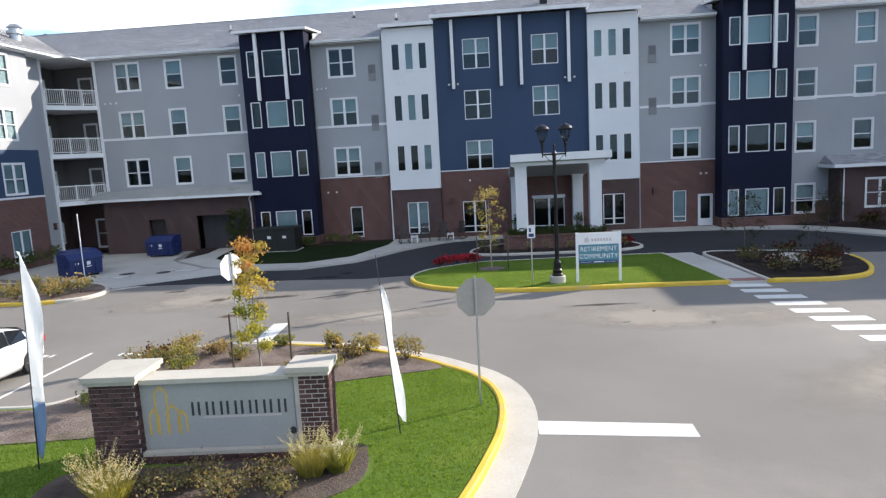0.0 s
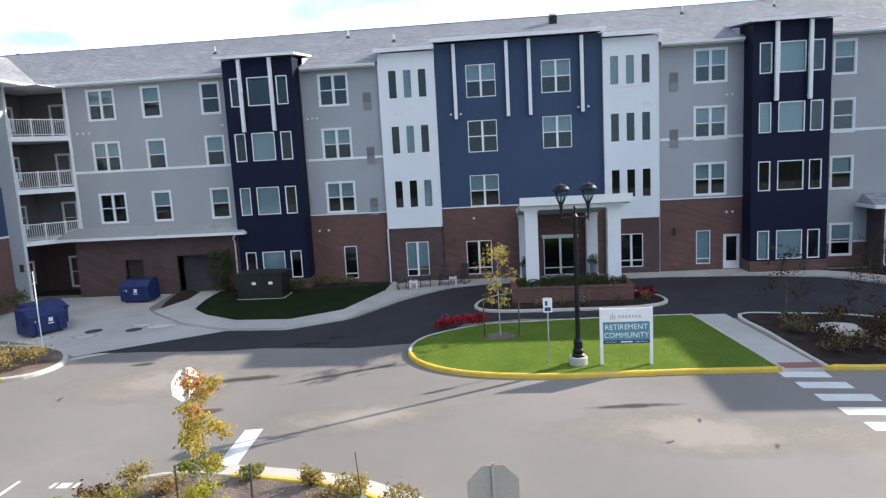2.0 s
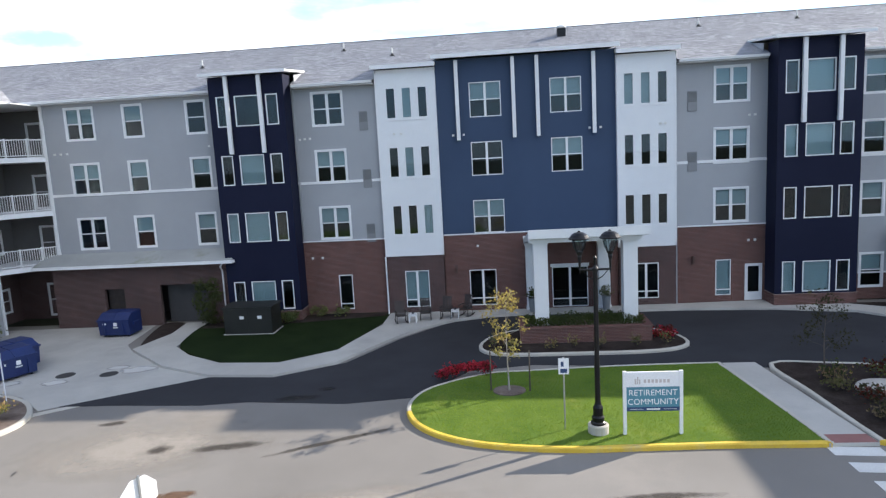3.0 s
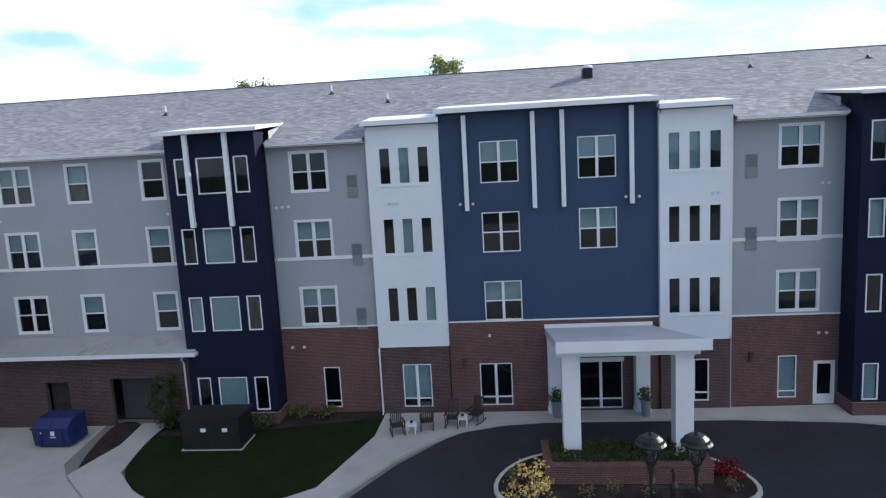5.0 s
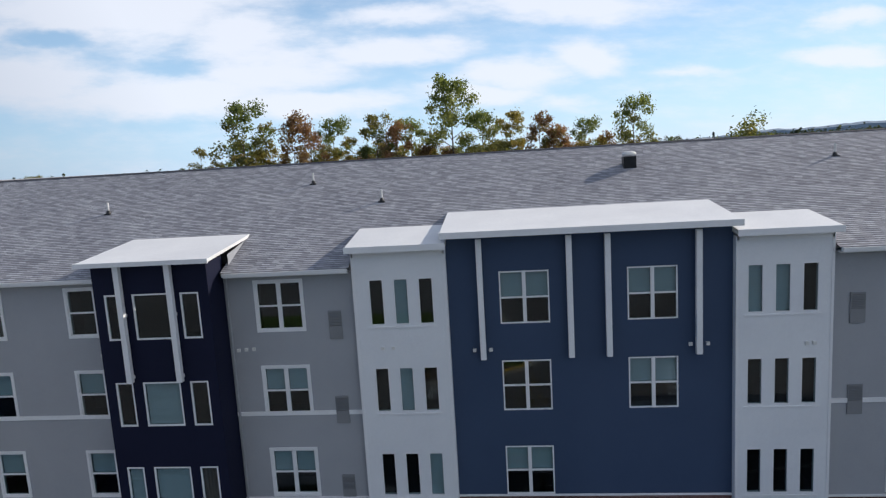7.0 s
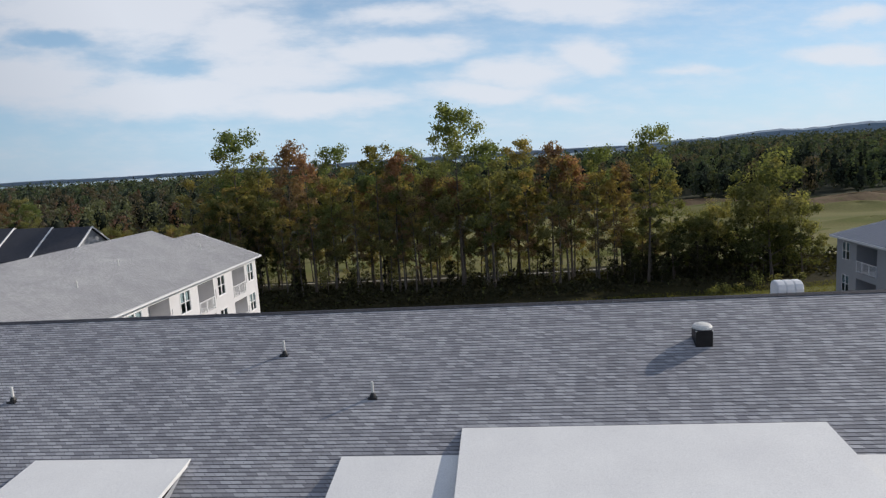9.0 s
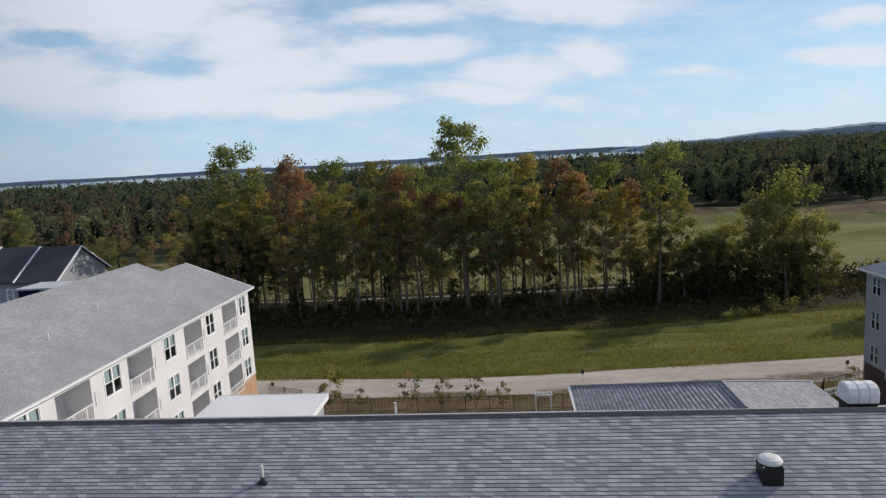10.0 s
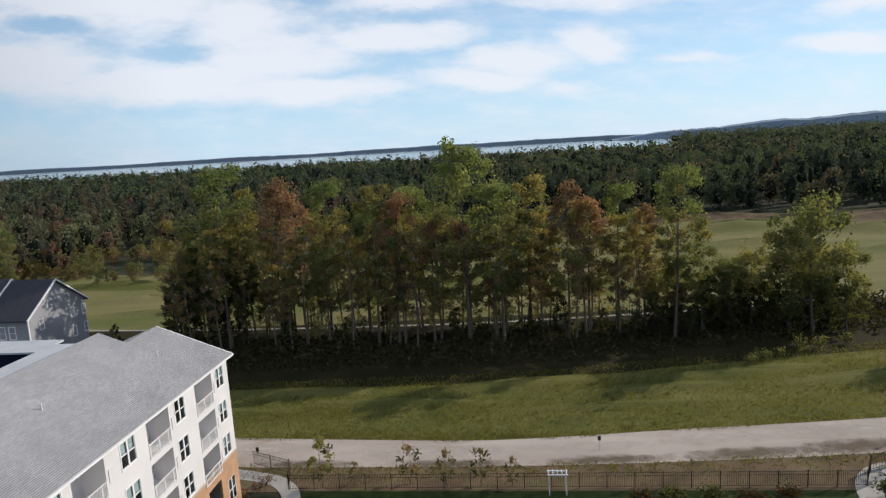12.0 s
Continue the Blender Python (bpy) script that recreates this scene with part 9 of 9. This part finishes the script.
part("corner_board", boxes((HX - 0.1, HX + 0.03, HF - 0.03, HF + 0.15, 0, HE - 0.1), m=m), "trim", house)
part("porch_roof", boxes((-86, -69.5, 70.5, 75.1, 6.2, 6.45), m=m), "membrane", house)
for y, z in ((77.2, 9.0), (83.6, 9.0), (86.2, 8.9), (83.6, 6.1), (86.2, 6.1)):
    put_window(house, m @ pose(HX + 0.01, 0, 0, 0, 0, 90), y, z, 1.0, 1.6, "single", "half")
for x in (-70.9, -72.4, -76, -79):
    put_window(house, m @ Matrix.Translation((0, HF - 0.01, 0)), x, 8.3, 1.1, 1.9, "single", "half")

# garden fence: posts, rails and pickets
fence = thing("fence", "bronze metal picket fence along the back lawn", "fence", (0, 51.2, 0))


picket_me = None


def fence_run(a, b, single=False):
    """Posts, rails and pickets; the pickets of the middle stretch are pieces of their own."""
    global picket_me
    a, b = Vector((*a, 0)), Vector((*b, 0))
    n = max(int(round((b - a).length / 2.4)), 1)
    o = Vector((0, 51.2, 0))
    for i in range(n):
        p, q = a.lerp(b, i / n), a.lerp(b, (i + 1) / n)
        part("post", boxes((p.x - 0.04, p.x + 0.04, p.y - 51.24, p.y - 51.16, -0.05, 1.58)), "fence_iron", fence)
        for z in (0.15, 1.15, 1.45):
            bm = bmesh.new()
            tube(bm, [p - o + Vector((0, 0, z)), q - o + Vector((0, 0, z))], 0.022, 4)
            part("rail", bm, "fence_iron", fence)
        rest = bmesh.new()
        for k in range(1, 16):
            c = p.lerp(q, k / 16) - o
            if single and -24.5 < c.x < 23.0:
                if picket_me is None:
                    ob = part("picket", boxes((-0.012, 0.012, -0.012, 0.012, 0.08, 1.52)), "fence_iron", fence)
                    picket_me = ob.data
                    ob.location = c
                else:
                    shared("picket", picket_me, fence, Matrix.Translation(c))
            else:
                cuboid(rest, c.x - 0.012, c.x + 0.012, c.y - 0.012, c.y + 0.012, 0.08, 1.52)
        if len(rest.verts):
            tagged(part("pickets", rest, "fence_iron", fence), kind="stuff")


fence_run((-24.3, 51.3), (27.0, 51.6), True)
fence_run((-24.3, 51.3), (-25.2, 54.2))
fence_run((-25.2, 54.2), (-29.8, 56.2))
fence_run((27.0, 51.6), (28.6, 54.2))
fence_run((28.6, 54.2), (34, 56.6))
gate = thing("garden_arbor", "white timber garden arbor at the fence", "arbor", (0.6, 50.6, 0))
for sx in (-0.75, 0.75):
    for sy in (-0.35, 0.35):
        part("post", boxes((sx - 0.05, sx + 0.05, sy - 0.05, sy + 0.05, -0.02, 1.9)), "trim", gate)
part("top_rail", boxes((-0.9, 0.9, -0.40, -0.30, 1.85, 1.98), (-0.9, 0.9, 0.30, 0.40, 1.85, 1.98), *[(-0.8 + k * 0.4 - 0.03, -0.8 + k * 0.4 + 0.03, -0.5, 0.5, 1.98, 2.05) for k in range(5)]), "trim", gate)
pg = thing("pergola", "dark timber pergola over the garden terrace", "pergola", (3.35, 42.8, 0.03))
for sx in (-2.4, 2.4):
    for sy in (-1.75, 1.75):
        part("post", boxes((sx - 0.08, sx + 0.08, sy - 0.08, sy + 0.08, 0, 2.5)), "dark_wood", pg)
for sy in (-1.75, 1.75):
    part("beam", boxes((-2.75, 2.75, sy - 0.06, sy + 0.06, 2.42, 2.6)), "dark_wood", pg)
for k in range(12):
    x = -2.6 + k * 0.473
    part("rafter", boxes((x - 0.025, x + 0.025, -2.1, 2.1, 2.6, 2.76)), "dark_wood", pg)
grill = thing("covered_grill", "dark blue covered grill beside the pergola", "grill", (0.15, 46.6, 0.03))
bm = bmesh.new()
cuboid(bm, -0.55, 0.55, -0.3, 0.3, 0.0, 0.85)
cuboid(bm, -0.42, 0.42, -0.26, 0.26, 0.85, 1.15)
part("cover", bm, "navy_print", grill)
part("shelf", boxes((-0.7, -0.55, -0.25, 0.25, 0.78, 0.83), (0.55, 0.7, -0.25, 0.25, 0.78, 0.83)), "grey_metal", grill)
bn = thing("garden_bench", "low white garden bench beside the litter bin", "bench", (-14.4, 46.75, 0.0))
part("seat", boxes((-0.9, 0.9, -0.22, 0.22, 0.40, 0.46)), "trim", bn)
for sx in (-0.75, 0.75):
    part("leg", boxes((sx - 0.05, sx + 0.05, -0.18, 0.18, -0.01, 0.40)), "trim", bn)
lb = thing("litter_bin", "black litter bin beside the garden walk", "bin", (-12.8, 46.9, 0.0))
bm = bmesh.new()
lathe(bm, [(0.26, 0.0), (0.3, 0.05), (0.32, 0.8), (0.36, 0.84), (0.34, 0.95), (0.12, 1.02)], sides=14)
part("drum", bm, "black_plastic", lb)
for tx in (2.0, 4.2):
    tb = thing("garden_table", "white garden table under the pergola", "table", (tx, 43.4, 0.03), "garden tables")
    part("tabletop", boxes((-0.6, 0.6, -0.9, 0.9, 0.71, 0.75)), "trim", tb)
    for sx in (-0.52, 0.52):
        for sy in (-0.8, 0.8):
            part("leg", boxes((sx - 0.03, sx + 0.03, sy - 0.03, sy + 0.03, 0, 0.71)), "trim", tb)
# small posts along the gravel track
for x, y in ((5.35, 58.6), (-29.5, 56.9), (33.5, 59.6)):
    s = thing("marker_post", "thin post with a small dark plate beside the gravel track", "sign", (x, y, 0), "track markers")
    bm = bmesh.new()
    tube(bm, [(0, 0, -0.05), (0, 0, 1.5)], 0.025, 6)
    part("post", bm, "grey_metal", s)
    part("plate", boxes((-0.16, 0.16, -0.03, 0.0, 1.05, 1.5)), "black_plastic", s)
# square planters with shrubs along the terrace
for k, x in enumerate((7.3, 9.95, 13.0, 16.0, 19.0)):
    pt = thing("planter_box", "dark brown square planter box on the terrace", "planter", (x, 47.6, 0.03), "terrace planters")
    part("box", boxes((-0.85, 0.85, -0.6, -0.5, 0, 0.62), (-0.85, 0.85, 0.5, 0.6, 0, 0.62), (-0.85, -0.75, -0.5, 0.5, 0, 0.62), (0.75, 0.85, -0.5, 0.5, 0, 0.62)), "dark_wood", pt)
    part("soil", boxes((-0.75, 0.75, -0.5, 0.5, 0, 0.52)), "mulch", pt)
    shrub(x, 47.6, 1.15 + 0.12 * (k % 3), 0.95, ("dark", "deep") if k in (1, 2) else ("deep", "dark", "maroon"), "dark leafy shrub filling the terrace planter", 1500, 0.09, z=0.55, group="garden shrubs")
for x, y in ((-28.1, 49.6), (-27.2, 51.0), (-26.9, 52.3)):
    shrub(x, y, 0.9, 0.5, ("maroon", "brown"), "dark reddish shrub beside the brick wall", 160, 0.08, z=0.0, group="border shrubs")
for x, y, r in ((28.4, 49.3, 1.3), (29.3, 47.5, 1.2), (28.0, 46.3, 1.1)):
    shrub(x, y, 1.6, r, ("dark", "dark"), "dark garden shrub beside the curved path", 900, 0.12, z=0.0, group="garden shrubs")
sap = tree_meshes(41, 4.4, 1.0, 0.12, 900, 0.11, ("dark", "olive"), "bark", 10, 0.4, 0.010, 2)
twig = tree_meshes(42, 3.2, 1.0, 0.2, 300, 0.11, ("dark", "brown"), "bark", 8, 0.4, 0.010, 1)
for x, y, s, t in ((-21.2, 51.8, 1.1, sap), (-18.2, 52.2, 0.7, twig), (-12.9, 52.4, 1.15, twig), (-9.5, 52.0, 1.0, twig), (-6.2, 52.0, 1.1, twig), (-3.4, 51.9, 0.8, twig), (31.5, 54.5, 0.8, twig)):
    plant_tree(t, "thin young tree by the back fence", (x, y, 0), s, x, "fence saplings", "sapling")
# ribbed exhaust hoods on the rear slope of the roof
for hx, hy in ((9.2, 10.85),):
    hz = RIDGE_Z - RISE / RUN * (hy - RIDGE_Y)
    hood = thing("exhaust_hood", "pale ribbed metal exhaust hood on a dark curb", "roof vent", (hx, hy, hz))
    hood.scale = (0.74, 0.74, 0.70)
    part("curb", boxes((-0.62, 0.62, -0.4, 0.4, -0.35, 0.42)), "tyre", hood, "dark sheet metal curb")
    for k in range(3):
        bm = bmesh.new()
        x = -0.66 + k * 0.44
        ring = [(-0.5, 0.40), (-0.52, 0.85), (-0.44, 1.12), (-0.2, 1.26), (0.2, 1.26), (0.44, 1.12), (0.52, 0.85), (0.5, 0.40)]
        rings = []
        for u, f in ((0.0, 0.93), (0.05, 1.0), (0.38, 1.0), (0.43, 0.93)):
            rings.append([bm.verts.new((x + u, q[0] * f, 0.4 + (q[1] - 0.4) * f)) for q in ring])
        for r0, r1 in zip(rings, rings[1:]):
            for i in range(len(ring) - 1):
                bm.faces.new((r0[i], r0[i + 1], r1[i + 1], r1[i]))
        bm.faces.new(rings[0][::-1])
        bm.faces.new(rings[-1])
        bmesh.ops.recalc_face_normals(bm, faces=bm.faces)
        part("hood_rib", bm, "trim", hood)


# ---- bricks of the monument sign ----
brick_mat = surface("sign_brick", (0.058, 0.028, 0.027), (0.105, 0.051, 0.044), 3.0, 40.0, 0.85, 0.4, 0.004, per_piece=0.35)


@lru_cache(maxsize=None)
def brick_mesh(w, d, h):
    bm = boxes((0, w, 0, d, 0, h))
    bmesh.ops.bevel(bm, geom=list(bm.edges), offset=0.004, segments=1, affect="EDGES")
    me = bpy.data.meshes.new("brick")
    bm.to_mesh(me)
    bm.free()
    me.materials.append(brick_mat)
    return me


BW, BH, GAP = 0.198, 0.058, 0.013


def brick_face(x0, x1, z0, z1, m):
    """A running bond over a face, from local x0 to x1, standing 1 cm proud of the core."""
    z, k = z0, 0
    while z + BH <= z1 + 0.001:
        x = x0 - (BW + GAP) / 2 * (k % 2)
        while x < x1 - 0.02:
            a, b = max(x, x0), min(x + BW, x1)
            if b - a > 0.03:
                shared("brick", brick_mesh(round(b - a, 3), 0.05, BH), monument, m @ Matrix.Translation((a, rng.uniform(-0.002, 0.002), z)))
            x += BW + GAP
        z += BH + GAP
        k += 1


brick_face(0.06, 0.82, 0.0, 1.27, Matrix.Translation((0, 0.065, 0)))
brick_face(3.48, 3.98, 0.20, 1.27, Matrix.Translation((0, 0.175, 0)))
brick_face(0.11, 0.84, 0.20, 1.27, pose(0.825, 0, 0, 0, 0, 90))
brick_face(0.22, 0.62, 0.20, 1.27, pose(3.985, 0, 0, 0, 0, 90))
brick_face(0.82, 3.95, 0.0, 0.13, Matrix.Translation((0, 0.085, 0)))
